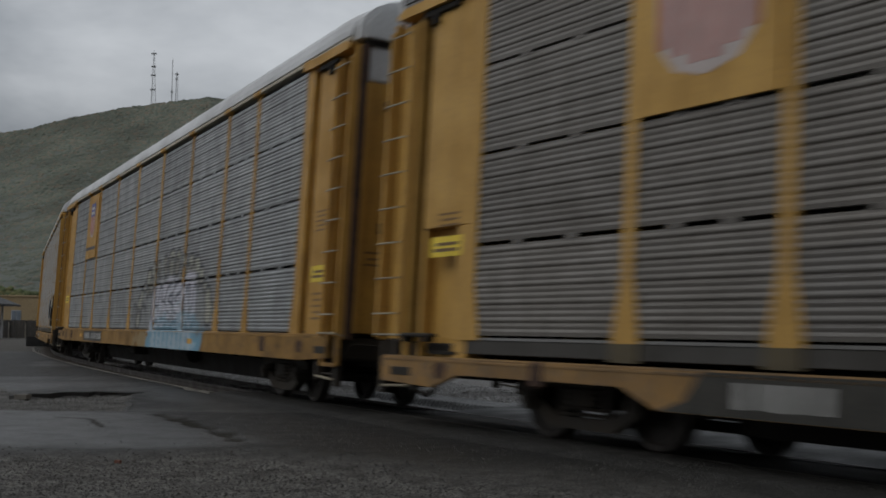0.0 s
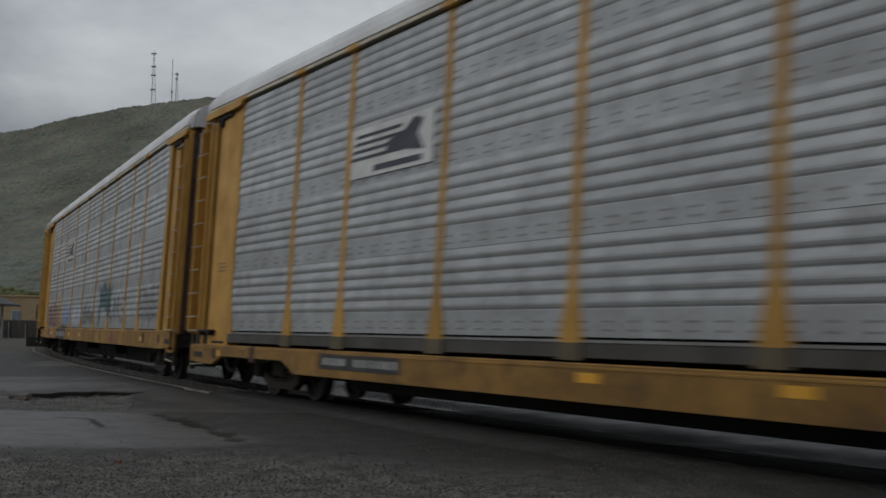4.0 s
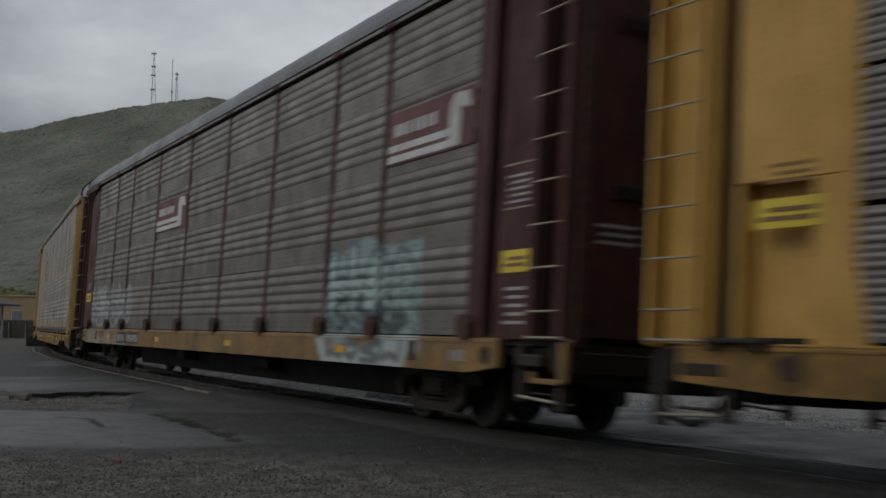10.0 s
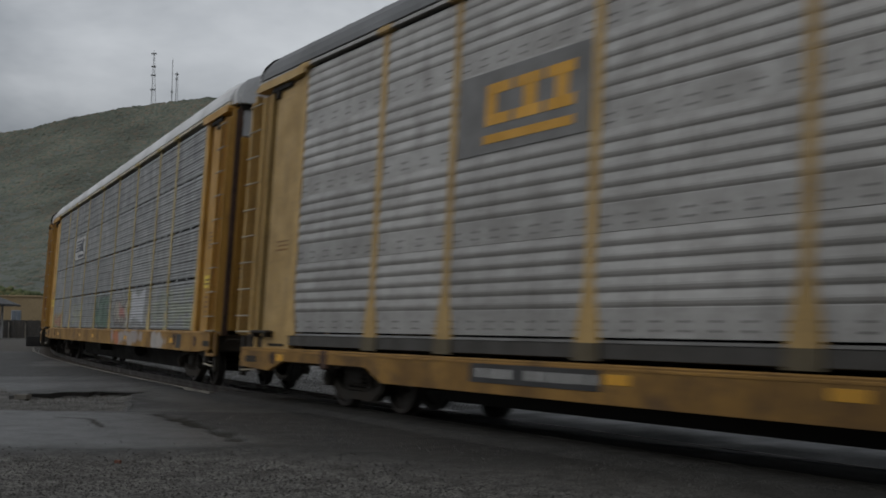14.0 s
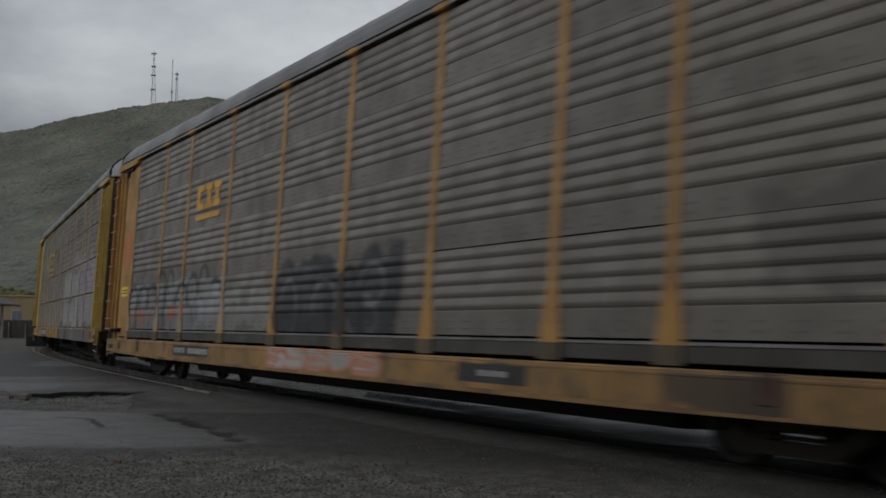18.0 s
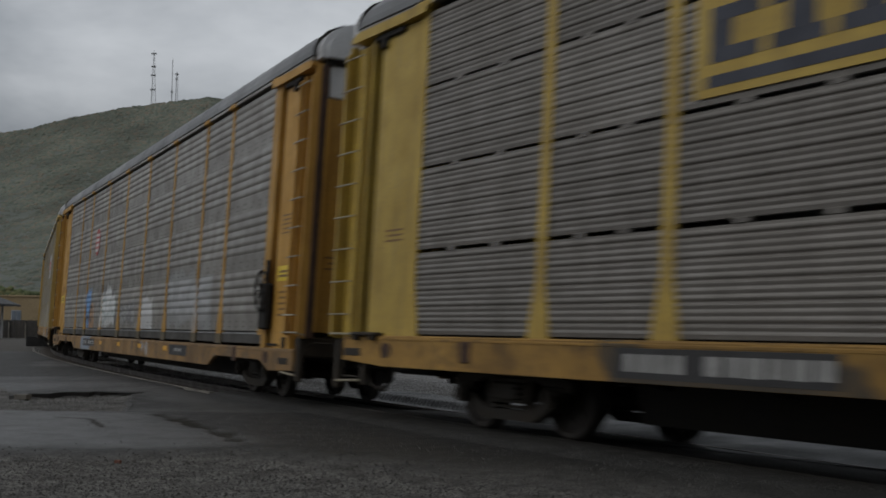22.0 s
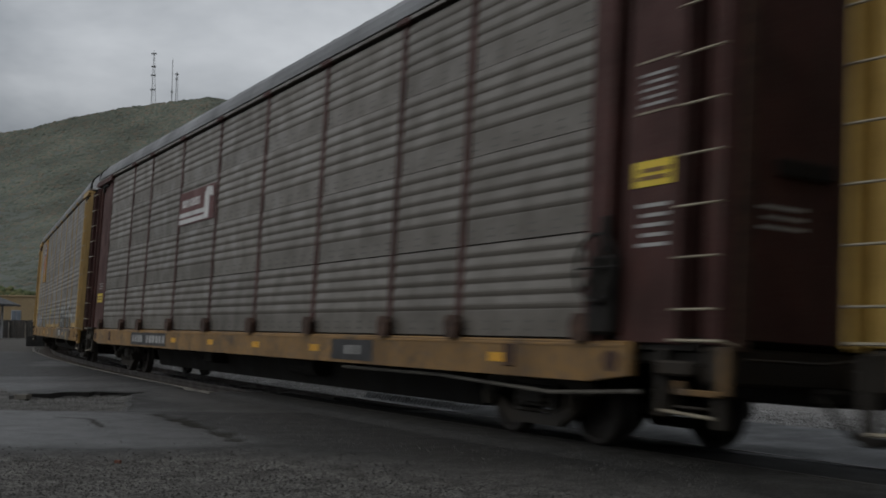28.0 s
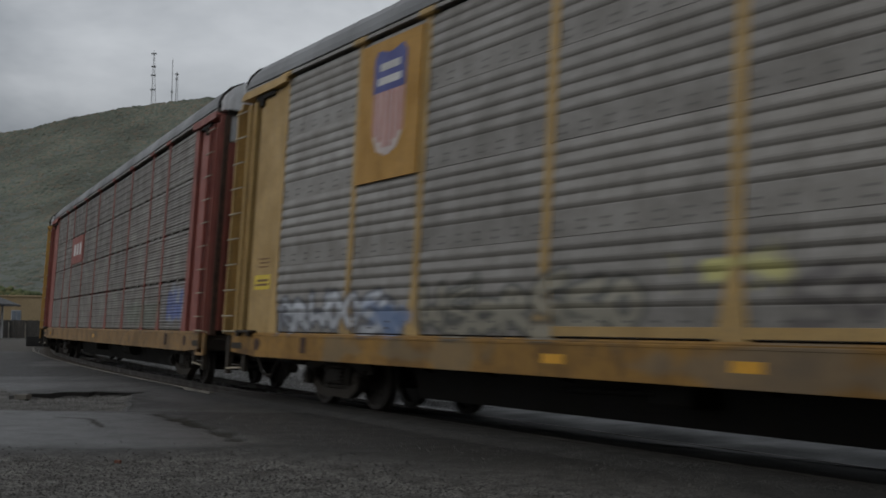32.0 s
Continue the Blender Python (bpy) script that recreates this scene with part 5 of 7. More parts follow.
def corner_parts(car, e, side, trim, kind, low, hatch, sill_paint):
    """The closed corner of the rack beside the end doors: recessed sheet, panel, ladder and head bracket."""
    def block(name, u0, u1, y0, y1, z0, z1, mat, bevel=0.01):
        ya, yb = across(side, y0, y1)
        return hang(name, shared((name, mat.name, side, e, kind, u0, z0), lambda: Shape().box(min(e * u0, e * u1), max(e * u0, e * u1), ya, yb, z0, z1, bevel).mesh(name, mat)), car)

    low = 0.80 if kind == "notched" else low
    block("corner_sheet", 11.66, 13.44, HALF - 0.25, HALF - 0.20, low + 0.01, 5.16, trim)
    if e < 0:
        block("corner_post", 11.70, 11.94, HALF - 0.198, HALF + 0.004, low, 5.14, trim)
        block("notice_panel", 12.12, 12.98, HALF - 0.198, HALF - 0.045, low, 5.04, trim)
        block("ladder_backing", 13.22, 13.60, HALF - 0.198, HALF - 0.11, low, 5.04, trim)
        block("wall_rib", 13.02, 13.10, HALF - 0.198, HALF - 0.02, low, 5.04, trim)
        # a dark bar puts the shade of the door gap into colour
        block("door_track", 13.66, 13.71, HALF - 0.20, HALF - 0.08, 0.98, 5.10, RUST_AND_SHADE)
        block("edge_post", 13.60, 13.66, HALF - 0.20, HALF - 0.01, 0.98, 5.10, trim)
        ladder_parts(car, e * 13.34, side, trim)
    else:
        if hatch and side > 0:
            block("flat_panel", 11.70, 12.77, HALF - 0.198, HALF - 0.03, 2.34, 5.06, trim)
            block("hatch_cheek", 11.70, 11.98, HALF - 0.198, HALF - 0.031, low, 2.338, trim)
            block("hatch_cheek", 12.70, 12.77, HALF - 0.198, HALF - 0.031, low, 2.338, trim)
        else:
            block("flat_panel", 11.70, 12.77, HALF - 0.198, HALF - 0.03, low, 5.06, trim)
        # a black sheet stands in for the shade between panel and ladder
        block("panel_slot", 12.80, 12.99, HALF - 0.198, HALF - 0.16, low, 5.0, BLACK)
        block("wall_rib", 13.02, 13.12, HALF - 0.198, HALF - 0.03, low, 5.04, trim)
        block("ladder_backing", 13.30, 13.64, HALF - 0.198, HALF - 0.11, low, 5.04, trim)
        block("edge_post", 13.66, 13.72, HALF - 0.16, HALF - 0.01, 1.0, 5.08, trim)
        # the door gap's shade again, as a black bar
        block("door_track", 13.58, 13.66, HALF - 0.30, HALF - 0.20, 1.0, 5.10, BLACK)
        ladder_parts(car, e * 13.40, side, trim)
        ya, yb = across(side, HALF - 0.03, HALF + 0.11)
        hang("folded_step", shared(("folded_step", side, kind), lambda: Shape().box(12.30, 12.98, ya, yb, 1.04, 1.085, 0.012).box(12.36, 12.44, ya, yb, 0.98, 1.05, 0.01).box(12.84, 12.92, ya, yb, 0.98, 1.05, 0.01).mesh("folded_step", TRUCK_STEEL)), car)
    if kind == "notched":
        block("foot_slot", 11.86, 12.50, HALF - 0.06, HALF - 0.022, 0.845, 0.885, BLACK, 0.004)
    # the level beam over the corner, with a dark latch below it
    hang("corner_bracket", shared(("corner_bracket", trim.name, side, e), lambda: Shape().prism([(e * 11.56, 5.10), (e * 12.1, 5.08), (e * 13.52, 5.07), (e * 13.56, 5.13), (e * 13.40, 5.20), (e * 11.56, 5.22)], "y", *across(side, HALF - 0.19, HALF + 0.06)).mesh("corner_bracket", trim)), car)
    hang("top_latch", shared(("top_latch", side, e), lambda: Shape().box(min(e * 12.15, e * 12.95), max(e * 12.15, e * 12.95), *across(side, HALF - 0.18, HALF + 0.02), 4.99, 5.066, 0.01).box(min(e * 12.62, e * 12.74), max(e * 12.62, e * 12.74), *across(side, HALF - 0.04, HALF + 0.03), 4.86, 5.0, 0.01).mesh("top_latch", BLACK)), car)
    # steps, treads and castings round the end of the sill
    ya, yb = across(side, 1.40, 1.49)
    for u, z0 in ((12.75, 0.40), (13.52, 0.34)):
        hang("step_leg", shared(("step_leg", side, e, u), lambda: Shape().box(min(e * u, e * (u + 0.11)), max(e * u, e * (u + 0.11)), ya, yb, z0, 0.99, 0.01).mesh("step_leg", TRUCK_STEEL)), car)
    hang("step_tread", shared(("step_tread", side, e), lambda: Shape().tube([(e * 12.86, side * 1.50, 0.46), (e * 13.52, side * 1.50, 0.43)], 0.017, 6).mesh("step_tread", RUNG)), car)
    hang("end_grab", shared(("end_grab", side, e), lambda: Shape().tube([(e * 12.95, side * 1.45, 1.03), (e * 13.0, side * 1.555, 1.06), (e * 13.68, side * 1.555, 1.06), (e * 13.7, side * 1.45, 1.03)], 0.015, 6).mesh("end_grab", RUNG)), car)
    plate_ = hang("bridge_plate", shared(("bridge", side, e), lambda: Shape().box(min(e * 13.44, e * 13.50), max(e * 13.44, e * 13.50), *across(side, 0.06, 1.0), 1.02, 1.30, 0.012).mesh("bridge_plate", BLACK)), car)
    hang("hinge_block", shared(("hinge", side, e), lambda: Shape().box(min(e * 13.40, e * 13.60), max(e * 13.40, e * 13.60), *across(side, 1.02, 1.30), 1.02, 1.19, 0.03).mesh("hinge_block", BLACK)), car)
    if e < 0 and kind != "notched":
        ya, yb = across(side, 1.47, 1.528)
        hang("stirrup", shared(("stirrup", side, sill_paint.name), lambda: Shape().box(-13.72, -13.62, ya, yb, 0.62, 1.02, 0.008).box(-13.62, -13.14, ya, yb, 0.60, 0.655, 0.008).box(-13.14, -13.04, ya, yb, 0.60, 0.72, 0.008).mesh("stirrup", sill_paint)), car)
    if side > 0:
        zc = 0.66 if kind == "notched" else 0.86
        hang("roping_hole", shared(("roping", e, kind), lambda: Shape().prism([(e * 12.12 + 0.13 * math.cos(a) * (1 + 0.1 * math.sin(3 * a)), zc + 0.10 * math.sin(a)) for a in [k * math.pi / 8 for k in range(16)]], "y", 1.531, 1.536).mesh("roping_hole", RUST_AND_SHADE)), car)
        hang("jacking_pad", shared(("jack", e, kind), lambda: Shape().box(min(e * 10.15, e * 10.38), max(e * 10.15, e * 10.38), 1.47, 1.545, zc - 0.12, zc + 0.15, 0.03).mesh("jacking_pad", RUST_AND_SHADE)), car)
        hang("tow_pocket", shared(("tow", e, kind), lambda: Shape().box(min(e * 12.78, e * 13.28), max(e * 12.78, e * 13.28), 1.47, 1.536, zc - 0.10, zc + 0.03, 0.02).mesh("tow_pocket", TRUCK_STEEL)), car)


def build_car(label, trim, skin, roof, style="ribbed", sill="flush", sill_paint=None, spray=None, door_paint=None, seed=0, hatch=False, post_paint=None, deep=False, tape=True):
    """One autorack: flatcar, trucks, rack posts, sheets, roof, end doors and ladders."""
    rng = random.Random(seed)
    car = tagged(new("autorack_car"), label, "railcar", group="autorack cars of the train")
    sill_paint = {YELLOW: SILL_YELLOW, LEMON: SILL_LEMON, ORANGE: SILL_ORANGE}.get(sill_paint or trim, sill_paint or trim)
    door_paint, post_paint = door_paint or trim, post_paint or trim
    flare = sill != "plain_posts"
    kind = "notched" if sill == "notched" else "short" if sill == "plain_posts" else "flush"
    outline = "deep" if deep else kind
    low = 1.018 if kind == "notched" else 1.035
    # flatcar
    hang("deck", shared("deck", lambda: Shape().box(-13.3, 13.3, -1.38, 1.38, 0.86, 0.98, 0.02).mesh("deck", BLACK)), car)
    hang("center_sill", shared("center_sill", lambda: Shape().prism([(-0.85, 0.86), (-0.66, 0.24), (0.66, 0.24), (0.85, 0.86)], "x", -8.2, 8.2).box(-13.6, 13.6, -0.28, 0.28, 0.60, 0.859, 0.02).mesh("center_sill", BLACK)), car)

    bearer = shared("bearer", lambda: Shape().prism([(-1.36, 0.858), (-1.36, 0.74), (-0.5, 0.52), (0.5, 0.52), (1.36, 0.74), (1.36, 0.858)], "x", -0.05, 0.05).mesh("cross_bearer", BLACK))
    for k in range(-5, 6):
        hang("cross_bearer", bearer, car, (k * 1.55, 0, 0))
    hang("air_tank", shared("tank", lambda: Shape().tube([(-3.3, 0.9, 0.56), (-2.1, 0.9, 0.56)], 0.17, 14).mesh("air_tank", BLACK)), car)
    hang("brake_gear", shared("gear", lambda: Shape().box(2.3, 2.9, 0.7, 1.1, 0.44, 0.74, 0.03).tube([(2.9, 0.85, 0.56), (4.6, 0.85, 0.52)], 0.03, 8).mesh("brake_gear", BLACK)), car)
    for side in (1, -1):
        a, b = (1.46, 1.53) if side > 0 else (-1.53, -1.46)
        hang("side_sill", shared(("sill", outline, sill_paint.name, side), lambda: Shape().prism(sill_outline(outline), "y", a, b).mesh("side_sill", sill_paint)), car)
        drop = 0.235 if kind == "notched" else 0.0
        reach = 13.49 if kind == "notched" else 13.29 if kind == "flush" else 12.34
        hang("sill_flange", shared(("flange", kind, sill_paint.name, side), lambda: Shape().prism([(side * 1.42, 1.052 - drop), (side * 1.492, 1.050 - drop), (side * 1.536, 1.012 - drop), (side * 1.536, 0.990 - drop), (side * 1.42, 1.0 - drop)], "x", -reach, reach).mesh("sill_flange", sill_paint)), car)
        if kind == "notched":
            hang("rack_channel", shared(("channel", side, BAND.name), lambda: Shape().box(-11.7, 11.7, min(side * 1.40, side * 1.47), max(side * 1.40, side * 1.47), 0.865, 1.018, 0.006).mesh("rack_channel", BAND)), car)
            hang("channel_lip", shared(("lip", side), lambda: Shape().prism([(side * 1.38, 1.05), (side * 1.462, 1.05), (side * 1.478, 1.02), (side * 1.38, 1.02)], "x", -11.6, 11.6).mesh("channel_lip", LIP_PALE)), car)
            foot = shared(("post_foot", side), lambda: Shape().prism([(-0.19, 1.016), (0.19, 1.016), (0.21, 0.84), (-0.21, 0.84)], "y", *across(side, 1.47, 1.497)).mesh("post_foot", FOOT_OLIVE))
            for u in POSTS[1:-1]:
                hang("post_foot", foot, car, (u, 0, 0), "dirty olive foot of a rack post")
        else:
            hang("deck_blocking", shared(("blocking", side), lambda: Shape().box(-13.2, 13.2, min(side * 1.30, side * 1.42), max(side * 1.30, side * 1.42), 0.98, 1.10).mesh("deck_blocking", BLACK)), car)
    if spray and any(c < 1.0 for a, b, c, d in spray.span()):
        u0 = min(a for a, b, c, d in spray.span() if c < 1.0)
        u1 = max(b for a, b, c, d in spray.span() if c < 1.0)
        z0, z1 = (0.435 if max(abs(u0), abs(u1)) < 8.4 else 0.48 if deep else 0.63, 0.80) if kind == "notched" else (0.66, 1.035)
        hang("sprayed_sill", sill_face(max(u0, -12), min(u1, 12), z0 + 0.002, z1 - 0.002, sill_paint, spray, 0.235 if kind == "notched" else 0.0), car, (0, 1.534, 0))
    for u in (-TRUCK_CENTRES / 2, TRUCK_CENTRES / 2):
        truck_parts(car, u)
    for e in (1, -1):
        hang("coupler", shared(("coupler", e), lambda: Shape().box(min(13.5 * e, 14.28 * e), max(13.5 * e, 14.28 * e), -0.09, 0.09, 0.70, 0.90, 0.03).box(min(14.05 * e, 14.31 * e), max(14.05 * e, 14.31 * e), -0.16, 0.16, 0.66, 0.96, 0.05).mesh("coupler", TRUCK_STEEL)), car)
        hang("uncoupling_lever", shared(("lever", e), lambda: Shape().tube([(e * 13.66, 1.42, 0.78), (e * 13.70, 1.30, 0.92), (e * 13.72, 0.5, 0.92), (e * 13.9, 0.15, 0.98)], 0.016, 6).mesh("uncoupling_lever", TRUCK_STEEL)), car)
        hang("draft_box", shared(("draft", e), lambda: Shape().box(min(e * 12.6, e * 13.66), max(e * 12.6, e * 13.66), -0.5, 0.5, 0.56, 0.72, 0.04).mesh("draft_box", BLACK)), car)
        hang("brake_hose", shared(("hose", e), lambda: Shape().tube([(13.5 * e, 0.45, 0.72), (13.8 * e, 0.47, 0.55), (14.0 * e, 0.45, 0.36), (14.2 * e, 0.40, 0.30), (14.33 * e, 0.36, 0.34)], 0.028, 8).mesh("brake_hose", BLACK)), car)
        hang("end_sill", shared(("end_sill", e), lambda: Shape().box(min(13.3 * e, 13.62 * e), max(13.3 * e, 13.62 * e), -1.44, 1.44, 0.70, 1.02, 0.03).mesh("end_sill", TRUCK_STEEL)), car)

    # rack: posts, sheets, corner sheets, ladders, doors
    for side in (1, -1):
        post = shared(("post", post_paint.name, kind, flare, side), lambda: post_shape(flare, low, True).mesh("post", post_paint))
        for u in POSTS:
            p = hang("post", post, car, (u, side * (HALF - 0.01), 0))
            p.rotation_euler = (0, 0, 0 if side > 0 else math.pi)
            if side > 0 and touches(spray, u - 0.07, u + 0.07, 1.05, 5.0):
                top = max(d for a, b, c, d in spray.span() if a < u + 0.07 and b > u - 0.07)
                hang("sprayed_post", post_face(u, low, min(top, 5.0), flare, post_paint, spray), car, (0, HALF - 0.010, 0))
        for k, (ua, ub) in enumerate(zip(POSTS[1:], POSTS)):
            for j, (za, zb) in enumerate(zip(TIERS, TIERS[1:])):
                gap = 0.045 if style == "fine" else 0.006
                h = zb - za - gap
                prof = profile_fine(h) if style == "fine" else profile_ribbed(h)
                x0, x1 = ua + 0.03, ub - 0.03
                own = side > 0 and touches(spray, x0, x1, za, zb)
                if own:
                    data = sheet("rack_sheet", x0, x1, prof, skin, spray, base=za)
                else:
                    data = shared(("sheet", style, skin.name, round(x1 - x0, 3), j == 3, side), lambda: sheet("rack_sheet", x0, x1, prof, skin, sign=side))
                hang("rack_sheet", data, car, (x0, side * (HALF - 0.03), za))
        if style == "fine":
            clip = shared(("clip", skin.name), lambda: Shape().box(-0.07, 0.07, -0.02, 0.02, -0.05, 0.004, 0.004).mesh("sheet_clip", skin))
            for za in TIERS[1:4]:
                for ua, ub in zip(POSTS[1:], POSTS):
                    for q in (0.33, 0.68):
                        hang("sheet_clip", clip, car, (ua + (ub - ua) * q, side * 1.46, za))
        for e in (1, -1):
            corner_parts(car, e, side, trim, kind, low, hatch, sill_paint)
    for e in (1, -1):
        for side in (1, -1):
            def door():
                sh = Shape()
                y0, y1 = (0.012, 1.36) if side > 0 else (-1.36, -0.012)
                sh.box(min(e * 13.60, e * 13.66), max(e * 13.60, e * 13.66), y0, y1, 1.08, 4.61, 0.01)
                y = y0 + (y1 - y0) * (0.95 if side > 0 else 0.05)
                sh.box(min(e * 13.66, e * 13.71), max(e * 13.66, e * 13.71), y - 0.04, y + 0.04, 1.08, 4.60, 0.008)
                return sh.mesh("end_door", door_paint)
            d = hang("end_door", shared(("door", door_paint.name, side, e), door), car)
            slot = shared(("slot", side, e), lambda: Shape().box(min(e * 13.662, e * 13.70), max(e * 13.662, e * 13.70), side * 0.72 - 0.34, side * 0.72 + 0.30, -0.075, 0.075, 0.01).mesh("latch", BLACK))
            for z in (2.55, 4.28):
                hang("latch", slot, d, (0, 0, z))
            hang("door_top", shared(("door_top", side, e), lambda: Shape().box(min(e * 13.61, e * 13.67), max(e * 13.61, e * 13.67), min(side * 0.012, side * 1.36), max(side * 0.012, side * 1.36), 4.62, 5.2, 0.01).mesh("door_top", ROOF_WHITE)), d)
            hang("hood_bar", shared(("hood_bar", side, e), lambda: Shape().box(min(e * 13.672, e * 13.70), max(e * 13.672, e * 13.70), min(side * 0.012, side * 1.38), max(side * 0.012, side * 1.38), 5.10, 5.22, 0.008).mesh("hood_bar", BLACK)), d)
            hang("sill_step", shared(("step", side, e, sill_paint.name), lambda: Shape().tube([(e * 13.0, side * 1.45, 0.76), (e * 13.0, side * 1.45, 0.50), (e * 13.4, side * 1.45, 0.50), (e * 13.4, side * 1.45, 0.76)], 0.018, 6).mesh("sill_step", TRUCK_STEEL)), car)
        def hood():
            ring = [(-1.45, 5.21), (1.45, 5.21), (1.46, 5.40), (1.40, 5.53), (1.27, 5.66), (1.05, 5.77), (0.4, 5.88), (-0.4, 5.88), (-1.05, 5.77), (-1.27, 5.66), (-1.40, 5.53), (-1.46, 5.40)]
            sh = Shape().prism(ring, "x", min(e * 13.40, e * 13.70), max(e * 13.40, e * 13.70))
            return sh.prism([(y * 0.95, 5.21 + (z - 5.21) * 0.86) for y, z in ring], "x", min(e * 13.70, e * 13.79), max(e * 13.70, e * 13.79)).mesh("end_hood", ROOF_WHITE)
        hang("end_hood", shared(("hood", e), hood), car)
        if roof == ROOF_GREY:
            hang("roof_edge", shared(("roof_edge", e), lambda: Shape().prism([(y * 1.012, 5.27 + (z - 5.27) * 1.02) for y, z in [(-1.50, 5.27), (1.50, 5.27), (1.50, 5.38), (1.44, 5.53), (1.30, 5.68), (1.08, 5.79), (0.4, 5.90), (-0.4, 5.90), (-1.08, 5.79), (-1.30, 5.68), (-1.44, 5.53), (-1.50, 5.38)]], "x", min(e * 13.462, e * 13.49), max(e * 13.462, e * 13.49)).mesh("roof_edge", BLACK)), car)
    hang("roof", shared(("roof", roof.name), lambda: roof_mesh(roof)), car)
    rail_mat = RAIL_CREAM if roof == ROOF_WHITE else skin
    hang("roof_rail", shared(("roof_rail", rail_mat.name), lambda: Shape().box(-ROOF_END, ROOF_END, 1.42, 1.528, 5.198, 5.256, 0.008).box(-ROOF_END, ROOF_END, -1.528, -1.42, 5.198, 5.256, 0.008).mesh("roof_rail", rail_mat)), car)

    if style == "ribbed":
        def vents():
            v, f = [], []
            for za in TIERS[:4]:
                for ua, ub in zip(POSTS[1:], POSTS):
                    n = int((ub - ua - 0.3) / 0.34)
                    for k in range(n):
                        u = ua + 0.2 + (ub - ua - 0.4) * k / (n - 1)
                        for dz in (0.07, 0.155):
                            q = len(v)
                            v += [(u - 0.05, 1.4735, za + dz - 0.011), (u + 0.05, 1.4735, za + dz - 0.011), (u + 0.05, 1.4735, za + dz + 0.011), (u - 0.05, 1.4735, za + dz + 0.011)]
                            f.append((q, q + 3, q + 2, q + 1))
            return mesh("vent_pattern", v, f, VENT)
        tagged(hang("vent_pattern", shared("vents", vents), car), kind="stuff")
    if not flare:
        foot = shared("bracket", lambda: Shape().prism([(-0.13, 1.04), (0.13, 1.04), (0.16, 1.22), (0.09, 1.30), (-0.09, 1.30), (-0.16, 1.22)], "y", 0.0, 0.075).mesh("post_bracket", RUST_AND_SHADE))
        for u in POSTS:
            hang("post_bracket", foot, car, (u, HALF + 0.012, 0))

    # small marks on the sill
    zt = 0.74 if kind == "notched" else 0.93
    zb = 0.60 if kind == "notched" else 0.76
    mark = shared("mark", lambda: plate(-0.19, 0.19, -0.05, 0.05, 0, 0.004).mesh("reflector", REFLECTOR))
    k0 = rng.uniform(0, 1.2)
    for k in range(9):
        u = 12.3 - k0 - 2.75 * k
        if rng.random() < 0.6 and tape and abs(u) < 12.4 and not 4.6 < u < 7.95 and not (kind == "notched" and 8.4 < abs(u) < 11.9):
            hang("reflector", mark, car, (u, 1.531, (zt + zb) / 2))
    return car


def stencil_plate(car, u0, u1, kind="flush", seed=1, dark=True):
    z0, z1 = (0.70, 0.98) if kind == "flush" else (0.545, 0.76)
    if dark:
        hang("stencil_plate", plate(u0, u1, z0, z1, 1.531, 0.005).mesh("stencil_plate", STENCIL), car)
    a, w = z0 + 0.055, u1 - u0
    if w < 1.8:
        letter_blocks(car, "stencil_text", u0 + 0.28 * w, u0 + 0.72 * w, a + 0.02, z1 - 0.075, 3, GREY_INK, 1.5375, seed)
        return
    letter_blocks(car, "stencil_text", u0 + 0.65 * w, u1 - 0.03 * w, a, z1 - 0.055, 4, GREY_INK, 1.5375, seed)
    letter_blocks(car, "stencil_text", u0 + 0.03 * w, u0 + 0.57 * w, a, z1 - 0.055, 6, GREY_INK, 1.5375, seed + 1)


CARS = []


def add(**kw):
    car = build_car(**kw)
    CARS.append(car)
    return car


def logo_plate(car, mat, z0=3.13, z1=5.08):
    return hang("logo_plate", plate(7.035 + 0.08, 8.965 - 0.08, z0, z1, HALF - 0.012, 0.03).mesh("logo_plate", mat), car)


def decal(car, name, u0, u1, z0, z1, mat, y=HALF - 0.198, label=""):
    return hang(name, plate(u0, u1, z0, z1, y, 0.006).mesh(name, mat), car, label=label)


def corner_notes(car, seed, near=True, far=True, yellow=True, ink=INK, z_card=None, framed=False):
    """Small stencilled notices and a yellow placard on the corner panels."""
    rng = random.Random(seed)
    for e, wanted in ((-1, near), (1, far)):
        if not wanted:
            continue
        y = HALF - 0.045 if e < 0 else HALF - 0.03
        u, w = (-12.55, 0.29) if e < 0 else (12.22, 0.33)
        z = z_card if z_card and e < 0 else rng.uniform(1.75, 2.0)
        if yellow:
            p = decal(car, "placard", u - w, u + w, z, z + 0.24, SIGN_YELLOW, y)
            bar_block(p, "notice", u - w + 0.06, u + w - 0.06, z + 0.06, z + 0.2, 2, INK, y + 0.006)
        if e < 0:
            bar_block(car, "notice", u - 0.24, u + 0.20, z - 0.55, z - 0.1, 5, ink, y, gap=0.62)
            bar_block(car, "notice", u - 0.22, u + 0.24, z + 0.75, z + 1.1, 5, ink, y, gap=0.62)
            if framed:
                for zz in (z + 0.68, z + 1.16):
                    decal(car, "notice_border", u - 0.28, u + 0.28, zz, zz + 0.022, RUNG, y)
        else:
            bar_block(car, "notice", u - 0.25, u + 0.2, z + 0.36, z + 0.56, 3, ink, y, gap=0.6)
    for side in (1, -1):
        sh = Shape()
        for k in range(3):
            c = side * 0.95
            sh.box(-13.6655, -13.6615, c - 0.26, c + 0.24 - 0.05 * (k % 2), 2.02 + 0.085 * k, 2.05 + 0.085 * k)
        tagged(hang("door_notice", sh.mesh("door_notice", ink), car), kind="stuff")


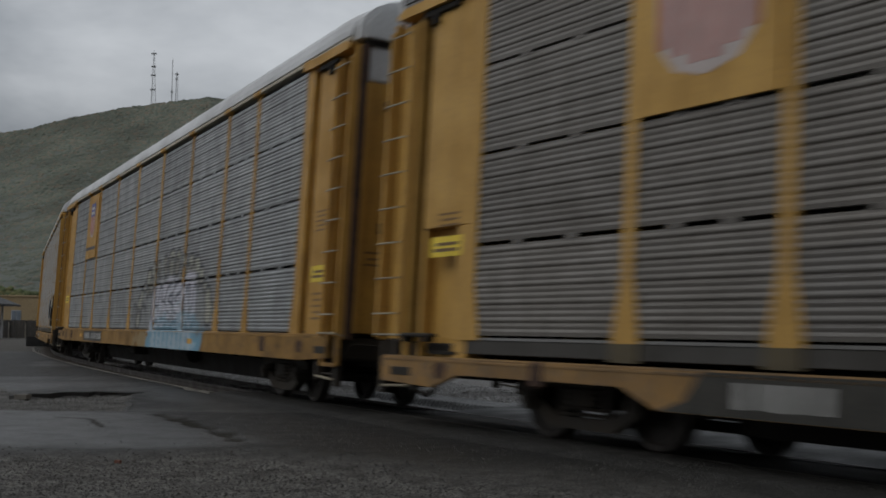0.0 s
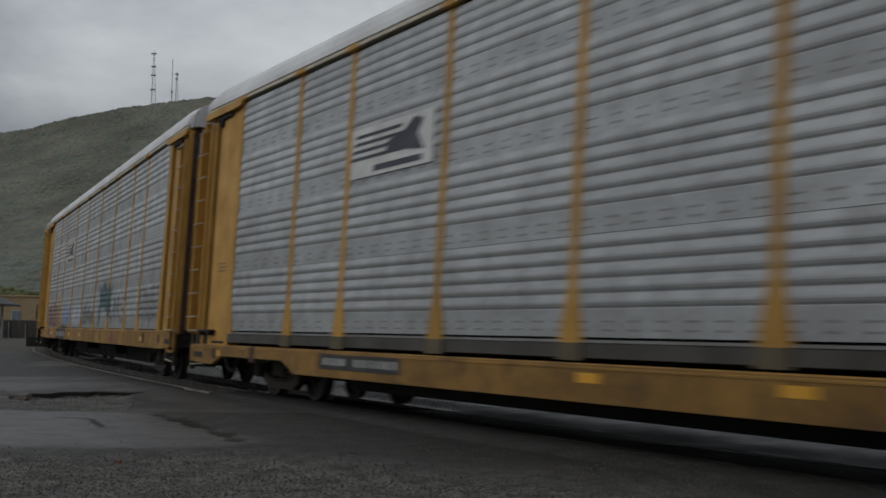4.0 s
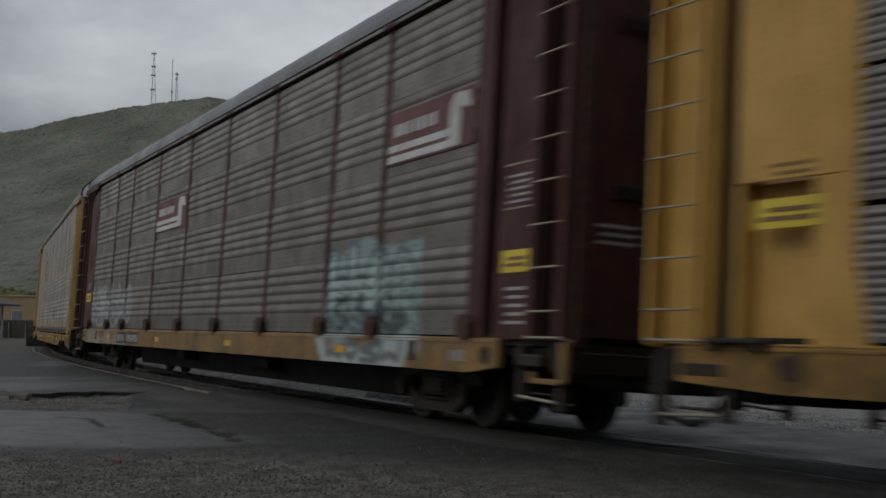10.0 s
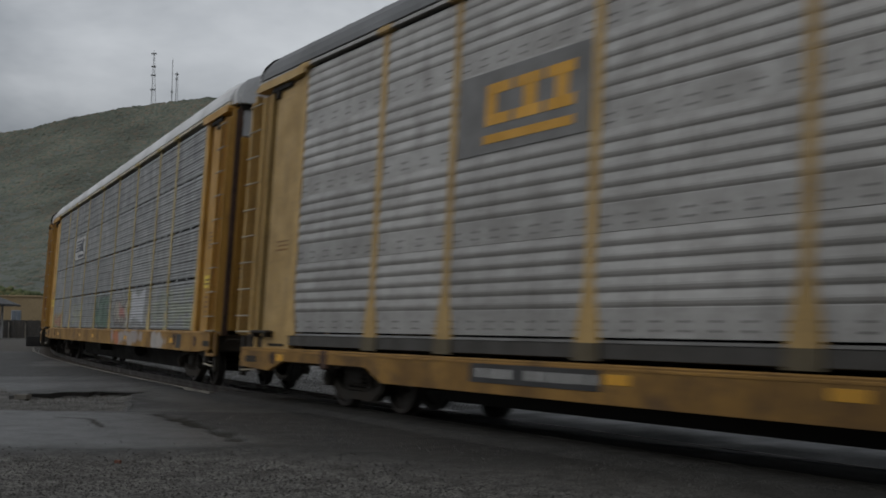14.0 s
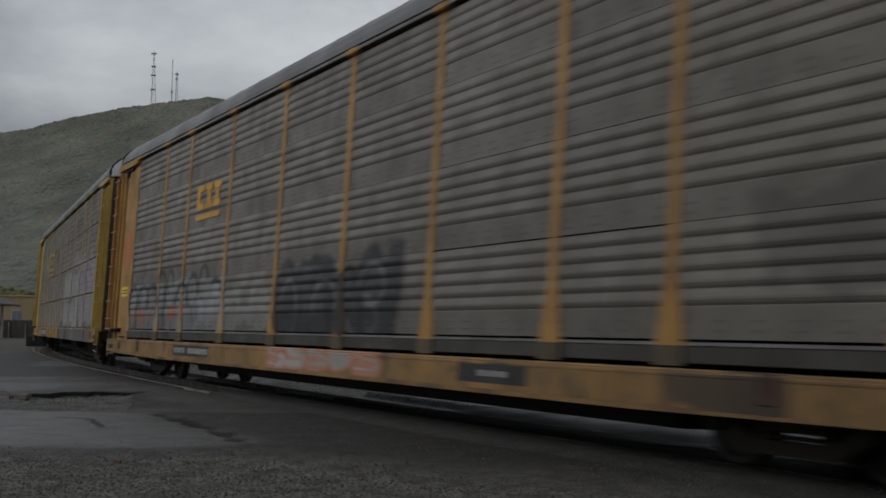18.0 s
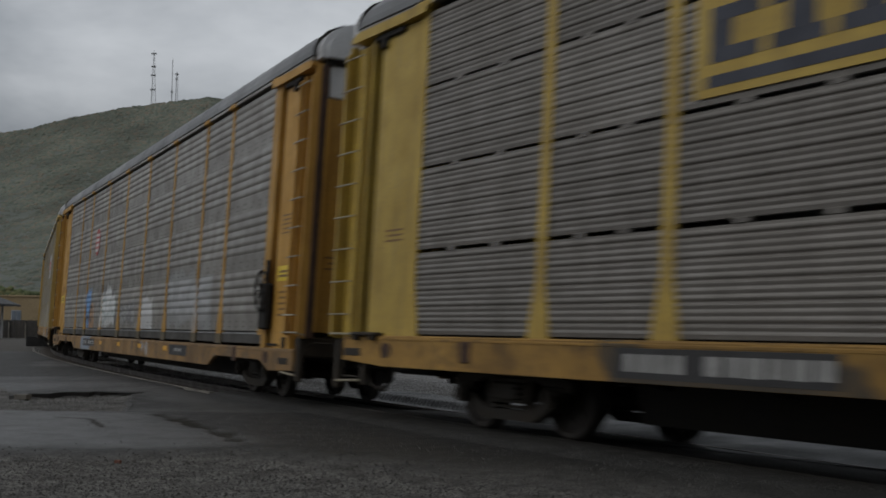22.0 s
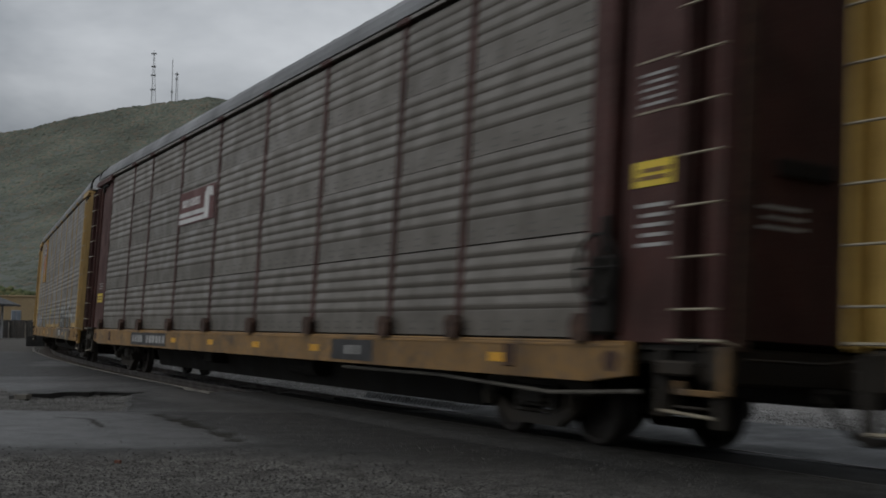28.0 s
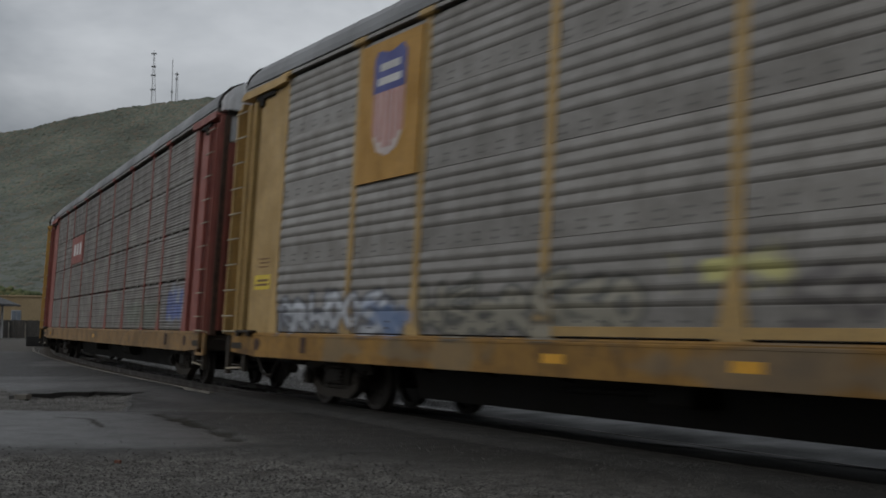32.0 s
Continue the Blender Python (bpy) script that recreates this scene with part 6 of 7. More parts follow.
def hand_brake(car, u=-11.95, z=1.72):
    wheel = hang("hand_brake", Shape().box(u - 0.20, u + 0.20, HALF - 0.03, HALF + 0.09, z - 0.62, z + 0.12, 0.03).box(u - 0.06, u + 0.06, HALF + 0.01, HALF + 0.05, z - 0.6, z + 0.5, 0.01).mesh("hand_brake", BLACK), car)
    rim = [(u + 0.32 * math.cos(a), HALF + 0.13, z + 0.32 * math.sin(a)) for a in [k * math.pi / 9 for k in range(19)]]
    sh = Shape().tube(rim, 0.02, 6)
    for k in range(4):
        a = k * math.pi / 4
        sh.tube([(u + 0.31 * math.cos(a), HALF + 0.13, z + 0.31 * math.sin(a)), (u - 0.31 * math.cos(a), HALF + 0.13, z - 0.31 * math.sin(a))], 0.012, 6)
    hang("brake_wheel", sh.mesh("brake_wheel", BLACK), wheel)


def striped_horse(car, u0, u1, z0, z1):
    """A dark figure-like block trailing white speed lines, much worn."""
    w, h = u1 - u0, z1 - z0
    base = hang("sign_panel", flat_shape([(u0, z0), (u1, z0), (u1, z1), (u0, z1)], HALF - 0.014, HALF - 0.006).mesh("sign_panel", WHITE), car)
    sh = Shape()
    for k in range(4):
        z = z0 + (0.36 + 0.15 * k) * h
        sh.prism(lean_bar(u0 + 0.36 * w, u1 - 0.02 * w * k, z, z + 0.07 * h, 0.02), "y", HALF - 0.006, HALF - 0.002)
    sh.prism([(u0 + 0.10 * w, z0 + 0.28 * h), (u0 + 0.30 * w, z0 + 0.36 * h), (u0 + 0.56 * w, z0 + 0.40 * h), (u0 + 0.52 * w, z0 + 0.62 * h), (u0 + 0.34 * w, z0 + 0.72 * h), (u0 + 0.22 * w, z0 + 0.95 * h), (u0 + 0.12 * w, z0 + 0.86 * h), (u0 + 0.18 * w, z0 + 0.62 * h)], "y", HALF - 0.002, HALF + 0.002)
    sh.prism(lean_bar(u0 + 0.12 * w, u0 + 0.70 * w, z0 + 0.08 * h, z0 + 0.20 * h), "y", HALF - 0.006, HALF - 0.002)
    for piece in sh.pieces():
        hang("sign_mark", piece.mesh("sign_mark", LOGO_DARK), base)


def gold_marks(car, u0, u1, z0, z1, panel=None, mat=LOGO_GOLD):
    """A short block logo over an underline, as plain shapes."""
    w, h, y = u1 - u0, z1 - z0, HALF - 0.014
    holder = car
    if panel:
        holder = hang("sign_panel", flat_shape([(u0 - 0.14, z0 - 0.08), (u1 + 0.14, z0 - 0.08), (u1 + 0.14, z1 + 0.12), (u0 - 0.14, z1 + 0.12)], y, y + 0.010).mesh("sign_panel", panel), car)
        y += 0.010
    sh = Shape()
    for k in range(3):
        a = u0 + k * w * 0.345
        b = a + w * 0.29
        sh.prism([(a, z0 + 0.30 * h), (b, z0 + 0.30 * h), (b, z0 + 0.48 * h), (a, z0 + 0.48 * h)], "y", y, y + 0.004)
        sh.prism([(a, z0 + 0.82 * h), (b, z0 + 0.82 * h), (b, z1), (a, z1)], "y", y, y + 0.004)
        c0, c1 = ((0.06, 0.20), (0.05, 0.20), (0.16, 0.29))[k]
        sh.prism([(a + w * c0, z0 + 0.481 * h), (a + w * c1, z0 + 0.481 * h), (a + w * c1, z0 + 0.819 * h), (a + w * c0, z0 + 0.819 * h)], "y", y, y + 0.004)
    sh.prism(lean_bar(u0, u1, z0, z0 + 0.15 * h), "y", y, y + 0.004)
    for piece in sh.pieces():
        hang("sign_mark", piece.mesh("sign_mark", mat), holder)


def swoosh_sign(car, u0, u1, z0, z1, mirror=False):
    """A maroon panel with two white rails rising into a hook."""
    w, h, y = u1 - u0, z1 - z0, HALF - 0.014
    base = hang("sign_panel", flat_shape([(u0, z0), (u1, z0), (u1, z1), (u0, z1)], y, y + 0.008).mesh("sign_panel", MAROON), car)
    y += 0.008

    def U(f):
        return u0 + w * (1 - f if mirror else f)
    sh = Shape()
    for k in (0.04, 0.24):
        sh.prism([(U(0.22), z0 + k * h), (U(1.0), z0 + k * h), (U(1.0), z0 + (k + 0.13) * h), (U(0.26), z0 + (k + 0.13) * h)], "y", y, y + 0.004)
    sh.prism([(U(0.14), z0 + 0.04 * h), (U(0.26), z0 + 0.04 * h), (U(0.26), z0 + 0.78 * h), (U(0.14), z0 + 0.78 * h)], "y", y, y + 0.004)
    sh.prism([(U(0.02), z0 + 0.62 * h), (U(0.26), z0 + 0.78 * h), (U(0.20), z0 + 0.96 * h), (U(0.06), z0 + 0.92 * h)], "y", y + 0.004, y + 0.008)
    for piece in sh.pieces():
        hang("hook_stripe", piece.mesh("hook_stripe", WHITE), base)
    letter_blocks(base, "lettering", u0 + (0.05 if mirror else 0.42) * w, u0 + (0.5 if mirror else 0.95) * w, z0 + 0.52 * h, z0 + 0.76 * h, 7, WHITE, y, 3)


FADED_RED = material("faded_red_spray", (0.48, 0.115, 0.04), (0.46, 0.18, 0.06), rough=0.6, streak=0.4, grime=0.4)
FADED_BLUE = material("faded_pale_blue_spray", (0.24, 0.31, 0.38), (0.34, 0.30, 0.20), rough=0.6, streak=0.4, grime=0.4)
FADED_MAUVE = material("faded_mauve_spray", (0.27, 0.16, 0.17), (0.38, 0.22, 0.09), rough=0.6, streak=0.4, grime=0.4)
MAROON = material("maroon_sign_paint", (0.13, 0.04, 0.038), (0.10, 0.034, 0.032), rough=0.6, streak=0.3)


def build_train():
    S = Spray
    ink = (0.03, 0.03, 0.035)
    # 1
    c = add(label="yellow-trimmed autorack car with grimy close-ribbed sheets and faded shield sign", trim=LEMON, skin=STEEL_DARK, roof=ROOF_GREY, style="fine", sill="notched", sill_paint=ORANGE, seed=1, hatch=True,
            spray=S().blob(-6, 6.9, 1.1, 1.9, (0.16, 0.155, 0.15), 11, 0.45, 2.2))
    shield_logo(logo_plate(c, LEMON), 7.99, 4.2, 0.66, 1.6, HALF + 0.018)
    hang("dark_plate", flat_shape([(2.0, 0.435), (8.42, 0.435), (8.1, 0.54), (7.9, 0.797), (2.0, 0.797)], 1.531, 1.536).mesh("dark_plate", OLIVE_PLATE), c, label="dirty dark olive paint patch")
    letter_blocks(c, "stencil_text", 6.5, 7.6, 0.50, 0.72, 5, GREY_INK, 1.5365, 3)
    corner_notes(c, 2)
    # 2
    beige = (0.42, 0.41, 0.34)
    arch = [(-3.1 + 3.35 * math.cos(a), 1.15 + 1.42 * math.sin(a) ** 0.8, 0.20 + 0.07 * math.sin(a * 9.0)) for a in [math.pi * (k + 0.3) / 17 for k in range(17)]]
    g = S().bubbles(arch, beige, ink, 0.95).bubbles([(u * 0.88 - 0.37, z * 0.93 + 0.02, r * 0.8) for u, z, r in arch[3:-3]], (0.30, 0.29, 0.24), ink, 0.9).loops(-0.6, 0.9, 1.1, 1.7, ink, 4, 3, 0.06, 0.8)
    g.blob(-5.5, -1.15, 0.98, 2.2, (0.55, 0.54, 0.60), 3, 1.0, 1.2).tag(-5.3, -1.4, 1.1, 2.0, (0.60, 0.60, 0.66), (0.05, 0.06, 0.09), 5, 6, 0.12).blob(-5.9, -1.2, 0.6, 1.36, (0.17, 0.33, 0.43), 103, 0.75, 1.5).tag(-5.2, -1.5, 1.1, 1.7, None, (0.55, 0.60, 0.66), 104, 6, 0.035, 0.9)
    g.blob(-6.3, -1.1, 0.3, 1.03, (0.15, 0.30, 0.40), 3).tag(-5.9, -1.5, 0.65, 0.95, (0.34, 0.47, 0.55), None, 9, 7, 0.06, 0.8).arcs([(-1.9 - 0.42 * k, 0.6, 0.06, 0.42, 0, 180) for k in range(9)], (0.46, 0.50, 0.53), 0.045, 0.7).blob(-1.1, 0.5, 0.6, 1.0, (0.30, 0.24, 0.14), 6, 0.7)
    c = add(label="grey close-ribbed autorack car with white, beige and blue graffiti", trim=YELLOW, skin=STEEL_MID, roof=ROOF_WHITE, style="fine", sill="flush", seed=2, spray=g)
    shield_logo(logo_plate(c, YELLOW, 3.16), 7.97, 4.32, 0.36, 1.08, HALF + 0.018)
    bar_block(c, "sign_line", 7.2, 8.8, 3.42, 3.58, 1, LOGO_DARK, HALF + 0.018)
    stencil_plate(c, 4.86, 7.86, "flush", 5)
    corner_notes(c, 3)
    # 3
    c = add(label="pale ribbed autorack car with striped black and white sign", trim=YELLOW, skin=STEEL_LIGHT, roof=ROOF_WHITE, sill="notched", seed=3,
            spray=S().blob(-11.5, -9.2, 1.8, 2.3, (0.34, 0.40, 0.44), 17, 0.5))
    striped_horse(c, 4.5, 6.9, 3.25, 3.95)
    stencil_plate(c, 5.0, 7.5, "notched", 6)
    hand_brake(c)
    corner_notes(c, 4, yellow=False)
    # 4
    g = S().blob(7.3, 11.4, 1.05, 2.0, (0.42, 0.31, 0.07), 21, 0.75, 2.4).blob(7.9, 11.3, 1.1, 1.95, (0.13, 0.065, 0.13), 121, 0.85, 2.0).tag(7.4, 11.5, 1.15, 1.9, (0.12, 0.05, 0.11), (0.30, 0.20, 0.12), 18, 7, 0.085).tag(7.3, 9.4, 1.2, 1.8, None, (0.48, 0.36, 0.08), 118, 4, 0.035, 0.9)
    g.tag(4.4, 6.5, 1.2, 1.95, (0.085, 0.20, 0.50), (0.24, 0.36, 0.55), 22, 4, 0.075).tag(1.5, 4.0, 1.2, 1.8, (0.52, 0.55, 0.60), (0.32, 0.36, 0.42), 23, 4, 0.13)
    g.tag(-1.2, 1.1, 1.2, 1.8, None, (0.08, 0.08, 0.09), 24, 4, 0.07, 0.8).blob(-4.8, -2.35, 1.5, 2.25, (0.028, 0.085, 0.105), 25).blob(-2.75, -2.35, 1.05, 1.6, (0.028, 0.085, 0.105), 26).blob(-4.9, -3.9, 1.2, 1.7, (0.03, 0.08, 0.10), 28, 0.8)
    g.tag(-7.0, -5.0, 1.25, 2.0, None, (0.10, 0.10, 0.11), 27, 3, 0.06, 0.7).tag(-11.4, -9.1, 1.3, 1.95, (0.42, 0.42, 0.43), (0.08, 0.08, 0.09), 29, 4, 0.10, 0.8)
    g.blob(4.75, 7.75, 0.45, 1.2, (0.026, 0.026, 0.028), 131, 1.0, 0.6).blob(9.0, 9.6, 0.75, 1.03, (0.13, 0.055, 0.12), 132, 0.8).blob(-6.1, -5.1, 0.72, 1.0, (0.20, 0.05, 0.05), 31, 0.8).blob(8.5, 11.0, 0.7, 0.98, (0.35, 0.20, 0.12), 33, 0.5)
    c = add(label="pale ribbed autorack car with teal, blue and maroon graffiti", trim=YELLOW, skin=STEEL_LIGHT, roof=ROOF_WHITE, sill="flush", seed=4, spray=g)
    striped_horse(c, 4.4, 6.7, 3.3, 4.05)
    for u, z, w, h in ((12.3, 1.52, 0.2, 0.3), (12.1, 3.1, 0.14, 0.3)):
        hang("sprayed_patch", flat_shape([(u + w * math.cos(a) * (1 + 0.2 * math.sin(3 * a)), z + h * math.sin(a)) for a in [k * math.pi / 12 for k in range(24)]], HALF - 0.03, HALF - 0.024).mesh("sprayed_patch", FADED_BLUE if z < 2 else FADED_MAUVE), c, label="faded sprayed patch")
    stencil_plate(c, 5.0, 7.5, "flush", 8, False)
    corner_notes(c, 5, yellow=False)
    # 5
    g = S().blob(1.7, 4.1, 1.12, 2.02, (0.24, 0.27, 0.25), 35, 0.7, 2.5).tag(1.8, 4.0, 1.2, 1.9, None, (0.10, 0.12, 0.12), 36, 4, 0.06, 0.7)
    g.blob(-0.6, 1.2, 1.12, 1.95, (0.24, 0.27, 0.22), 37, 0.6, 2.5).blob(-0.9, 1.0, 0.7, 1.0, (0.20, 0.22, 0.25), 39, 0.5, 2.4).blob(-3.2, -2.2, 0.7, 0.95, (0.16, 0.16, 0.17), 40, 0.6).blob(6.95, 7.15, 1.3, 1.55, (0.5, 0.10, 0.07), 41)
    c = add(label="yellow-trimmed autorack car with grimy close-ribbed sheets and shield sign", trim=LEMON, skin=STEEL_DARK, roof=ROOF_WHITE, style="fine", sill="flush", seed=5, spray=g, hatch=True)
    shield_logo(logo_plate(c, LEMON), 7.81, 4.15, 0.54, 1.58, HALF + 0.018)
    stencil_plate(c, 5.0, 7.78, "flush", 9)
    letter_blocks(decal(c, "pale_plate", -6.55, -5.0, 0.72, 0.97, WHITE, 1.531), "stencil_text", -6.2, -5.3, 0.77, 0.92, 4, STENCIL, 1.537, 3)
    hand_brake(c)
    corner_notes(c, 6)
    # 6
    g = S().blob(-10.3, -7.0, 0.95, 2.3, (0.27, 0.37, 0.375), 43, 0.95, 1.1).tag(-10.2, -7.2, 1.2, 2.2, (0.36, 0.46, 0.455), (0.09, 0.13, 0.14), 44, 4, 0.15, 0.95).tag(-9.9, -7.4, 1.1, 1.6, None, (0.05, 0.06, 0.07), 144, 5, 0.05, 0.9)
    g.blob(-10.2, -7.0, 0.4, 1.03, (0.40, 0.45, 0.44), 45, 0.95).tag(-9.9, -7.3, 0.7, 0.98, None, (0.09, 0.11, 0.11), 145, 4, 0.05, 0.9)
    g.blob(6.2, 11.6, 1.12, 2.1, (0.23, 0.235, 0.23), 146, 0.7, 2.0).tag(6.3, 11.5, 1.2, 2.25, (0.20, 0.20, 0.195), (0.48, 0.49, 0.49), 46, 6, 0.12, 0.9).blob(6.3, 11.5, 0.5, 1.0, (0.28, 0.28, 0.26), 47, 0.6)
    c = add(label="brown-trimmed ribbed autorack car with pale teal graffiti and two swoosh signs", trim=BROWN, skin=STEEL_SOOT, roof=ROOF_GREY, sill="plain_posts", sill_paint=ORANGE, seed=6, spray=g)
    swoosh_sign(c, 1.5, 4.1, 3.28, 3.98)
    swoosh_sign(c, -11.5, -9.1, 3.28, 3.98)
    stencil_plate(c, 4.93, 7.45, "flush", 10)
    stencil_plate(c, -11.9, -11.0, "flush", 11, False)
    corner_notes(c, 7, ink=GREY_INK, z_card=1.75, framed=True)
    # 7
    c = add(label="grey ribbed autorack car with yellow posts and gold block sign", trim=KHAKI, sill_paint=YELLOW, skin=STEEL_PALE, roof=ROOF_GREY, sill="notched", seed=7,
            spray=S().tag(-3.8, -2.4, 1.4, 1.85, None, (0.07, 0.07, 0.075), 48, 4, 0.07, 0.9).blob(-9.9, -9.5, 1.5, 1.75, (0.40, 0.22, 0.22), 49, 0.6))
    hang("greyed_patch", plate(4.32, 6.93, 3.17, 4.14, HALF - 0.020, 0.005).mesh("greyed_patch", GREYED), c, label="darker grey repainted patch")
    gold_marks(c, 4.6, 6.35, 3.28, 3.98)
    stencil_plate(c, 3.9, 6.3, "notched", 12)
    stencil_plate(c, -6.1, -5.0, "notched", 13)
    decal(c, "chart_plate", -6.8, -6.35, 0.48, 0.78, STENCIL, 1.531)
    corner_notes(c, 8, yellow=False)
    # 8
    g = S().tag(9.2, 11.5, 1.15, 1.5, (0.40, 0.13, 0.09), (0.38, 0.34, 0.12), 50, 4, 0.09, 0.8).tag(4.0, 6.3, 1.2, 1.85, (0.40, 0.42, 0.22), None, 51, 4, 0.07, 0.6)
    g.tag(-1.0, 1.2, 1.2, 1.95, (0.14, 0.24, 0.17), (0.06, 0.09, 0.08), 52, 3, 0.15, 0.9).tag(-4.3, -2.1, 1.15, 1.85, (0.42, 0.40, 0.34), (0.10, 0.08, 0.08), 53, 4, 0.12).blob(-3.8, -2.9, 1.35, 1.7, (0.45, 0.10, 0.07), 54, 0.8)
    g.blob(-6.35, -4.6, 1.12, 2.0, (0.58, 0.59, 0.62), 55, 0.95).blob(-4.5, -4.2, 1.3, 2.0, (0.55, 0.42, 0.06), 56, 0.8).tag(-11.4, -7.4, 1.2, 1.95, (0.22, 0.24, 0.22), (0.36, 0.38, 0.28), 57, 6, 0.08, 0.7)
    g.blob(-6.8, -2.3, 0.72, 1.0, (0.34, 0.32, 0.32), 58, 0.8).blob(-3.6, -2.4, 0.72, 1.0, (0.45, 0.14, 0.08), 59, 0.7).blob(-9.6, -7.8, 0.6, 1.0, (0.42, 0.42, 0.42), 60, 0.8)
    c = add(label="grey close-ribbed autorack car with many-coloured graffiti", trim=YELLOW, post_paint=STRAW, skin=STEEL_MID, roof=ROOF_WHITE, style="fine", sill="flush", seed=8, spray=g)
    striped_horse(c, 4.5, 6.6, 3.3, 4.0)
    corner_notes(c, 9)
    decal(c, "chart_plate", -10.9, -10.45, 0.70, 0.98, STENCIL, 1.531)
    # 9
    g = S().blob(-3.4, 1.55, 0.85, 2.2, (0.022, 0.022, 0.025), 161, 1.0, 1.5).bubbles([(-2.45, 1.85, 0.42), (0.85, 1.9, 0.34), (-0.7, 1.75, 0.36), (-2.7, 1.3, 0.45)], (0.030, 0.030, 0.034), (0.024, 0.024, 0.028), 0.9).arcs([(-2.5, 1.75, 0.42, 0.28, 0, 300), (-0.8, 1.5, 0.45, 0.35, -20, 200), (0.7, 1.45, 0.35, 0.45, 30, 260), (-2.2, 1.3, 0.5, 0.3, 100, 350)], (0.17, 0.17, 0.165), 0.04, 0.7).tag(-3.0, 1.4, 0.55, 0.95, (0.40, 0.40, 0.38), (0.45, 0.16, 0.08), 62, 5, 0.09, 0.9)
    g.tag(4.3, 11.6, 1.1, 2.1, (0.24, 0.26, 0.28), None, 63, 6, 0.24, 0.5).loops(4.2, 11.6, 1.1, 2.35, (0.028, 0.028, 0.034), 64, 9, 0.055).loops(4.6, 11.0, 1.05, 1.8, (0.05, 0.05, 0.055), 164, 8, 0.035, 0.8).blob(9.6, 11.3, 1.25, 1.5, (0.46, 0.14, 0.05), 65, 0.6, 3.0).blob(6.9, 7.9, 1.3, 1.55, (0.48, 0.14, 0.05), 166, 0.8, 2.6).blob(4.3, 6.0, 1.1, 1.9, (0.34, 0.34, 0.36), 167, 0.6, 2.2).blob(-10.5, -9.0, 0.42, 0.8, (0.04, 0.032, 0.026), 168, 0.85, 1.4).blob(-11.7, -10.0, 1.5, 2.3, (0.05, 0.05, 0.05), 169, 0.5, 2.0).tag(1.7, 4.2, 1.15, 1.75, (0.30, 0.30, 0.29), None, 66, 3, 0.15, 0.6)
    c = add(label="grimy ribbed autorack car with black and grey graffiti", trim=OCHRE, sill_paint=ORANGE, skin=STEEL_SOOT, roof=ROOF_GREY, sill="notched", seed=9, spray=g, deep=True, tape=False)
    gold_marks(c, 4.78, 6.38, 3.28, 3.98)
    stencil_plate(c, 4.7, 7.2, "notched", 14)
    stencil_plate(c, -6.7, -5.2, "notched", 15)
    corner_notes(c, 10)
    hang("sprayed_patch", flat_shape([(12.14 + 0.27 * math.cos(a) * (1 + 0.12 * math.sin(2 * a)), 3.0 + 0.46 * math.sin(a)) for a in [k * math.pi / 12 for k in range(24)]], HALF - 0.03, HALF - 0.024).mesh("sprayed_patch", FADED_RED), c, label="faded red sprayed disc")
    # 10
    vio, chalk = (0.36, 0.335, 0.37), (0.40, 0.40, 0.40)
    g = S().blob(-12.0, -6.2, 1.0, 3.3, vio, 67, 0.9, 0.9).blob(-7.2, -1.15, 0.9, 2.95, chalk, 167, 0.95, 1.8).blob(-7.2, -3.9, 2.5, 3.6, chalk, 267, 0.4, 2.2).bubbles([(-0.95, 1.3, 0.26)], chalk, (0.24, 0.24, 0.24), 0.8)
    g.arcs([(-9.4, 2.1, 1.5, 0.8, 20, 170), (-10.0, 1.7, 0.9, 0.7, 150, 400), (-7.7, 2.0, 0.9, 0.85, -60, 140), (-8.4, 1.6, 0.7, 0.4, 0, 200)], (0.19, 0.17, 0.20), 0.08, 0.6).loops(-11.0, -6.6, 1.3, 2.8, (0.20, 0.18, 0.21), 268, 5, 0.06, 0.5).loops(-6.2, -1.4, 1.5, 2.2, (0.05, 0.05, 0.05), 269, 7, 0.06, 0.8).loops(-6.8, -4.4, 2.2, 3.2, (0.06, 0.06, 0.06), 270, 4, 0.06, 0.7)
    g.blob(-3.0, -2.2, 2.7, 3.75, (0.27, 0.31, 0.24), 70, 0.5, 2.4).blob(-12.0, -0.6, 0.3, 1.2, (0.115, 0.113, 0.108), 71, 1.0).blob(-1.5, -0.75, 0.3, 1.03, (0.05, 0.048, 0.045), 72, 0.9).blob(-4.35, -3.35, 0.3, 1.12, (0.032, 0.031, 0.03), 73, 0.95).blob(-3.95, -3.45, 0.9, 1.75, (0.04, 0.04, 0.04), 173, 0.8, 2.6).blob(-8.8, -8.0, 0.3, 1.03, (0.11, 0.10, 0.10), 74, 0.7)
    g.blob(-11.75, -11.2, 0.86, 1.0, (0.17, 0.05, 0.11), 75, 0.9).tag(-11.0, -5.4, 0.74, 0.96, None, (0.12, 0.11, 0.12), 76, 9, 0.035, 0.7)
    g.blob(4.6, 7.9, 0.4, 1.03, (0.05, 0.048, 0.043), 171, 0.9)
    c = add(label="lemon-trimmed close-ribbed autorack car with tall violet and white graffiti", trim=SULFUR, sill_paint=LEMON, skin=STEEL_DARK, roof=ROOF_GREY, style="fine", sill="flush", seed=10, spray=g, tape=False)
    gold_marks(c, 4.55, 6.6, 3.28, 4.0, SULFUR, LOGO_DARK)
    stencil_plate(c, 5.0, 7.67, "flush", 16)
    corner_notes(c, 11, yellow=False)
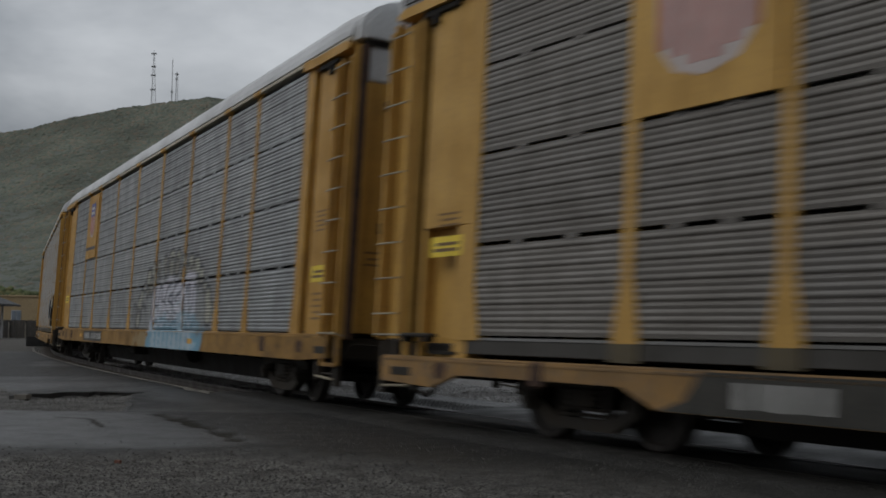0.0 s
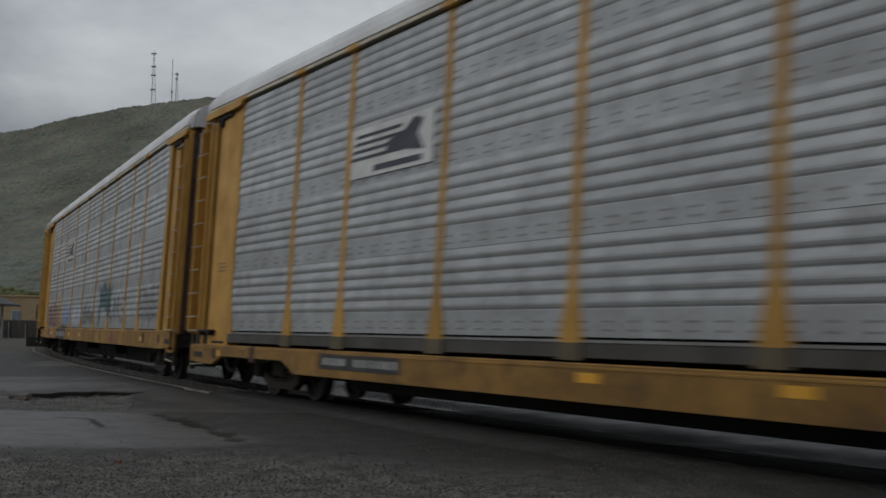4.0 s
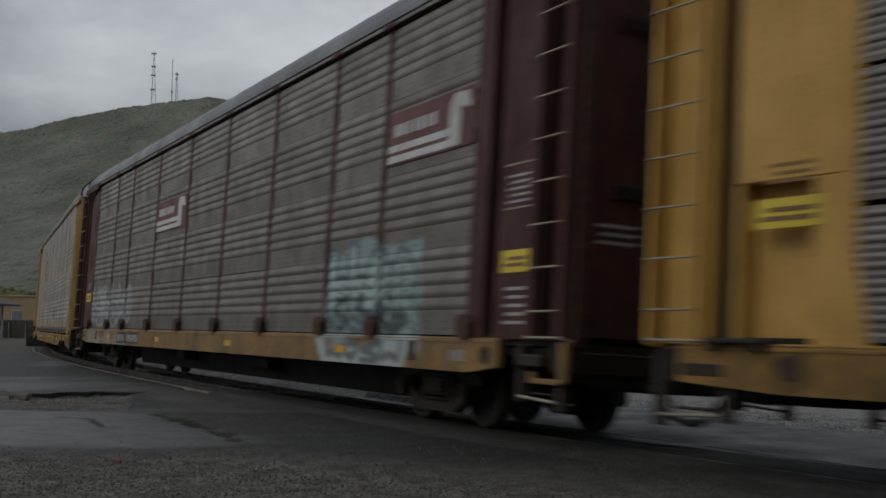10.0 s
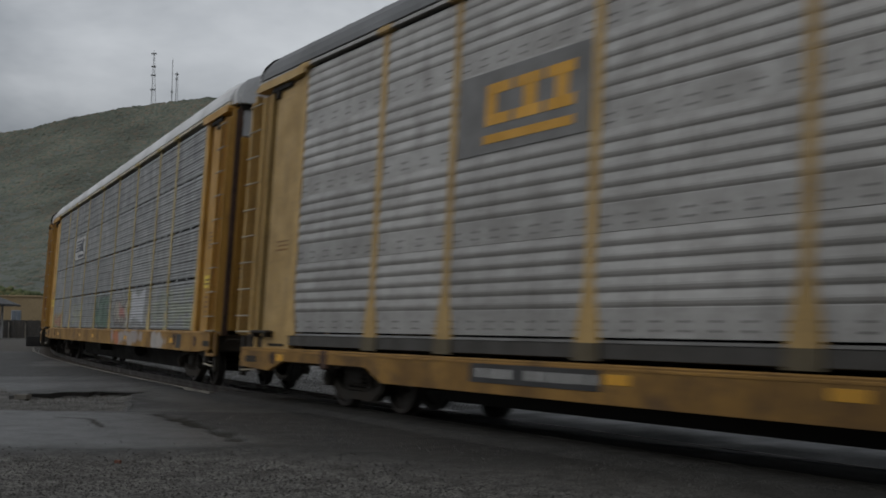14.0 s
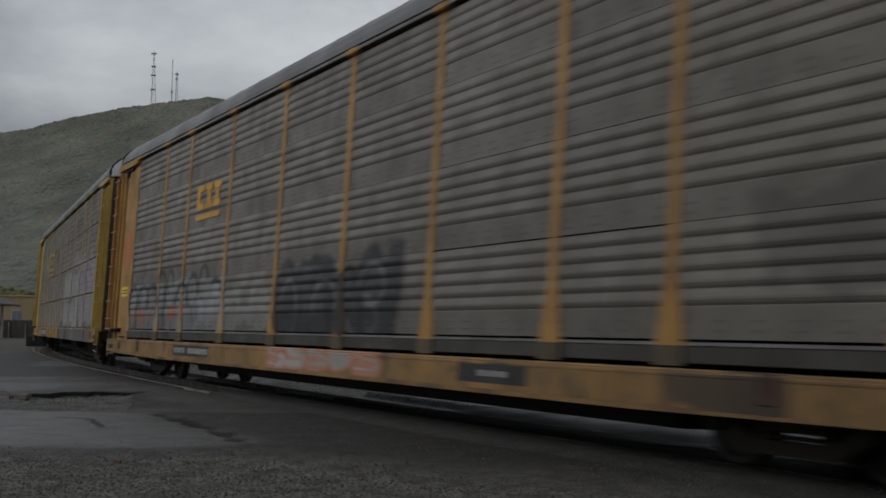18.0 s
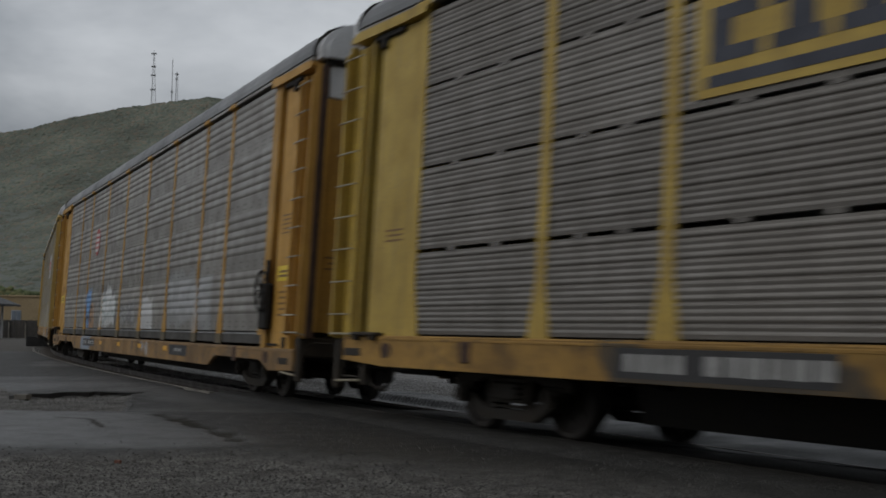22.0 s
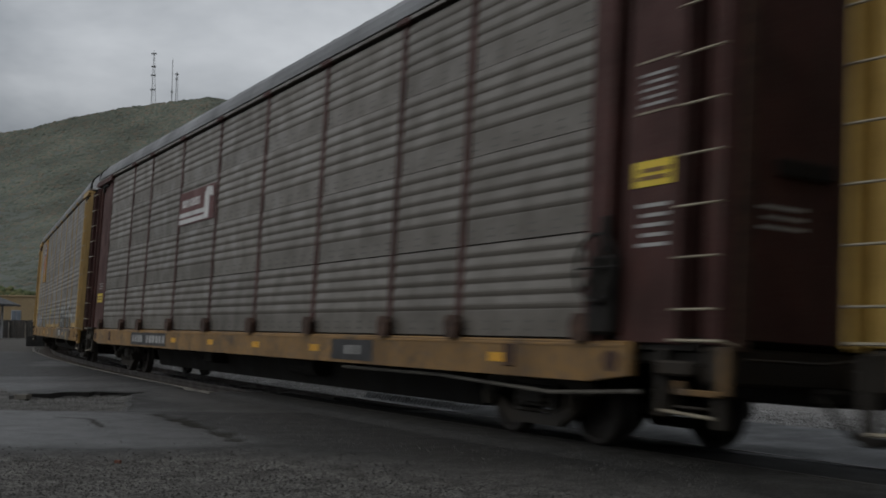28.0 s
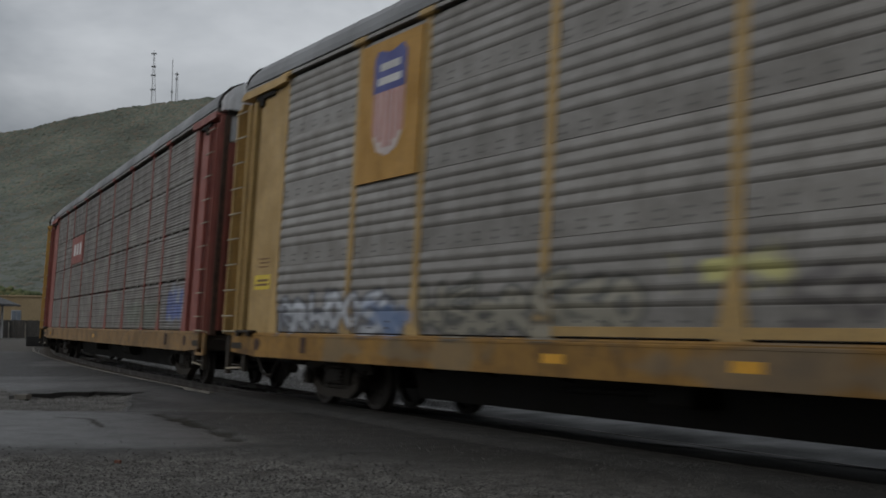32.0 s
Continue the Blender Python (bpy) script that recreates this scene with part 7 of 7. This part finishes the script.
    # 11
    g = S().blob(6.2, 7.0, 1.05, 2.1, (0.14, 0.32, 0.62), 74).blob(5.5, 6.3, 1.05, 1.9, (0.50, 0.26, 0.10), 75, 0.8).blob(1.75, 4.55, 1.05, 2.28, (0.09, 0.09, 0.09), 176, 0.8, 1.6).blob(1.9, 4.4, 1.07, 2.15, (0.66, 0.67, 0.67), 76, 1.0).tag(5.6, 7.0, 1.15, 1.9, None, ink, 177, 2, 0.05, 0.9).tag(2.0, 4.3, 1.2, 2.0, None, (0.36, 0.42, 0.41), 77, 3, 0.05, 0.8)
    g.tag(-0.7, 1.2, 1.25, 1.7, (0.42, 0.42, 0.42), (0.12, 0.12, 0.12), 78, 4, 0.10, 0.8).blob(-2.8, -1.6, 1.07, 1.8, (0.60, 0.60, 0.60), 79, 1.0).blob(-8.2, -4.5, 1.1, 2.2, (0.33, 0.34, 0.345), 80, 0.7, 2.0).tag(-8.0, -4.7, 1.3, 2.1, (0.42, 0.42, 0.43), None, 81, 4, 0.11, 0.6)
    g.blob(5.4, 7.0, 0.4, 0.85, (0.22, 0.30, 0.40), 82, 0.8).blob(-2.9, -1.7, 0.5, 0.8, (0.36, 0.36, 0.36), 83, 0.8)
    c = add(label="grey ribbed autorack car with white and blue graffiti and red badge", trim=YELLOW, sill_paint=ORANGE, skin=STEEL_WORN, roof=ROOF_GREY, sill="notched", seed=11, spray=g)
    badge = hang("badge", flat_shape([(5.66 + 0.36 * math.cos(a), 3.6 + 0.40 * math.sin(a)) for a in [k * math.pi / 10 for k in range(20)]], HALF - 0.014, HALF - 0.006).mesh("badge", LOGO_RED), c)
    bar_block(badge, "badge_bars", 5.4, 5.92, 3.32, 3.92, 4, WHITE, HALF - 0.006)
    stencil_plate(c, -6.73, -5.17, "notched", 17)
    stencil_plate(c, 4.6, 6.6, "notched", 18)
    hand_brake(c)
    corner_notes(c, 12)
    # 12
    g = S().blob(-7.1, -4.35, 1.05, 2.25, (0.30, 0.305, 0.30), 84, 0.55, 2.4).arcs([(-4.75 - 0.29 * k, 1.15 + 0.12 * (k % 3), 0.10, 0.72 + 0.16 * math.sin(2.3 * k), 15, 175) for k in range(9)] + [(-5.7, 1.9, 0.95, 0.12, 0, 180), (-5.9, 1.52, 0.9, 0.1, 0, 180)], (0.50, 0.51, 0.50), 0.045, 0.85)
    g.blob(-11.75, -9.1, 1.05, 2.2, (0.29, 0.30, 0.315), 85, 0.6, 1.6).loops(-11.5, -9.3, 1.2, 2.0, (0.12, 0.12, 0.125), 185, 5, 0.05, 0.6).blob(-11.8, -9.1, 0.5, 1.2, (0.15, 0.15, 0.153), 86, 0.9)
    g.arcs([(-4.7 - 0.33 * k, 0.62, 0.07, 0.42, 0, 180) for k in range(9)], (0.42, 0.41, 0.38), 0.05, 0.8).blob(-9.1, -8.5, 0.82, 0.98, (0.55, 0.25, 0.03), 87, 0.9, 3.0)
    c = add(label="grey close-ribbed autorack car with white graffiti and red-striped white sign", trim=OLIVE_GOLD, post_paint=STRAW, skin=STEEL_WORN, roof=ROOF_WHITE, style="fine", sill="flush", sill_paint=SILL_YELLOW, seed=12, spray=g)
    sign = hang("sign_panel", plate(-6.99, -4.40, 3.18, 4.12, HALF - 0.015, 0.02).mesh("sign_panel", WHITE), c)
    hang("red_letters", Shape().prism(lean_bar(-6.8, -4.5, 3.70, 3.86), "y", HALF + 0.005, HALF + 0.009).prism(lean_bar(-6.75, -5.0, 3.52, 3.64), "y", HALF + 0.005, HALF + 0.009).mesh("red_letters", LOGO_RED), sign)
    hang("dark_line", Shape().prism(lean_bar(-6.5, -4.5, 3.34, 3.40), "y", HALF + 0.005, HALF + 0.009).mesh("dark_line", LOGO_DARK), sign)
    corner_notes(c, 13)
    stencil_plate(c, 5.2, 7.6, "flush", 19, False)
    # 13
    c = add(label="brown-trimmed ribbed autorack car with maroon swoosh sign", trim=BROWN, skin=STEEL_SOOT, roof=ROOF_GREY, sill="plain_posts", sill_paint=ORANGE, seed=13)
    swoosh_sign(c, 1.55, 4.15, 3.28, 3.98)
    stencil_plate(c, 4.4, 7.75, "flush", 20)
    stencil_plate(c, -6.68, -5.22, "flush", 21)
    hand_brake(c)
    corner_notes(c, 14, ink=GREY_INK, z_card=2.45, framed=True)
    hang("brake_pipe", Shape().tube([(-5.4, 1.40, 0.60), (-8.4, 1.40, 0.60), (-10.9, 1.40, 0.52), (-12.4, 1.40, 0.60)], 0.022, 6).mesh("brake_pipe", EDGING), c)
    # 14
    white = (0.40, 0.41, 0.395)
    g = S().blob(-9.75, -7.8, 0.8, 1.72, (0.035, 0.037, 0.035), 88, 1.0, 1.8).blob(-7.4, -4.2, 0.85, 1.75, (0.042, 0.044, 0.042), 288, 0.95, 1.6).bubbles([(-7.4, 1.72, 0.2), (-7.55, 1.3, 0.3)], (0.05, 0.05, 0.05), (0.045, 0.045, 0.045), 0.9)
    g.arcs([(-5.25, 1.05, 0.68, 0.30, 0, 180), (-5.2, 1.22, 0.85, 0.42, 10, 160), (-5.0, 1.62, 0.6, 0.16, 20, 190), (-6.5, 1.45, 0.62, 0.32, 10, 175), (-7.4, 1.72, 0.24, 0.25, 60, 400), (-7.35, 1.28, 0.42, 0.36, 110, 290), (-7.02, 1.2, 0.2, 0.32, -80, 120), (-8.65, 1.62, 0.85, 0.22, 20, 280), (-8.75, 1.32, 0.75, 0.26, 10, 170), (-9.25, 1.08, 0.9, 0.42, 60, 185), (-8.55, 1.05, 0.42, 0.25, 0, 180), (-9.72, 1.1, 0.3, 0.42, 90, 190)], white, 0.05, 0.9).blob(-10.15, -9.8, 1.05, 1.4, white, 388, 0.8, 2.2)
    g.blob(-9.9, -6.3, 0.5, 1.03, (0.07, 0.068, 0.062), 89, 0.95, 1.2).blob(-9.1, -8.35, 0.6, 1.1, (0.30, 0.20, 0.065), 289, 0.9, 2.0).blob(-4.9, -2.2, 0.6, 1.02, (0.15, 0.13, 0.10), 189, 0.7, 1.5).blob(-1.0, 3.0, 0.6, 1.02, (0.16, 0.14, 0.11), 190, 0.6, 1.5).blob(5.0, 9.5, 0.6, 1.02, (0.18, 0.15, 0.10), 191, 0.6, 1.5).blob(-7.5, -4.2, 0.6, 1.03, (0.085, 0.08, 0.07), 193, 0.8, 1.3).tag(-8.6, -6.4, 0.74, 0.96, None, (0.26, 0.25, 0.22), 192, 4, 0.03, 0.8)
    g.tag(-1.3, 0.8, 1.2, 1.65, None, (0.10, 0.09, 0.09), 91, 4, 0.05, 0.8).blob(0.9, 2.3, 1.55, 1.85, (0.48, 0.45, 0.16), 92, 0.9, 3.0).tag(2.6, 6.9, 1.12, 1.7, (0.30, 0.28, 0.22), (0.06, 0.06, 0.055), 93, 7, 0.10, 0.9).tag(7.4, 11.4, 1.1, 1.65, (0.50, 0.52, 0.56), (0.06, 0.065, 0.085), 94, 7, 0.09, 0.95).blob(6.9, 8.4, 1.05, 1.45, (0.14, 0.22, 0.40), 95, 0.8, 2.6)
    g.tag(-4.6, -1.2, 1.15, 1.7, None, (0.16, 0.15, 0.14), 96, 5, 0.05, 0.6)
    c = add(label="grey ribbed autorack car with dark and white graffiti and shield sign", trim=KHAKI, sill_paint=YELLOW, skin=STEEL_WORN, roof=ROOF_GREY, sill="flush", seed=14, spray=g)
    shield_logo(logo_plate(c, YELLOW), 7.98, 4.2, 0.46, 1.5, HALF + 0.018)
    bar_block(decal(c, "pale_plate", -5.95, -5.05, 0.77, 0.96, WHITE, 1.531), "stencil_mark", -5.85, -5.2, 0.80, 0.93, 2, STENCIL, 1.537)
    for k in (4, 5, 6):
        decal(c, "kick_plate", POSTS[k] + 0.1, POSTS[k - 1] - 0.12, 1.08, 1.18, KHAKI, HALF - 0.026)
    decal(c, "kick_plate", POSTS[9] + 0.1, POSTS[8] - 0.9, 1.08, 1.22, KHAKI, HALF - 0.026)
    corner_notes(c, 15)
    # 15
    g = S().blob(-11.4, -9.8, 1.12, 2.0, (0.30, 0.32, 0.40), 97, 0.8, 2.0).tag(-11.2, -9.9, 1.3, 1.9, (0.12, 0.16, 0.40), None, 98, 2, 0.14).blob(-9.0, -5.0, 1.1, 1.7, (0.15, 0.18, 0.13), 99, 0.5, 2.0)
    c = add(label="red-trimmed close-ribbed autorack car with small red and white sign", trim=RED, skin=STEEL_DARK, roof=ROOF_GREY, style="fine", sill="flush", sill_paint=ORANGE, seed=15, spray=g)
    sign = hang("sign_panel", plate(4.3, 6.9, 3.2, 4.1, HALF - 0.015, 0.02).mesh("sign_panel", RED), c)
    letter_blocks(sign, "lettering", 4.6, 6.6, 3.45, 3.85, 3, WHITE, HALF + 0.005, 5)
    # 16, 17: only their ends come into sight
    add(label="grey ribbed autorack car with lemon posts", trim=LEMON, skin=STEEL_WORN, roof=ROOF_GREY, sill="flush", seed=16)
    add(label="grey ribbed autorack car with yellow posts", trim=YELLOW, skin=STEEL_WORN, roof=ROOF_GREY, sill="flush", seed=17)


build_train()


# ================= what moves =================
def motions():
    """The train rolls along the bend, slowing a little; all wheelsets turn alike."""
    for k, car in enumerate(CARS):
        walk(car, [(0.5 * i, car_pose(travelled(0.5 * i) + k * PITCH + SLACK[k])) for i in range(65)])
    first = WHEELSETS[0]
    walk(first, [(i / FPS, pose(0, 0, 0, 0, math.degrees((travelled(i / FPS) - travelled(0)) / 0.424) % 360, 0)) for i in range(32 * FPS + 1)])
    turning = first.animation_data
    for ws in WHEELSETS[1:]:
        ws.rotation_mode = "QUATERNION"
        keys = ws.animation_data_create()
        keys.action = turning.action
        keys.action_slot = turning.action_slot


motions()
